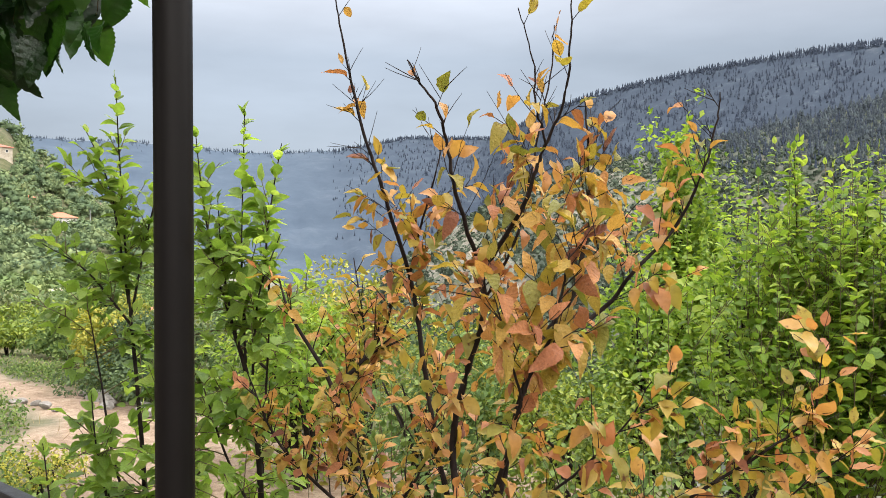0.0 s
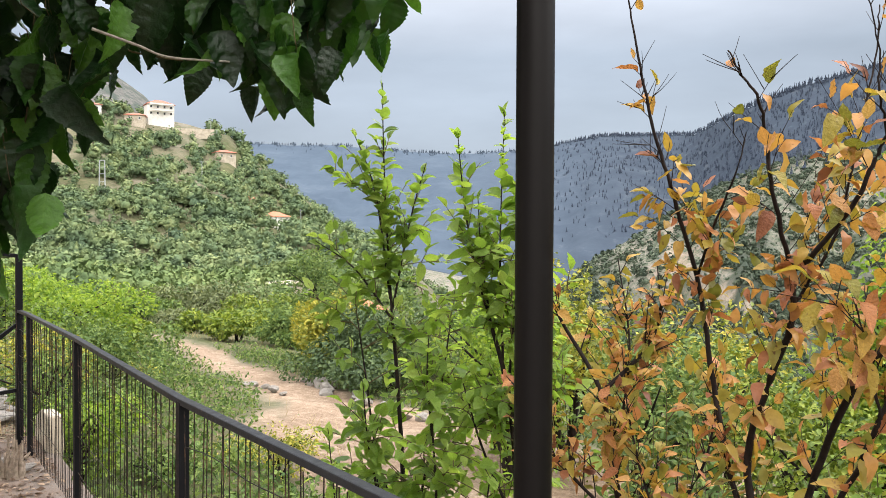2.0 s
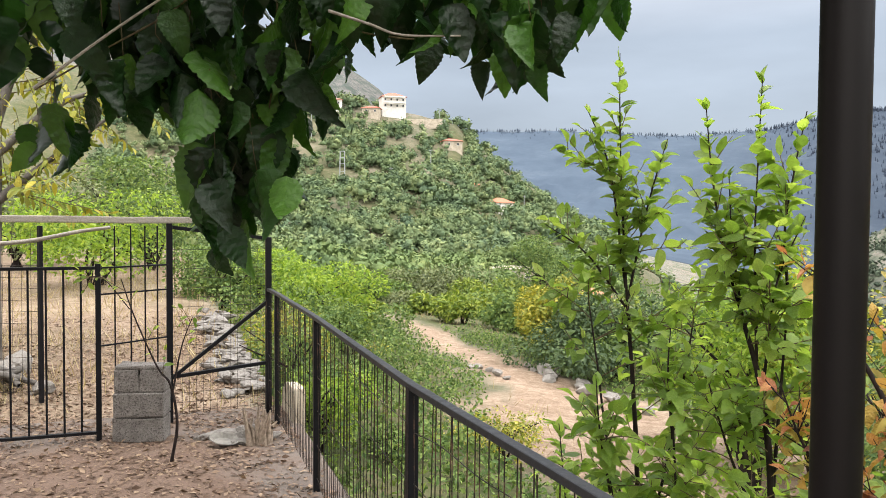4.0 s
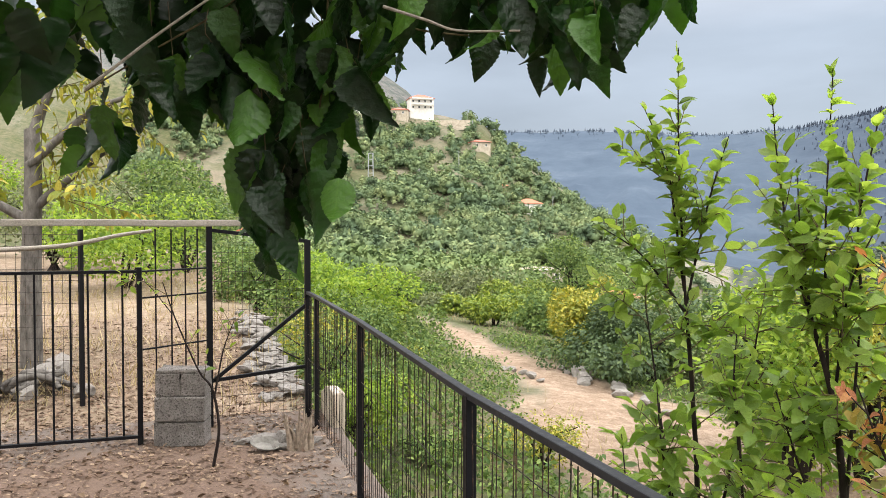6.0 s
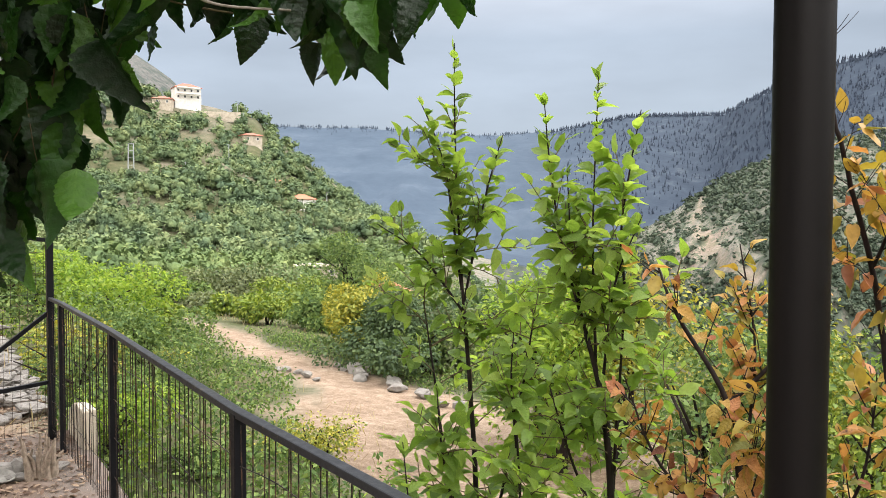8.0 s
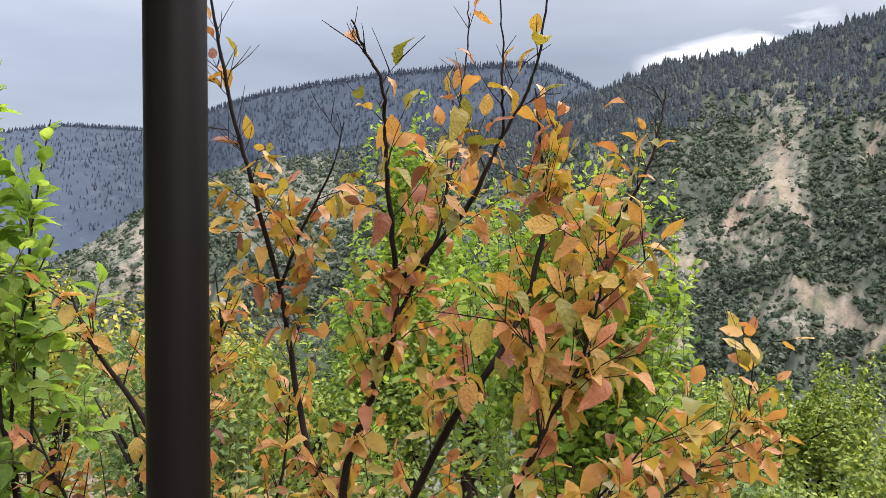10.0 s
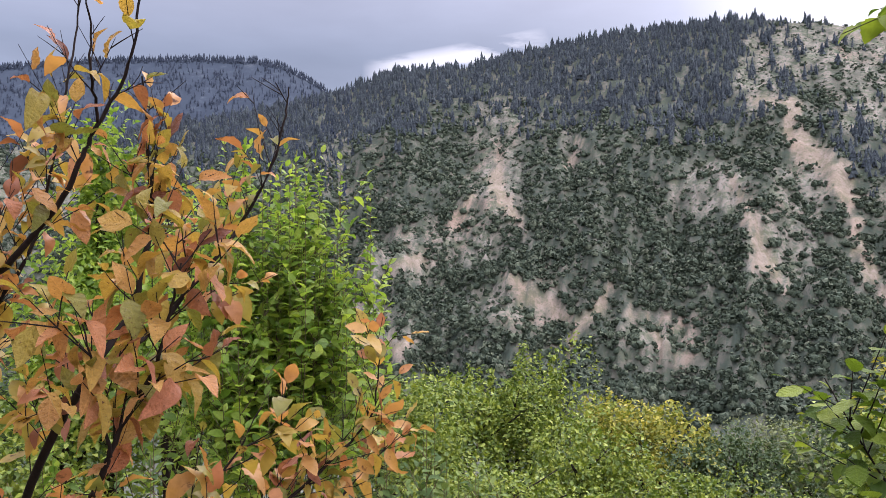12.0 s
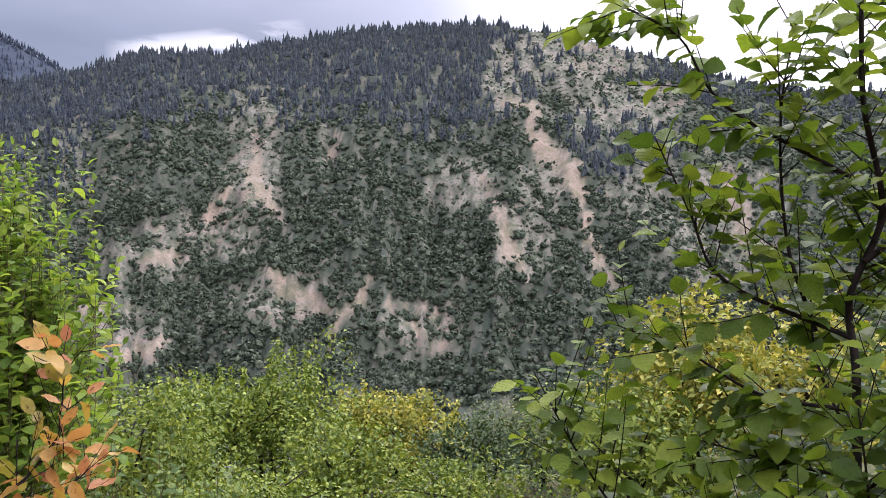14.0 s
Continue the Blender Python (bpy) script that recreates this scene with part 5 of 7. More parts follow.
    pts = [tuple(G3 + q * t + UPZ * z + Vector((0.03, -0.03, 0))) for t, z in ((0.05, 1.38), (0.25, 1.41), (0.42, 1.395), (0.6, 1.40), (0.8, 1.43), (0.95, 1.50), (1.04, 1.53))]
    v, f = tube(smooth_line(pts, 5), 0.022, 0.012, 8)
    put_under("wood", mesh_np("wood", v, f, M_TIMBER, True), stick)


build_gate()


def build_blocks():
    a, b = Vector((-5.19, 3.76, 0)), Vector((-4.87, 3.99, 0))
    d = (b - a).normalized()
    ang = math.degrees(math.atan2(d.y, d.x))
    m = Matrix.Translation(((a + b) / 2)) @ pose(0, 0, 0, 0, 0, ang) @ Matrix.Translation((0, 0.11, 0))
    ob = thing("block_pier", "short pier of grey concrete blocks in front of the gate", "pier", m)
    r = np.random.default_rng(8)
    for x, z, w, h in ((0, 0.088, 0.355, 0.170), (0, 0.268, 0.35, 0.170), (-0.086, 0.440, 0.168, 0.16), (0.087, 0.440, 0.170, 0.16)):
        bm = bmesh.new()
        box_into(bm, (w, 0.2, h), pose(x + r.normal(0, 0.003), r.normal(0, 0.004), z, 0, 0, r.normal(0, 0.8)), 0.008)
        bmesh.ops.subdivide_edges(bm, edges=[e for e in bm.edges if e.calc_length() > 0.1], cuts=3, use_grid_fill=True)
        for v in bm.verts:
            v.co += Vector((noise.noise(v.co * 25), noise.noise(v.co * 25 + Vector((3, 0, 0))), noise.noise(v.co * 25 + Vector((0, 7, 0))))) * 0.004
        part("block", bm, M_BLOCK, ob)
    bm = bmesh.new()
    box_into(bm, (0.33, 0.18, 0.34), Matrix.Translation((0, 0, 0.31)))
    part("mortar", bm, M_BLOCK, ob)
    bm = bmesh.new()
    box_into(bm, (0.335, 0.19, 0.03), Matrix.Translation((0, 0, 0.532)), 0.01)
    bmesh.ops.subdivide_edges(bm, edges=list(bm.edges), cuts=3, use_grid_fill=True)
    for v in bm.verts:
        v.co.z += 0.014 * noise.noise(v.co * 18)
    part("cap", bm, M_BLOCK, ob, "crumbly mortar cap")


build_blocks()


def stone_mesh(seed, flat=0.7):
    bm = bmesh.new()
    bmesh.ops.create_icosphere(bm, subdivisions=2, radius=0.5)
    for v in bm.verts:
        n = noise.noise(v.co * 2.3 + Vector((seed * 7.1, 0, 0))) * 0.32 + noise.noise(v.co * 6 + Vector((0, seed * 3.3, 0))) * 0.1
        v.co *= 1 + n
    cuts = np.random.default_rng(seed)
    for _ in range(9):
        d = Vector(unit(cuts.normal(size=3)))
        lim = cuts.uniform(0.26, 0.42)
        for v in bm.verts:
            over = v.co.dot(d) - lim
            if over > 0:
                v.co -= d * over
    for v in bm.verts:
        v.co.z *= flat
    me = bpy.data.meshes.new("stone")
    bm.to_mesh(me)
    bm.free()
    me.materials.append(M_STONE)
    return me


STONES = [stone_mesh(i, 0.6 + 0.06 * i) for i in range(6)]


def build_stones():
    r = np.random.default_rng(12)

    def set_stone(x, y, s, parent=None, lift=0.0, label="", group=""):
        z = float(land(x, y)) + lift
        ob = new("stone", STONES[int(r.integers(0, 6))])
        ob.matrix_basis = Matrix.Translation((x, y, z + s * 0.2)) @ pose(0, 0, 0, r.uniform(-15, 15), r.uniform(-15, 15), r.uniform(0, 360)) @ Matrix.Diagonal((s * r.uniform(0.85, 1.3), s * r.uniform(0.8, 1.1), s * r.uniform(0.8, 1.1), 1))
        if parent:
            ob.parent = parent
        else:
            tagged(ob, label, "stone", group)
        return ob

    for t in np.linspace(0, 1, 15):
        x, y = -7.6 + 3.6 * t + r.normal(0, 0.14), 16.4 - 2.7 * t + r.normal(0, 0.14)
        set_stone(x, y, 0.5 if 0.08 < t < 0.16 else r.uniform(0.2, 0.42), label="pale limestone boulder edging the dirt road", group="road edge stones")
    for t in np.linspace(0, 1, 5):
        set_stone(-8.6 + 1.3 * t, 15.6 - 0.8 * t, r.uniform(0.2, 0.34), label="pale stone lying on the dirt road", group="road edge stones")
    wall = thing("stone_wall", "low tumbled wall of pale limestone along the path", "wall")
    for i in range(190):
        a = r.uniform(6.5, 12.0)
        p = along(a, r.normal(-0.10, 0.12))
        ob = set_stone(p.x, p.y, r.uniform(0.09, 0.22), wall, r.uniform(-0.04, 0.06))
        ob.matrix_basis = ob.matrix_basis @ Matrix.Diagonal((1.15, 1.0, 0.6, 1))
    for x, y, s in ((-7.9, 4.6, 0.35), (-7.5, 4.2, 0.3), (-7.2, 4.55, 0.26), (-8.3, 5.0, 0.4)):
        set_stone(x, y, s, label="pale stone lying on the dry ground behind the gate", group="yard stones")
    for x, y, s in ((-4.60, 4.30, 0.21), (-4.46, 4.38, 0.26), (-4.40, 4.22, 0.15), (-4.72, 4.20, 0.16), (-4.33, 4.42, 0.20), (-4.56, 4.44, 0.22)):
        ob = set_stone(x, y, s, label="pale stone in a small rubble heap by the fence", group="rubble stones", lift=0.03)
        ob.matrix_basis = ob.matrix_basis @ Matrix.Diagonal((1.25, 1.0, 0.75, 1))
    # A cast-off dish and a rotten stump lie on the heap.
    dish = thing("dish", "shallow white plastic dish lying by the rubble", "dish", pose(-4.47, 4.14, 0.02, 14, 10, 30))
    bm = bmesh.new()
    prof = [(0.0, 0.004), (0.065, 0.004), (0.098, 0.032), (0.106, 0.033), (0.101, 0.038), (0.068, 0.011), (0.0, 0.011)]
    rings = [[bm.verts.new((x * math.cos(k * math.pi / 10), 0.75 * x * math.sin(k * math.pi / 10), z)) for k in range(20)] for x, z in prof[1:-1]]
    for a, b in zip(rings[:-1], rings[1:]):
        for k in range(20):
            bm.faces.new((a[k], a[(k + 1) % 20], b[(k + 1) % 20], b[k]))
    bm.faces.new(rings[0][::-1])
    bm.faces.new(rings[-1])
    part("bowl", bm, M_PLASTIC, dish)
    stump = thing("rotten_stump", "splintered pale rotten stump beside the fence post", "stump", pose(-4.28, 4.32, 0))
    pieces = []
    for i in range(16):
        a, q = r.uniform(0, 6.28), r.uniform(0.0, 0.09)
        x, y = q * math.cos(a), q * math.sin(a)
        v, f = tube(smooth_line([(x, y, 0), (x * 1.2, y * 1.2, 0.1), (x * 1.5 + r.normal(0, 0.02), y * 1.5 + r.normal(0, 0.02), r.uniform(0.14, 0.30))], 3), 0.028, 0.006, 5)
        put_under("splinter", mesh_np("splinter", v, f, M_ROT), stump)


build_stones()


# ---- plants close by ----
def twigs_on(line, r, n, length, spread=0.8, up=0.35, lo=0.15, hi=1.0, steps=6):
    """Side twigs springing from a limb: a list of lines."""
    out = []
    tan = np.gradient(line, axis=0)
    for _ in range(n):
        t = r.uniform(lo, hi)
        i = min(int(t * (len(line) - 1)), len(line) - 2)
        base, d = line[i], unit(tan[i])
        side = unit(np.cross(d, r.normal(size=3)))
        d0 = unit(d * (1 - spread * 0.5) + side * spread + [0, 0, up])
        ln = length * r.uniform(0.45, 1.25) * (1.15 - 0.5 * t)
        bend = r.normal(0, 0.18, 3) + [0, 0, up * 0.4]
        s = np.linspace(0, 1, steps)[:, None]
        out.append(base + (d0 * s + bend * s * s * 0.5) * ln)
    return out


def leaves_on(line, r, gap, droop, flat, start=0.1, jit=0.25):
    """Leaves set in turn along a twig: places, forward and up directions."""
    seg = np.linalg.norm(np.diff(line, axis=0), axis=1)
    L = np.concatenate([[0], np.cumsum(seg)])
    n = max(int(L[-1] * (1 - start) / gap), 1)
    ts = L[-1] * start + (np.arange(n) + r.uniform(0.2, 0.8, n)) * gap
    ts = np.minimum(ts, L[-1])
    p = np.stack([np.interp(ts, L, line[:, k]) for k in range(3)], 1)
    d = unit(line[-1] - line[0])
    side = unit(np.cross(d, [0, 0, 1.0]) + 1e-6)
    sgn = np.where(np.arange(n) % 2, 1.0, -1.0)[:, None]
    ang = r.normal(0, 1.0, n)[:, None] * (1 - flat)
    other = np.cross(d, side)
    out = side * np.cos(ang) * sgn + other * np.sin(ang)
    fwd = unit(out + d * 0.55 - np.array([0, 0, droop]) + r.normal(0, jit, (n, 3)))
    fwd[-1] = unit(d + r.normal(0, 0.2, 3))
    upv = unit(np.array([0, 0, 1.0]) + 0.35 * d + r.normal(0, 0.42, (n, 3)) + out * droop * 0.8)
    return p, fwd, upv, np.interp(ts / L[-1], (0, 0.6, 1), (1.0, 1.0, 0.55))


def finish_plant(ob, limbs, twigs, leafing, shapes, mats, near, r, bark_mat, twig_mat, size, label, limit=300, twig_r=0.0028):
    """Limbs each a part, twigs one part, leaves as objects and foliage. limbs: (line, r0, r1)."""
    for line, r0, r1 in limbs:
        v, f = tube(line, r0, r1, 8)
        put_under("limb", mesh_np("limb", v, f, bark_mat, True), ob)
    if twigs:
        v, f = join_arrays([tube(t, twig_r, twig_r * 0.45, 4) for t in twigs])
        put_under("twig_work", mesh_np("twig_work", v, f, twig_mat, True), ob, kind="stuff")
    if leafing:
        p = np.concatenate([q[0] for q in leafing])
        fw = np.concatenate([q[1] for q in leafing])
        up = np.concatenate([q[2] for q in leafing])
        hang_leaves(ob, shapes, mats, p, frames_for(fw, up), r.uniform(0.65, 1.2, len(p)) * size * np.concatenate([q[3] for q in leafing]), label, near, limit)


def build_autumn_tree():
    """Plum tree with orange leaves, rooted below the terrace edge."""
    r = np.random.default_rng(41)
    ob = thing("autumn_tree", "young fruit tree with sparse yellow and orange autumn leaves", "tree")
    root = (0.12, 2.3, float(land(0.12, 2.3)) - 0.1)
    fork = (0.103, 2.298, 0.509)
    knee = (0.113, 2.288, 1.513)
    ctrl = [
        ([root, (0.093, 2.339, -0.267), fork], 0.030, 0.022),
        ([fork, (0.000, 2.500, 0.829), (-0.060, 2.590, 1.150), (-0.102, 2.600, 1.440), (-0.172, 2.546, 1.687), (-0.238, 2.490, 1.895), (-0.286, 2.450, 2.090), (-0.313, 2.430, 2.236), (-0.338, 2.420, 2.382)], 0.019, 0.003),
        ([(-0.110, 2.600, 1.470), (-0.070, 2.500, 1.640), (-0.025, 2.380, 1.780), (0.000, 2.350, 1.900)], 0.009, 0.0025),
        ([fork, (0.030, 2.480, 0.900), (0.075, 2.380, 1.200), (0.122, 2.330, 1.380), knee], 0.022, 0.014),
        ([knee, (0.069, 2.190, 1.616), (0.030, 2.114, 1.746), (0.012, 2.076, 1.845), (-0.014, 2.018, 1.934), (-0.058, 2.000, 1.996), (-0.090, 1.985, 2.050)], 0.013, 0.003),
        ([knee, (0.148, 2.190, 1.566), (0.212, 2.095, 1.682), (0.241, 2.040, 1.776), (0.268, 2.008, 1.852), (0.305, 1.955, 1.957), (0.309, 1.910, 2.088), (0.312, 1.900, 2.200)], 0.014, 0.0025),
        ([(0.122, 2.320, 1.420), (0.205, 2.280, 1.580), (0.236, 2.282, 1.690), (0.275, 2.291, 1.877), (0.322, 2.320, 2.110), (0.330, 2.330, 2.230)], 0.009, 0.0025),
        ([(0.262, 2.010, 1.845), (0.231, 1.955, 1.930), (0.222, 1.932, 2.037), (0.180, 1.880, 2.150)], 0.006, 0.002),
        ([fork, (0.180, 2.440, 0.820), (0.222, 2.220, 1.155), (0.255, 2.060, 1.320), (0.343, 2.060, 1.454), (0.366, 2.032, 1.579), (0.384, 2.034, 1.655), (0.376, 2.025, 1.746), (0.378, 2.052, 1.858), (0.372, 2.060, 1.960)], 0.021, 0.003),
        ([(0.255, 2.060, 1.320), (0.425, 2.150, 1.395), (0.520, 2.100, 1.518), (0.632, 2.120, 1.638), (0.683, 2.050, 1.784), (0.709, 2.030, 1.907), (0.712, 2.020, 1.975)], 0.013, 0.0025),
        ([fork, (0.110, 2.000, 0.850), (0.155, 1.740, 1.170), (0.180, 1.680, 1.290), (0.230, 1.650, 1.400), (0.250, 1.630, 1.500), (0.262, 1.620, 1.570)], 0.014, 0.0025),
        ([(0.170, 1.690, 1.250), (0.135, 1.650, 1.370), (0.105, 1.620, 1.480)], 0.006, 0.002),
        ([(0.166, 2.277, 0.457), (0.466, 2.122, 0.760), (0.657, 2.040, 0.930), (0.830, 2.000, 1.060), (0.940, 1.990, 1.156), (0.960, 1.980, 1.330)], 0.012, 0.0025),
        ([(0.145, 2.329, 0.302), (0.517, 2.277, 0.561), (0.900, 2.173, 0.840), (1.100, 2.122, 1.020)], 0.011, 0.0025),
        ([(0.103, 2.380, 0.250), (-0.207, 2.587, 0.663), (-0.310, 2.691, 0.974), (-0.342, 2.712, 1.233)], 0.011, 0.0025),
        ([(0.110, 2.000, 0.850), (0.270, 1.800, 1.030), (0.390, 1.730, 1.170), (0.450, 1.690, 1.290)], 0.008, 0.002),
    ]
    limbs, twigs, leafing = [], [], []
    for i, (pts, r0, r1) in enumerate(ctrl):
        line = smooth_line(pts, 6)
        line[1:-1] += r.normal(0, 0.0016, (len(line) - 2, 3))
        limbs.append((line, r0 * 0.56, r1 * 0.6))
        if i == 0:
            continue
        span = float(np.linalg.norm(np.diff(line, axis=0), axis=1).sum())
        many = int(span * (22 if i in (8, 9) else 22 if i in (10, 11, 15) else 27))
        tw = twigs_on(line, r, many, 0.20, 0.8, 0.38, 0.08, 1.0)
        tw = [t for t in tw if t[0][2] < 1.75 or r.uniform() < 0.5]
        tw = [t if t[0][2] < 1.8 else t[0] + (t - t[0]) * 0.5 for t in tw]
        twigs += tw
        for t in tw:
            high = t[0][2]
            if r.uniform() < np.interp(high, (0.9, 1.5, 1.75, 1.95, 2.15), (0.95, 0.88, 0.7, 0.55, 0.3)) * (np.interp(t[0][0], (0.4, 0.7), (1.0, 0.35)) if high > 1.05 else 0.8):
                leafing.append(leaves_on(t, r, 0.036, 1.0, 0.3, 0.15, 0.5))
            if r.uniform() < 0.6 and high < 2.0:
                sub = twigs_on(t, r, 2, 0.11, 0.8, 0.3, 0.3, 0.9, 4)
                twigs += sub
                for q in sub:
                    if high < 1.8:
                        leafing.append(leaves_on(q, r, 0.028, 0.8, 0.3, 0.1, 0.45))
        keep = line[: int(len(line) * 0.94)]
        if keep[-1][2] < 1.75:
            leafing.append(leaves_on(keep, r, 0.055, 0.8, 0.1, 0.35, 0.4))
    shapes = [leaf_shape(w, 9, fold=f, curl=c, wave=0.035, seed=i, tooth=0.03) for i, (w, f, c) in enumerate(((0.29, 0.3, 0.5), (0.25, 0.55, 0.9), (0.31, 0.15, 0.3), (0.24, 0.7, 0.7), (0.28, 0.3, -0.4), (0.27, 0.4, 1.2)))]
    finish_plant(ob, limbs, twigs, leafing, shapes, ORANGE, (0.2, 1.8, 1.6), r, M_BARK, M_BARK, 0.064, "yellow, orange and brown autumn leaves", 300, 0.0014)

    # A second, smaller one behind it.
    r = np.random.default_rng(43)
    ob = thing("autumn_sapling", "small fruit sapling with salmon-orange autumn leaves", "tree")
    x0, y0 = -0.42, 3.05
    root = (x0 + 0.15, y0, float(land(x0, y0)) - 0.1)
    ctrl = [([root, (x0 + 0.12, y0, 0.2), (x0 + 0.05, y0 - 0.03, 0.7), (x0, y0 - 0.06, 1.02), (x0 - 0.16, y0 - 0.05, 1.30), (x0 - 0.22, y0, 1.45)], 0.018, 0.003),
            ([(x0, y0 - 0.06, 1.02), (x0 + 0.14, y0 - 0.03, 1.165), (x0 + 0.21, y0, 1.30), (x0 + 0.2, y0 + 0.02, 1.5)], 0.009, 0.002),
            ([(x0 + 0.08, y0, 0.5), (x0 - 0.2, y0 - 0.05, 0.8), (x0 - 0.32, y0 - 0.1, 1.1)], 0.008, 0.002),
            ([(x0 + 0.1, y0, 0.4), (x0 + 0.35, y0 - 0.1, 0.75), (x0 + 0.42, y0 - 0.1, 1.15)], 0.009, 0.002),
            ([(x0 + 0.1, y0, 0.3), (x0 + 0.1, y0 - 0.25, 0.6), (x0 + 0.02, y0 - 0.32, 0.95)], 0.008, 0.002),
            ([(x0 + 0.05, y0, 0.75), (x0 + 0.1, y0 + 0.15, 1.15), (x0 + 0.05, y0 + 0.2, 1.52)], 0.007, 0.002)]
    limbs, twigs, leafing = [], [], []
    for pts, r0, r1 in ctrl:
        line = smooth_line(pts, 6)
        limbs.append((line, r0, r1))
        tw = twigs_on(line, r, 22, 0.2, 0.8, 0.4, 0.2, 1.0)
        twigs += tw
        for t in tw:
            leafing.append(leaves_on(t, r, 0.03, 0.6, 0.3, 0.1, 0.45))
    finish_plant(ob, limbs, twigs, leafing, shapes, ORANGE, (x0, 2.6, 1.1), r, M_BARK, M_BARK, 0.066, "salmon and orange autumn leaves", 220)


build_autumn_tree()


def shoots(r, centre, rx, ry, low, tops, n, bow=0.25):
    """Upright shoots of a bush that has been cut back: a list of lines."""
    out = []
    for _ in range(n):
        u = r.normal(0, 0.45, 2)
        end = np.array([centre[0] + rx * u[0], centre[1] + ry * u[1], r.uniform(*tops) - 0.55 * (u @ u)])
        start = np.array([centre[0] + rx * u[0] * 0.35, centre[1] + ry * u[1] * 0.35, low + r.uniform(0, 0.25)])
        mid = start * 0.5 + end * 0.5 + np.array([rx * u[0] * bow, ry * u[1] * bow, -0.05])
        out.append(smooth_line([start, mid, end], 6))
    return out


def build_shoot_bush(name, label, category, centre, rx, ry, low, tops, n, leaders, mats, leaf_len, gap, near, seed, leaf_label, limit=300, twig_len=0.3, twig_n=8, width=0.30, droop=0.12):
    r = np.random.default_rng(seed)
    ob = thing(name, label, category)
    limbs, twigs, leafing = [], [], []
    ground = float(land(centre[0], centre[1]))
    for q in range(4):
        a = q * 1.7
        pts = [(centre[0], centre[1], ground - 0.1), (centre[0] + 0.10 * rx * math.cos(a), centre[1] + 0.1 * ry * math.sin(a), (ground + low) / 2), (centre[0] + 0.3 * rx * math.cos(a), centre[1] + 0.3 * ry * math.sin(a), low + 0.35)]
        limbs.append((smooth_line(pts, 5), 0.026, 0.012))
    lines = shoots(r, centre, rx, ry, low, tops, n)
    for ln in leaders:
        line = smooth_line(ln, 7)
        limbs.append((line, 0.0075, 0.002))
        lines.append(line)
    for i, line in enumerate(lines):
        lead = i >= n
        if not lead:
            twigs.append(line)
        leafing.append(leaves_on(line, r, gap, droop, 0.15, 0.25, 0.3))
        if lead:
            for _ in range(2):
                p, fw, up, sz = leaves_on(line, r, gap * 1.1, 0.25, 0.0, 0.25, 0.4)
                leafing.append((p, fw, up, sz * 1.2))
        for t in twigs_on(line, r, twig_n, twig_len, 0.7, 0.3, 0.15, 0.72 if lead else 0.9):
            twigs.append(t)
            leafing.append(leaves_on(t, r, gap, droop, 0.4, 0.15, 0.3))
    shapes = [leaf_shape(width, 4, fold=f, curl=c, tooth=0.0, wave=0.015, seed=i) for i, (f, c) in enumerate(((0.3, 0.35), (0.5, 0.5), (0.2, 0.15)))]
    finish_plant(ob, limbs, twigs, leafing, shapes, mats, near, r, M_BARK, M_TWIG, leaf_len, leaf_label, limit, 0.0036)


PLUM_LEAVES = [leaf_shape(w, 6, fold=f, curl=c, tooth=0.035, wave=0.02, seed=i) for i, (w, f, c) in enumerate(((0.31, 0.3, 0.35), (0.28, 0.55, 0.5), (0.33, 0.15, 0.2), (0.29, 0.4, 0.8)))]


def build_plum(label, stems, leaders, sides, reach, seed, near):
    """A cut-back plum: dark stems, tall leaders with leaves in turn, arching side shoots."""
    r = np.random.default_rng(seed)
    ob = thing("plum_shrub", label, "shrub")
    limbs, twigs, leafing = [], [], []
    sources = []
    for pts, r0, r1 in stems:
        line = smooth_line(pts, 6)
        limbs.append((line, r0, r1))
        sources.append((line, 1.0))
    for pts in leaders:
        line = smooth_line(pts, 7)
        limbs.append((line, 0.0062, 0.0018))
        sources.append((line, 0.62))
        for _ in range(2):
            p, fw, up, sz = leaves_on(line, r, 0.036, -0.05, 0.1, 0.12, 0.28)
            leafing.append((p, fw, up, sz * 1.12))
        for t in twigs_on(line, r, 7, 0.17, 0.7, 0.45, 0.12, 0.68):
            twigs.append(t)
            leafing.append(leaves_on(t, r, 0.034, 0.15, 0.4, 0.1, 0.3))
    for _ in range(sides):
        line, part_of = sources[int(r.integers(0, len(stems) if r.uniform() < 0.7 else len(sources)))]
        start = line[int(r.uniform(0.12, part_of) * (len(line) - 1))]
        a = r.uniform(0, 2 * np.pi)
        out = np.array([np.cos(a), np.sin(a) * 0.8, 0.0])
        run = reach * r.uniform(0.45, 1.1) * np.interp(start[2], (0.9, 1.5, 1.9), (1.0, 0.85, 0.45))
        rise = r.uniform(0.1, 1.1)
        q = np.linspace(0, 1, 8)[:, None]
        shoot = start + out * run * q + np.array([0, 0, 1.0]) * run * (rise * q - 0.35 * q * q) + r.normal(0, 0.05, 3) * q * q
        twigs.append(shoot)
        leafing.append(leaves_on(shoot, r, 0.040, 0.15, 0.35, 0.18, 0.3))
        for t in twigs_on(shoot, r, 3, 0.15, 0.8, 0.35, 0.2, 0.95):
            twigs.append(t)
            leafing.append(leaves_on(t, r, 0.036, 0.25, 0.4, 0.1, 0.3))
    finish_plant(ob, limbs, twigs, leafing, PLUM_LEAVES, GREEN, near, r, M_BARK, M_TWIG, 0.086, "green pointed leaves", 300, 0.0028)


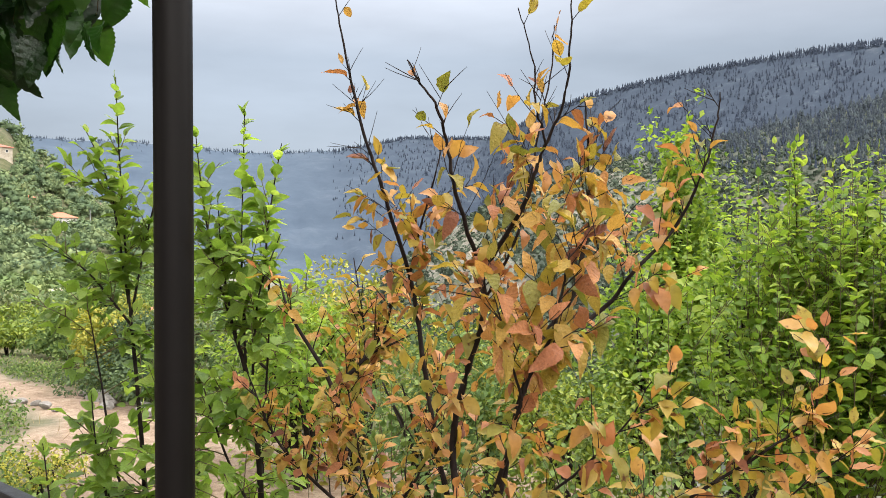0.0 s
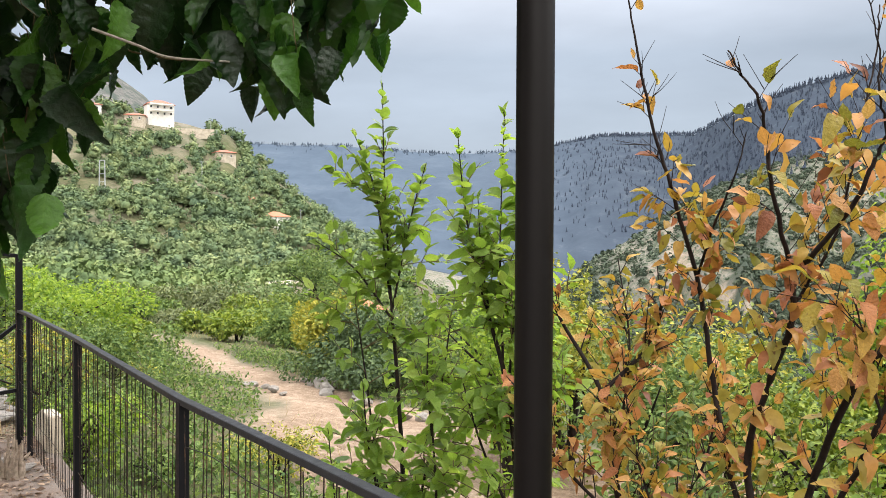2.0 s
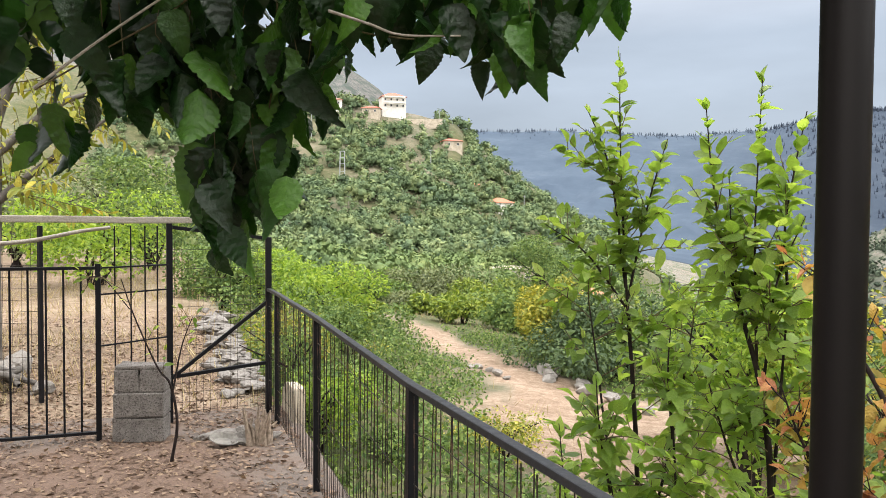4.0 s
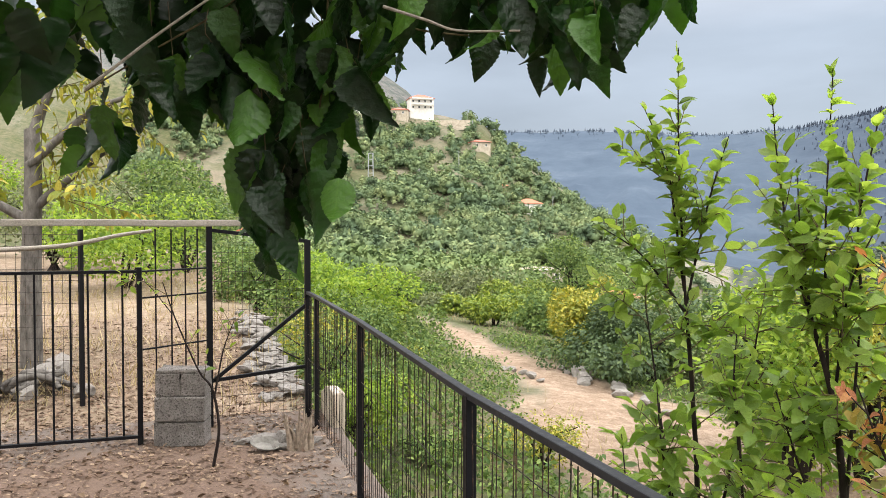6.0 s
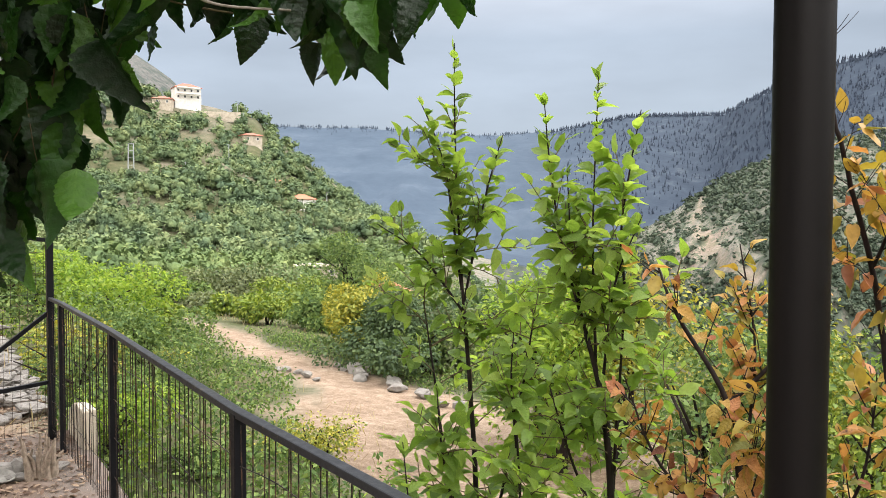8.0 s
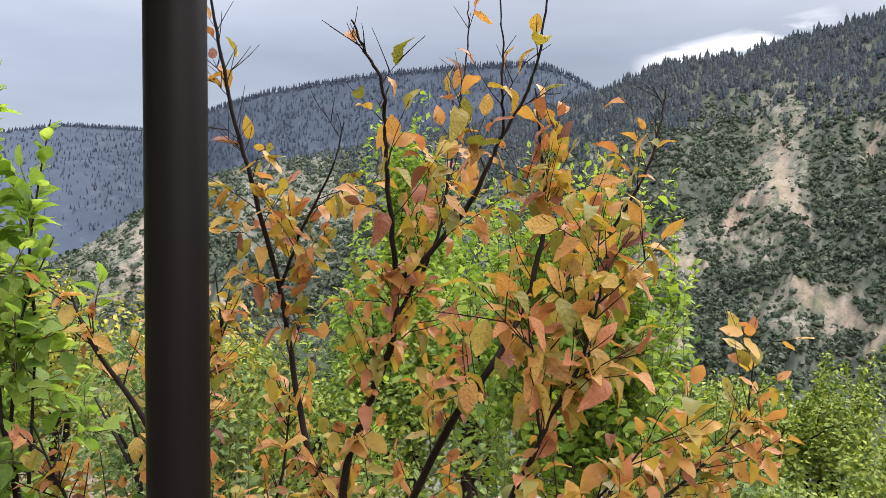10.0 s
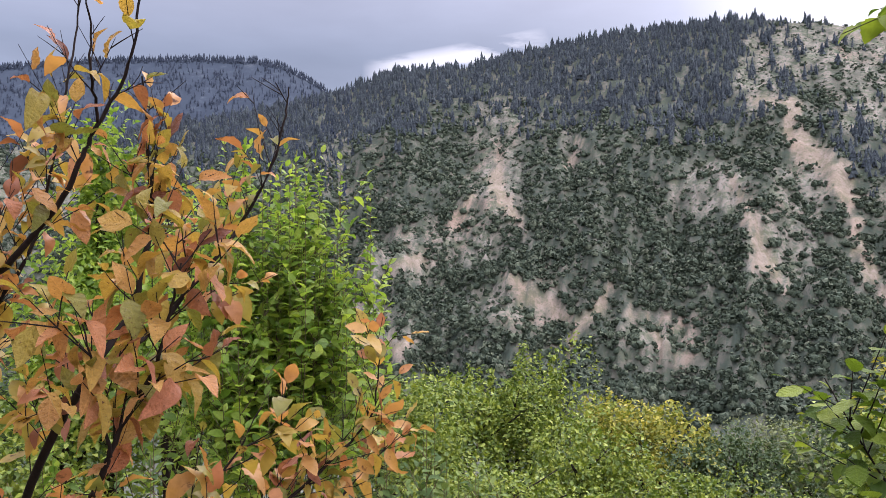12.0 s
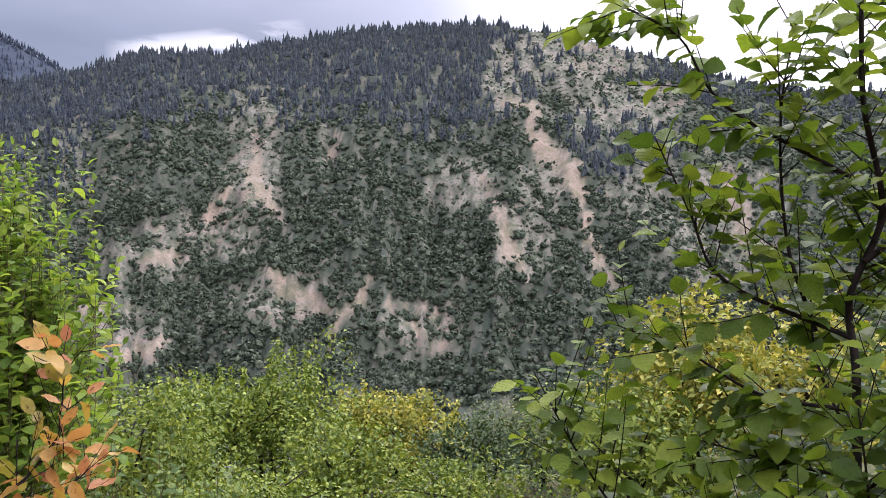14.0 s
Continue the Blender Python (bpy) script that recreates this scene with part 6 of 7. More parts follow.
g_one, g_two = float(land(-1.42, 3.62)), float(land(-0.80, 3.45))
build_plum("leafy green shrub with tall upright shoots outside the fence",
           [([(-1.36, 3.62, g_one - 0.1), (-1.38, 3.62, 0.3), (-1.41, 3.62, 0.85), (-1.442, 3.619, 1.22)], 0.014, 0.008), ([(-1.37, 3.62, 0.1), (-1.50, 3.58, 0.55), (-1.56, 3.57, 0.95), (-1.60, 3.55, 1.25)], 0.008, 0.003),
            ([(-1.37, 3.62, 0.0), (-1.25, 3.55, 0.5), (-1.16, 3.5, 0.95), (-1.12, 3.48, 1.2)], 0.008, 0.003)],
           [[(-1.442, 3.619, 1.22), (-1.464, 3.613, 1.576), (-1.474, 3.60, 1.828), (-1.468, 3.55, 2.10), (-1.455, 3.50, 2.32)], [(-1.45, 3.615, 1.30), (-1.509, 3.598, 1.752), (-1.56, 3.58, 1.95), (-1.625, 3.557, 2.11)],
            [(-1.44, 3.62, 1.25), (-1.377, 3.639, 1.60), (-1.33, 3.65, 1.80), (-1.285, 3.662, 1.96)], [(-1.44, 3.62, 1.20), (-1.62, 3.57, 1.45), (-1.79, 3.50, 1.58)]],
           46, 0.38, 51, (-1.4, 3.1, 1.4))
build_plum("bushy green shrub with upright shoots beside an orange tree",
           [([(-0.78, 3.45, g_two - 0.1), (-0.80, 3.44, 0.35), (-0.83, 3.45, 0.80), (-0.87, 3.45, 1.02), (-0.923, 3.44, 1.21)], 0.016, 0.009), ([(-0.80, 3.45, 0.55), (-0.78, 3.45, 0.95), (-0.76, 3.46, 1.35)], 0.008, 0.003), ([(-0.80, 3.45, 0.3), (-0.95, 3.42, 0.65), (-1.04, 3.40, 0.95)], 0.008, 0.003)],
           [[(-0.923, 3.44, 1.21), (-1.00, 3.42, 1.50), (-1.05, 3.42, 1.81), (-1.075, 3.41, 2.08)], [(-0.87, 3.45, 1.05), (-0.885, 3.45, 1.45), (-0.885, 3.46, 1.72), (-0.872, 3.46, 2.16)],
            [(-0.76, 3.46, 1.30), (-0.78, 3.46, 1.55), (-0.75, 3.46, 1.80), (-0.712, 3.47, 2.02)], [(-0.923, 3.44, 1.21), (-0.965, 3.43, 1.50), (-0.985, 3.43, 1.79)], [(-0.84, 3.45, 1.0), (-0.80, 3.40, 1.35), (-0.70, 3.38, 1.62)]],
           46, 0.35, 52, (-0.85, 3.0, 1.3))
build_plum("green leafy shoots filling the gap between two plum shrubs",
           [([(-1.10, 3.30, float(land(-1.1, 3.3)) - 0.1), (-1.10, 3.28, 0.0), (-1.12, 3.25, 0.45), (-1.14, 3.24, 0.80)], 0.010, 0.004), ([(-1.10, 3.30, -0.6), (-0.95, 3.22, 0.1), (-0.88, 3.2, 0.6)], 0.008, 0.003), ([(-1.10, 3.30, -0.6), (-1.28, 3.25, 0.0), (-1.38, 3.22, 0.55)], 0.008, 0.003)],
           [[(-1.14, 3.24, 0.75), (-1.16, 3.23, 1.0), (-1.15, 3.22, 1.2)], [(-1.38, 3.22, 0.5), (-1.42, 3.2, 0.75), (-1.44, 3.2, 0.98)]], 44, 0.44, 58, (-1.1, 2.8, 0.7))
build_shoot_bush("plum_shrub", "low leafy shoots growing up against the fence", "shrub", (-1.30, 2.98), 0.26, 0.2, -0.45, (0.3, 0.8), 7,
                 [[(-1.32, 2.9, -0.4), (-1.40, 2.86, 0.3), (-1.45, 2.83, 0.86)]], GREEN, 0.10, 0.05, (-1.3, 2.4, 0.7), 53, "broad green leaves", 120, 0.2, 3)
build_shoot_bush("plum_tree", "bright green young tree with dense upright shoots", "tree", (2.72, 5.5), 0.98, 0.8, -0.7, (1.5, 2.4), 110,
                 [[(2.5, 5.4, 0.2), (2.45, 5.4, 1.3), (2.42, 5.42, 2.25)], [(2.7, 5.4, 0.2), (2.8, 5.3, 1.2), (2.85, 5.25, 2.05)]],
                 FRESH, 0.105, 0.046, (2.2, 4.8, 1.2), 54, "bright green leaves", 280, 0.42, 9)
build_shoot_bush("plum_shrub", "green leafy shrub filling the slope below the orange tree", "shrub", (1.1, 4.2), 0.8, 0.6, -1.0, (0.0, 0.75), 40,
                 [], BUSH, 0.085, 0.055, (0.9, 3.4, 0.4), 55, "green leaves", 150, 0.35, 6)
build_shoot_bush("plum_shrub", "green leafy shrub on the slope below the terrace", "shrub", (3.3, 4.6), 0.9, 0.7, -1.2, (-0.5, 0.45), 40,
                 [], BUSH, 0.085, 0.055, (2.6, 3.8, 0.0), 56, "green leaves", 150, 0.35, 6)
build_shoot_bush("plum_shrub", "green leafy shrub between the saplings", "shrub", (-0.1, 4.3), 0.7, 0.5, -1.0, (0.1, 1.0), 34,
                 [], BUSH, 0.085, 0.055, (-0.2, 3.6, 0.4), 57, "green leaves", 150, 0.35, 6)


def build_elm():
    r = np.random.default_rng(61)
    ob = thing("elm_sapling", "dark-stemmed elm sapling with toothed yellow-green leaves", "tree")
    g = float(land(1.88, 0.43))
    ctrl = [([(1.86, 0.40, g - 0.1), (1.86, 0.42, 0.2), (1.873, 0.427, 1.003), (1.94, 0.434, 1.292), (1.96, 0.45, 1.464), (1.985, 0.385, 1.667), (1.95, 0.425, 1.918), (1.90, 0.431, 2.145), (1.88, 0.45, 2.5)], 0.016, 0.005),
            ([(1.95, 0.448, 1.37), (1.927, 0.73, 1.498), (1.912, 0.813, 1.671), (1.878, 0.892, 1.86)], 0.008, 0.002),
            ([(1.946, 0.521, 1.38), (1.953, 0.588, 1.599), (1.933, 0.602, 1.903), (1.893, 0.562, 2.135)], 0.007, 0.002),
            ([(1.93, 0.45, 1.2), (1.906, 0.643, 1.223), (1.89, 0.805, 1.31), (1.841, 1.013, 1.39)], 0.007, 0.002),
            ([(1.96, 0.45, 1.75), (1.907, 0.73, 1.937), (1.851, 0.829, 2.106), (1.787, 0.968, 2.194)], 0.007, 0.002),
            ([(1.80, 0.6, 0.4), (1.755, 0.9, 0.85), (1.755, 1.05, 1.05), (1.754, 1.176, 1.255)], 0.006, 0.002),
            ([(1.96, 0.42, 1.55), (2.05, 0.2, 1.75), (2.08, 0.05, 2.0)], 0.010, 0.003),
            ([(1.9, 0.43, 1.05), (1.95, 0.62, 1.05), (1.95, 0.8, 1.08)], 0.007, 0.002),
            ([(1.9, 0.43, 0.9), (1.85, 0.6, 0.85), (1.8, 0.78, 0.9)], 0.007, 0.002),
            ([(1.97, 0.40, 1.6), (2.02, 0.3, 1.9), (2.02, 0.28, 2.2)], 0.009, 0.003),
            ([(1.88, 0.43, 0.7), (1.98, 0.3, 0.95), (2.0, 0.2, 1.2)], 0.008, 0.002),
            ([(1.87, 0.42, 0.5), (1.78, 0.5, 0.8), (1.74, 0.55, 1.05)], 0.007, 0.002),
            ([(1.9, 0.42, 1.0), (1.85, 0.3, 1.2), (1.84, 0.22, 1.4)], 0.007, 0.002),
            ([(1.88, 0.43, 0.8), (1.80, 0.40, 1.0), (1.72, 0.42, 1.25)], 0.006, 0.002),
            ([(1.88, 0.42, 1.1), (1.98, 0.52, 1.3), (2.1, 0.55, 1.5)], 0.006, 0.002),
            ([(1.87, 0.42, 0.6), (1.95, 0.55, 0.8), (2.0, 0.62, 1.05)], 0.006, 0.002)]
    limbs, twigs, leafing = [], [], []
    for i, (pts, r0, r1) in enumerate(ctrl):
        line = smooth_line(pts, 6)
        limbs.append((line, r0 * 0.8, r1 * 0.8))
        tw = twigs_on(line, r, 46 if i == 0 else 18, 0.28, 0.8, 0.15, 0.42 if i == 0 else 0.15, 1.0)
        twigs += tw
        for t in tw:
            leafing.append(leaves_on(t, r, 0.032, 0.35, 0.75, 0.1, 0.3))
        if i:
            leafing.append(leaves_on(line, r, 0.036, 0.35, 0.7, 0.25, 0.3))
    shapes = [leaf_shape(0.40, 12, fold=f, curl=c, tooth=0.085, wave=0.012, seed=i) for i, (f, c) in enumerate(((0.2, 0.3), (0.35, 0.45), (0.1, 0.15)))]
    finish_plant(ob, limbs, twigs, leafing, shapes, ELM, (1.6, 0.9, 1.5), r, M_BARK, M_BARK, 0.070, "toothed yellow-green leaves", 300, 0.002)


build_elm()

# Lower edge of the hanging mulberry foliage: azimuth and elevation from where one stands.
MUL_AZ = (-64, -59.4, -58.1, -55.4, -53.5, -51.0, -49.2, -47.7, -44.3, -42.7, -40.7, -39.5, -37.5, -36.7, -34.3, -31.6, -29.4, -26.9, -24.8, -22.4, -18.9, -16.5, -15.4)
MUL_EL = (5.0, 6.7, 2.9, 1.1, 1.1, 0.8, 2.0, -4.3, -4.3, -0.7, -1.1, 5.8, 10.6, 9.4, 10.8, 8.7, 11.1, 8.9, 8.5, 10.3, 12.5, 12.8, 15.0)


def build_mulberry():
    r = np.random.default_rng(71)
    ob = thing("mulberry_tree", "mulberry tree with large dark glossy leaves overhanging the terrace", "tree")
    eye = np.array([-0.42, 0.18, 1.59])
    n = 500
    az = np.concatenate([-15.5 - 48.5 * r.uniform(0, 1, n) ** 0.92, r.uniform(-50, -39, 60), r.uniform(-60, -36, 160), r.uniform(-31, -16.5, 45), r.uniform(-74, -20, 520)])
    size = r.uniform(0.13, 0.25, len(az))
    low = np.interp(az, MUL_AZ, MUL_EL)
    dist = np.concatenate([r.uniform(2.75, 3.6, len(az) - 520), r.uniform(3.1, 3.9, 520)]) * np.interp(az, (-64, -40, -25, -15), (1.0, 1.03, 0.9, 0.86))
    rise = np.concatenate([r.uniform(0, 1, n) ** 1.25 * 20, r.uniform(0, 10, 60), 5 + r.uniform(0, 1, 160) * 17, r.uniform(-1, 7, 45), 9 + r.uniform(0, 1, 520) * 14])
    el = low + np.degrees(size * 0.92 / dist) + rise
    # Leaves hang in bunches with daylight between them on the gate side.
    keep = (r.uniform(0, 1, len(az)) < np.clip(0.42 + 1.3 * fbm(az, el, 7.0, 3, 41), 0.06, 1)) | (az > -48.5) | (el > 10.5)
    keep &= ~((az < -47.2) & (az > -51.2) & (el < 10.0))
    az, el, dist, size = az[keep], el[keep], dist[keep], size[keep]
    p = eye + np.column_stack([sind(az) * cosd(el), cosd(az) * cosd(el), sind(el)]) * (dist / cosd(el))[:, None]
    fwd = unit(np.column_stack([r.normal(0, 0.33, len(az)), r.normal(0, 0.33, len(az)), -np.ones(len(az))]))
    view = unit(p - eye)
    up = unit(-view + r.normal(0, 1.1, (len(az), 3)) + [0, 0, 0.25])
    shapes = [leaf_shape(0.31, 22, tooth=0.045, fold=f, curl=c, wave=0.028, seed=i, broad=0.62) for i, (f, c) in enumerate(((0.35, 0.35), (0.7, 0.7), (0.2, 0.2), (1.05, 0.6), (0.5, -0.25), (0.85, 0.3), (0.4, 0.9)))]
    # Unseen crown overhead, added to shade the hanging leaves and the terrace.
    m = 6000
    x, y = r.uniform(-5.4, -1.25, m), r.uniform(-2.6, 2.7, m)
    d = np.hypot(x - eye[0], y - eye[1])
    z = np.maximum(2.35 + 0.25 * r.uniform(0, 1, m), 1.6 + d * 0.44 + 0.25) + r.uniform(0, 1, m) ** 1.3 * 1.5
    ok = ((np.degrees(np.arctan2(x - eye[0], y - eye[1])) < -19) | (y < eye[1])) & ((x - POLE[0]) * OUT[0] + (y - POLE[1]) * OUT[1] < -0.35)
    q = np.column_stack([x, y, z])[ok]
    f2 = unit(np.column_stack([r.normal(0, 0.5, len(q)), r.normal(0, 0.5, len(q)), -np.ones(len(q))]))
    u2 = unit(r.normal(0, 1, (len(q), 3)) + [0, 0, 0.6])
    hang_leaves(ob, shapes, MULB, p, frames_for(fwd, up), size, "large dark green mulberry leaves", eye + [-1.6, 2.1, 0.15], 300)
    v, f = strew(leaf_shape(0.36, 4, fold=0.3, curl=0.4), q, frames_for(f2, u2), r.uniform(0.14, 0.2, len(q)))
    put_under("upper_foliage", mesh_np("upper_foliage", v, f, MULB[1], True), ob, "unseen mulberry foliage overhead, added to shade the hanging leaves", "stuff")
    # Trunk behind the view, limbs out over the terrace, thin twigs to the hanging leaves.
    limbs = [[(-3.1, -1.5, 0.0), (-3.05, -1.45, 1.2), (-3.0, -1.3, 2.3), (-2.7, -0.6, 3.0)],
             [(-2.95, -1.2, 2.4), (-3.0, 0.2, 2.9), (-2.8, 1.4, 3.0), (-2.3, 2.5, 2.85)],
             [(-2.9, -1.0, 2.6), (-2.0, 0.6, 3.1), (-1.6, 1.8, 3.0), (-1.3, 2.5, 2.75)],
             [(-3.0, -1.0, 2.5), (-4.0, 0.4, 2.9), (-4.2, 1.6, 2.9)]]
    for i, pts in enumerate(limbs):
        v, f = tube(smooth_line(pts, 7), 0.11 if i == 0 else 0.045, 0.05 if i == 0 else 0.012, 10)
        put_under("trunk" if i == 0 else "limb", mesh_np("limb", v, f, M_BARKG, True), ob)
    tw = [smooth_line([(-2.45, 2.25, 2.62), (-2.58, 2.124, 2.358), (-2.776, 1.952, 2.179), (-2.927, 1.781, 2.021)], 5),
          smooth_line([(-2.3, 2.45, 2.55), (-2.182, 2.504, 2.316), (-2.011, 2.638, 2.268), (-1.849, 2.735, 2.27)], 5),
          smooth_line([(-2.35, 2.35, 2.7), (-2.42, 2.40, 2.2), (-2.45, 2.38, 1.9)], 5)]
    for pts in ([(-2.716, 1.643, 1.99), (-2.651, 1.712, 2.07), (-2.554, 1.799, 2.176), (-2.379, 1.931, 2.335)],
                [(-2.041, 2.237, 2.28), (-1.933, 2.32, 2.241), (-1.847, 2.381, 2.209), (-1.672, 2.472, 2.205)]):
        v, f = tube(smooth_line(pts, 6), 0.0055, 0.0035, 7)
        put_under("limb", mesh_np("limb", v, f, M_TIMBER, True), ob, "thin pale bare branch")
    for i in r.choice(len(p), 260, replace=False):
        top = p[i] + np.array([r.normal(0, 0.05), r.normal(0, 0.05), r.uniform(0.15, 0.35)])
        tw.append(smooth_line([top, p[i] + [r.normal(0, 0.02), r.normal(0, 0.02), 0.06], p[i]], 3))
    v, f = join_arrays([tube(t, 0.0045 if i < 3 else 0.0022, 0.003 if i < 3 else 0.0015, 5) for i, t in enumerate(tw)])
    put_under("twig_work", mesh_np("twig_work", v, f, M_TWIG, True), ob, kind="stuff")


build_mulberry()


def build_yard_plants():
    r = np.random.default_rng(81)
    # Sapling growing in front of the gate.
    ob = thing("small_sapling", "thin crooked sapling with a few small green leaves by the gate", "sapling")
    ctrl = [([(-4.49, 3.70, 0), (-4.47, 3.73, 0.25), (-4.52, 3.72, 0.5), (-4.60, 3.68, 0.62), (-4.72, 3.60, 0.95), (-4.80, 3.56, 1.2)], 0.011, 0.003),
            ([(-4.50, 3.72, 0.45), (-4.46, 3.76, 0.75), (-4.40, 3.8, 0.95)], 0.007, 0.002),
            ([(-4.74, 3.58, 1.0), (-4.9, 3.5, 1.2), (-5.0, 3.42, 1.2)], 0.004, 0.0015)]
    limbs, twigs, leafing = [], [], []
    for i, (pts, a, b) in enumerate(ctrl):
        line = smooth_line(pts, 6)
        limbs.append((line, a, b))
        tw = twigs_on(line, r, 7, 0.2, 0.8, 0.1, 0.5, 1.0)
        twigs += tw
        for t in tw:
            leafing.append(leaves_on(t, r, 0.045, 0.5, 0.3, 0.2, 0.4))
    sh = [leaf_shape(0.26, 5, fold=0.3, curl=0.4, seed=4)]
    finish_plant(ob, limbs, twigs, leafing, sh, FRESH, (-4.4, 3.5, 1), r, M_BARK, M_TWIG, 0.06, "small green leaves")

    # Large tree behind the gate, yellowing.
    ob = thing("yellowing_tree", "large grey-trunked tree with yellow-green leaves behind the gate", "tree")
    bx, by = 10.2 * float(sind(-60.4)), 10.2 * float(cosd(-60.4))
    b = np.array([bx, by, float(land(bx, by))])
    ctrl = [([b + [0, 0, -0.1], b + [0.02, 0, 1.0], b + [0.0, 0.05, 2.0], b + [-0.1, 0.1, 2.6]], 0.12, 0.08), ([b + [0, 0, 1.7], b + [0.35, 0.3, 2.1], b + [0.9, 0.8, 2.7]], 0.06, 0.015), ([b + [0, 0, 1.6], b + [-0.5, -0.4, 2.0], b + [-0.9, -0.8, 2.6]], 0.06, 0.015),
            ([b + [0, 0, 2.2], b + [0.5, 0.6, 2.9], b + [1.3, 1.5, 3.2]], 0.05, 0.012), ([b + [-0.1, 0.1, 2.5], b + [0, 0.3, 3.2], b + [0.2, 0.6, 4.0]], 0.07, 0.02)]
    limbs, twigs, leafing = [], [], []
    for i, (pts, a, c) in enumerate(ctrl):
        line = smooth_line(pts, 6)
        limbs.append((line, a, c))
        if i:
            tw = twigs_on(line, r, 26, 0.95, 0.9, 0.0, 0.25, 1.0)
            twigs += tw
            for t in tw:
                leafing.append(leaves_on(t, r, 0.05, 0.9, 0.3, 0.1, 0.4))
    sh = [leaf_shape(0.17, 4, fold=0.3, curl=0.4, seed=5), leaf_shape(0.2, 4, fold=0.2, curl=0.6, seed=6)]
    finish_plant(ob, limbs, twigs, leafing, sh, YELLOW, (-7, 4.5, 2), r, M_BARKG, M_TWIG, 0.16, "drooping yellow-green leaflets", 200, 0.006)

    # Bushes behind the gate and along the path.
    for i, (lab, mats, x, y, h, w, n, s) in enumerate((
            ("green weedy bush behind the fence corner", BUSH, -6.6, 7.4, 1.3, 0.8, 2600, 0.075), ("light green weeds beside the stone wall", FRESH, -5.6, 6.6, 0.9, 0.6, 2000, 0.06),
            ("yellow-green weeds beside the path", YELLOW, -7.6, 8.4, 1.2, 0.8, 2000, 0.08), ("green bush beyond the dry yard", BUSH, -11.5, 11.0, 1.5, 1.3, 2400, 0.11),
            ("green bush beyond the dry yard", FRESH, -14.5, 10.5, 1.8, 1.7, 2400, 0.13), ("green bush beyond the dry yard", BUSH, -16.5, 13.5, 2.2, 1.9, 2400, 0.14),
            ("green bush beyond the dry yard", GREYB, -19.0, 11.5, 2.2, 2.0, 2400, 0.14), ("light green bush beyond the dry yard", FRESH, -12.5, 15.0, 2.0, 1.6, 2200, 0.13),
            ("green bush behind the path", BUSH, -9.5, 12.0, 1.3, 1.1, 2200, 0.10), ("green bush beyond the dry yard", BUSH, -22, 17, 3.0, 2.6, 2400, 0.18), ("green bush beyond the dry yard", FRESH, -25, 13, 3.0, 2.6, 2400, 0.18),
            ("light green tree beyond the yard", FRESH, -19, 20, 1.8, 2.0, 2600, 0.17), ("green tree beyond the yard", BUSH, -24, 24, 2.0, 2.6, 2600, 0.18))):
        build_bush("bush", lab, x, y, h, w, mats, n, s, 200 + i, 0.2)

    for i in range(26):
        a, q = r.uniform(3.5, 15.0), r.uniform(1.2, 6.5)
        p = along(a, q)
        if to_line(np.array(p.x), np.array(p.y), ROAD) < 3.3:
            continue
        mats, lab = ((BUSH, "green weeds on the bank below the fence"), (YELLOW, "yellowing weeds on the bank below the fence"), (GREYB, "grey-green weeds on the bank below the fence"))[i % 3]
        h = r.uniform(0.35, 0.75)
        build_bush("weed_clump", lab, p.x, p.y, h, h * r.uniform(0.9, 1.4), mats, 900, 0.06, 300 + i, 0.3, 9, "weeds")
    for i in range(30):
        p = along(r.uniform(10.0, 16.0), r.uniform(3.5, 8.6))
        if to_line(np.array(p.x), np.array(p.y), ROAD) < 3.2:
            continue
        mats, lab = ((DARKB, "dark green weeds on the bank beside the path"), (BUSH, "green bushy weeds on the bank beside the path"), (GREYB, "grey-green weeds on the bank beside the path"))[i % 3]
        h = r.uniform(0.5, 0.95)
        build_bush("weed_clump", lab, p.x, p.y, h, h * r.uniform(1.0, 1.5), mats, 1000, 0.075, 400 + i, 0.3, 9, "weeds")
    # Weeds on the bank outside the fence.
    n = 26000
    a, s = r.uniform(-6.0, 9.0, n), 0.12 + r.uniform(0, 1, n) ** 1.5 * 6.5
    xy = POLE + a[:, None] * ALONG + s[:, None] * OUT
    road = to_line(xy[:, 0], xy[:, 1], ROAD)
    dens = np.clip(0.55 + 0.6 * fbm(xy[:, 0], xy[:, 1], 1.6, 4, 31), 0.08, 1)
    ok = (road > 3.2) & (r.uniform(0, 1, n) < dens)
    xy, s = xy[ok], s[ok]
    n = 60000
    q = np.column_stack([r.uniform(-17, -3, n), r.uniform(7.5, 21, n)])
    d, far_off = to_line(q[:, 0], q[:, 1], ROAD), np.hypot(q[:, 0], q[:, 1])
    edge = np.interp(far_off, (8, 12, 14.5, 17, 22, 28), (3.6, 2.9, 1.7, 1.0, 0.75, 0.5))
    out = (q - POLE) @ OUT
    q = q[(d > edge + 0.5 * fbm(q[:, 0], q[:, 1], 1.5, 3, 35)) & (d < edge + 3.2) & (out > 1.5) & (r.uniform(0, 1, n) < 0.75 + 0.5 * fbm(q[:, 0], q[:, 1], 1.3, 4, 36))]
    xy = np.concatenate([xy, q])
    hh = np.clip(0.25 + 0.35 * fbm(xy[:, 0], xy[:, 1], 1.1, 4, 32), 0.05, 0.7)
    p = np.column_stack([xy, land(xy[:, 0], xy[:, 1]) + r.uniform(0, 1, len(xy)) * hh])
    k = len(p)
    rot = frames_for(unit(r.normal(size=(k, 3)) + [0, 0, 0.4]), unit(r.normal(size=(k, 3)) * 0.6 + [0, 0, 1]))
    v, f = strew(SMALL, p, rot, r.uniform(0.05, 0.11, k))
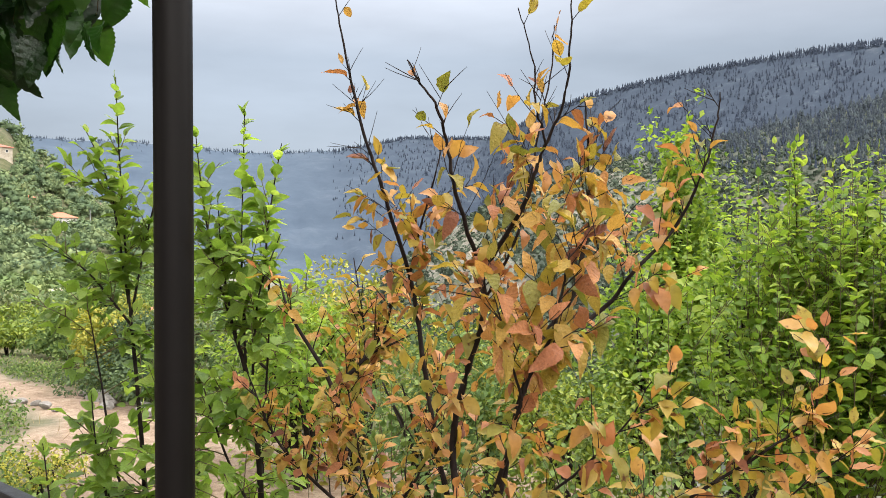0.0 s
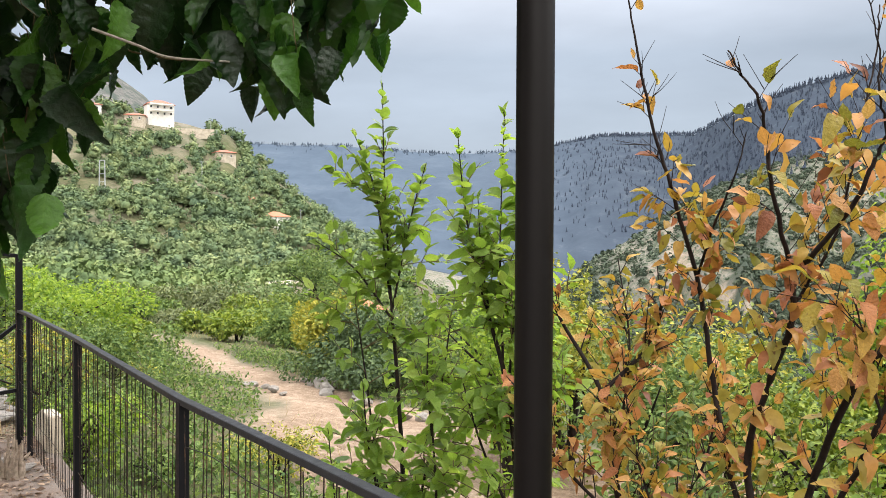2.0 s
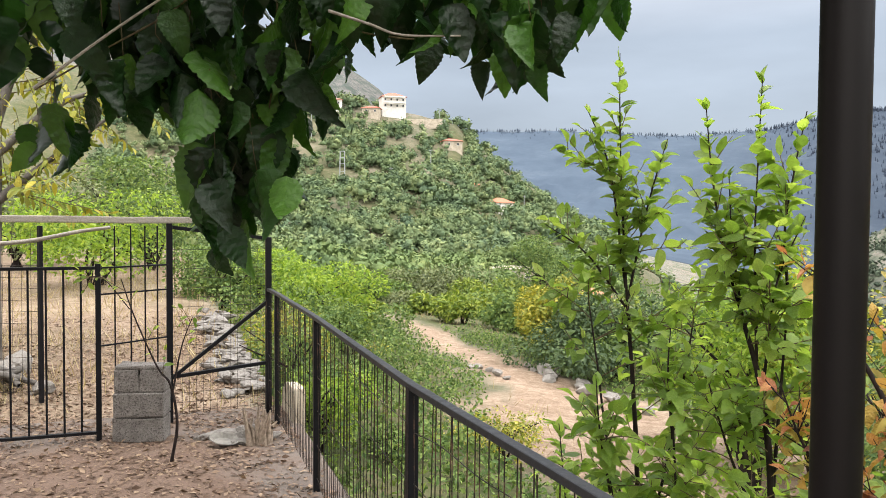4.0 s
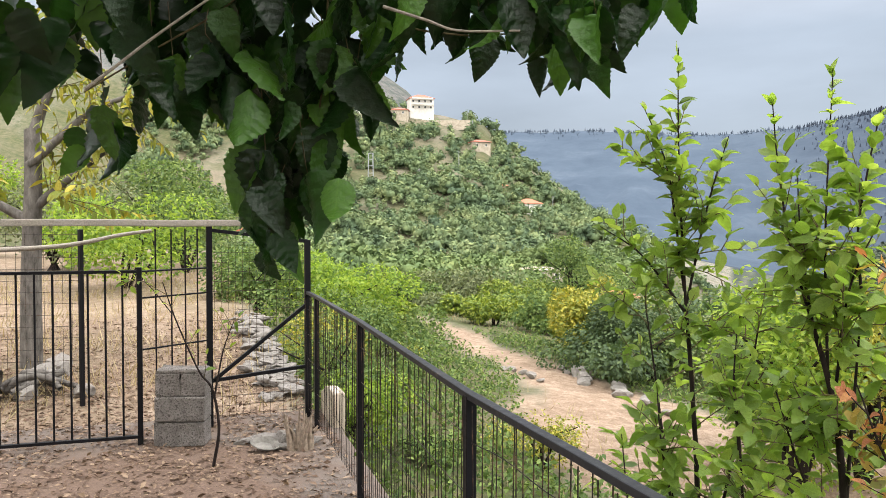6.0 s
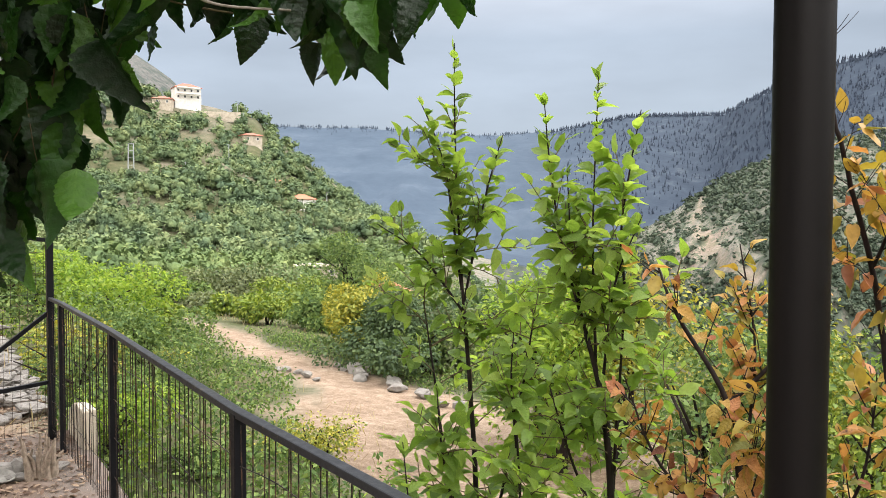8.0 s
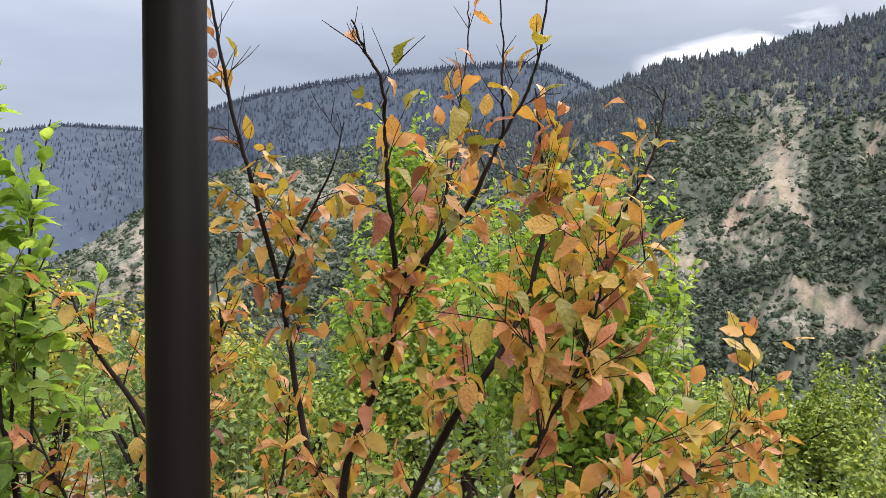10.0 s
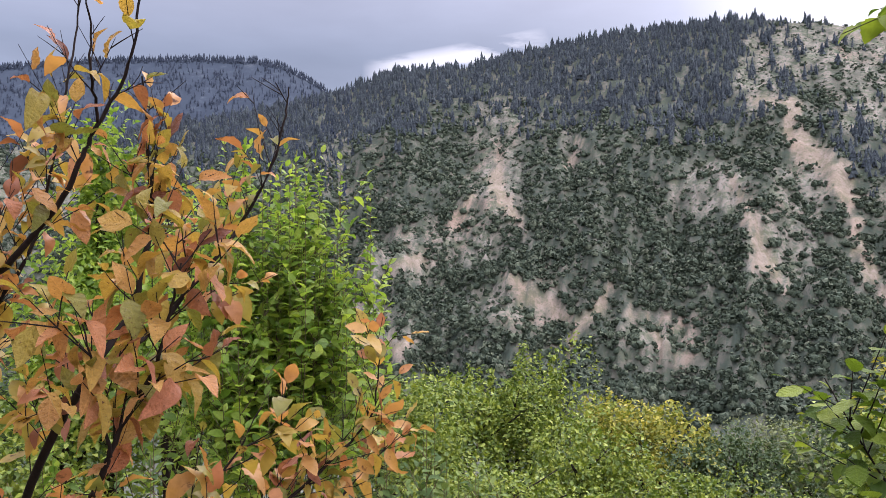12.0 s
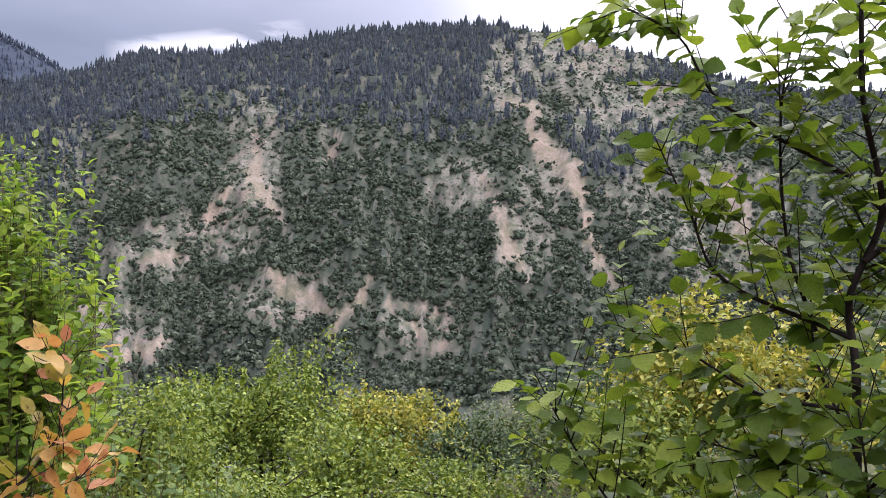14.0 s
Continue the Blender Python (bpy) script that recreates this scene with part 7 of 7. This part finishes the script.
    tagged(new("bank_weeds", mesh_np("bank_weeds", v, f, BUSH[1])), "leafy green weeds on the bank outside the fence", "weeds", kind="stuff")

    # Dry grass in the yard behind the gate and in tufts by the road.
    n = 16000
    a, s = r.uniform(6.2, 19, n), r.uniform(-9, 0.2, n)
    xy = POLE + a[:, None] * ALONG + s[:, None] * OUT
    n2 = 16000
    q = np.column_stack([r.uniform(-22, 1, n2), r.uniform(7, 32, n2)])
    d = to_line(q[:, 0], q[:, 1], ROAD)
    q = q[(d > 1.0) & (d < 7.0) & ((q[:, 0] - POLE[0]) * OUT[0] + (q[:, 1] - POLE[1]) * OUT[1] > 1)]
    xy = np.concatenate([xy, q])
    xy = xy[r.uniform(0, 1, len(xy)) < np.clip(0.35 + 0.9 * fbm(xy[:, 0], xy[:, 1], 2.2, 4, 33), 0.05, 1)]
    k = len(xy)
    p = np.column_stack([xy, land(xy[:, 0], xy[:, 1]) - 0.01])
    rot = frames_for(unit(r.normal(size=(k, 3)) * [0.45, 0.45, 0.2] + [0, 0, 1]), unit(r.normal(size=(k, 3)) + 1e-3))
    blade = (np.array([(-0.022, 0, 0), (0.022, 0, 0), (0.012, 0.6, 0.03), (0, 1, 0.1), (-0.012, 0.6, 0.03)]), np.array([[0, 1, 2, 3, 4]]))
    v, f = strew(blade, p, rot, r.uniform(0.08, 0.26, k))
    tagged(new("dry_grass", mesh_np("dry_grass", v, f, STRAW[1])), "straw-coloured dry grass in the yard and by the road", "grass", kind="stuff")

    # Dry leaves lying on the terrace.
    n = 125000
    a, s = r.uniform(2.0, 13, n), r.uniform(-4.5, 0.05, n)
    xy = POLE + a[:, None] * ALONG + s[:, None] * OUT
    keep = r.uniform(0, 1, n) < np.clip(0.45 + (a - 3.5) * 0.18 + 0.6 * fbm(xy[:, 0], xy[:, 1], 0.7, 5, 34), 0.05, 1) * np.clip((13 - a) / 5, 0, 1)
    xy = xy[keep]
    k = len(xy)
    top = np.where((xy - POLE) @ ALONG > 5.94, land(xy[:, 0], xy[:, 1]), 0.0)
    p = np.column_stack([xy, top + 0.006])
    rot = frames_for(unit(r.normal(size=(k, 3)) * [1, 1, 0.12]), unit(r.normal(size=(k, 3)) * 0.35 + [0, 0, 1]))
    v, f = strew((np.array([(0, 0, 0), (0.24, 0.45, 0.1), (0, 1, 0.05), (-0.24, 0.5, 0.12)]), np.array([[0, 1, 2, 3]])), p, rot, 0.012 + 0.05 * r.uniform(0, 1, k) ** 3.0)
    tagged(new("leaf_litter", mesh_np("leaf_litter", v, f, LITTER[1])), "brown dry leaves and twigs littering the ground", "leaf litter", kind="stuff")


build_yard_plants()


def build_yard_clutter():
    ob = thing("wire_fence", "rusty wire fence with thin iron posts behind the gate", "fence")
    a, b = Vector((-6.85, 4.32, 0)), Vector((-8.6, 2.6, 0))
    for t in (0.0, 0.5, 1.0):
        p = a + (b - a) * t
        bm = bmesh.new()
        box_into(bm, (0.035, 0.035, 1.55), Matrix.Translation((p.x, p.y, 0.75)), 0.003)
        part("post", bm, M_IRON, ob)
    pieces = []
    for t in np.linspace(0, 1, 34):
        p = a + (b - a) * t
        pieces.append(tube([(p.x, p.y, 0.05), (p.x, p.y, 1.5)], 0.0018, 0.0018, 4))
    for z in np.arange(0.08, 1.52, 0.1):
        pieces.append(tube([(a.x, a.y, z), (b.x, b.y, z)], 0.0018, 0.0018, 4))
    v, f = join_arrays(pieces)
    put_under("wire_net", mesh_np("wire_net", v, f, M_WIRE), ob, "rusty wire net")
    log = thing("fallen_log", "dark fallen log lying behind the gate", "log")
    v, f = tube(smooth_line([(-7.6, 4.0, 0.16), (-7.9, 3.7, 0.22), (-8.3, 3.4, 0.20)], 6), 0.11, 0.08, 9)
    put_under("wood", mesh_np("wood", v, f, M_BARKG, True), log)
    rag = thing("debris_heap", "heap of dark brown debris behind the gate", "debris", pose(-7.55, 4.35, 0.02))
    r = np.random.default_rng(5)
    for i in range(7):
        v, f = tube(smooth_line([(r.normal(0, 0.2), r.normal(0, 0.2), 0.03), (r.normal(0, 0.1), r.normal(0, 0.1), 0.16), (r.normal(0, 0.25), r.normal(0, 0.25), 0.05)], 5), 0.05, 0.025, 6)
        put_under("chunk", mesh_np("chunk", v, f, M_BARKG), rag)


build_yard_clutter()


def build_stub_wall():
    """Low whitewashed masonry stub that closes the bank just outside the fence corner."""
    p = along(5.62, 0.12)
    yaw = math.degrees(math.atan2(ALONG[1], ALONG[0]))
    ob = thing("stub_wall", "low flaking whitewashed stub wall just outside the iron fence", "wall", Matrix.Translation((p.x, p.y, 0)) @ pose(0, 0, 0, 0, 0, yaw))
    bm = bmesh.new()
    box_into(bm, (0.66, 0.09, 1.05), Matrix.Translation((0, 0, -0.25)), 0.015)
    bmesh.ops.subdivide_edges(bm, edges=list(bm.edges), cuts=4, use_grid_fill=True)
    for v in bm.verts:
        v.co += Vector((noise.noise(v.co * 9), noise.noise(v.co * 9 + Vector((4, 0, 0))), noise.noise(v.co * 7 + Vector((0, 6, 0))))) * 0.018
        if v.co.z > 0.1:
            v.co.z -= 0.12 * max(0.0, v.co.x / 0.31)
    part("masonry", bm, M_CREAM, ob, "flaking whitewashed masonry")


build_stub_wall()
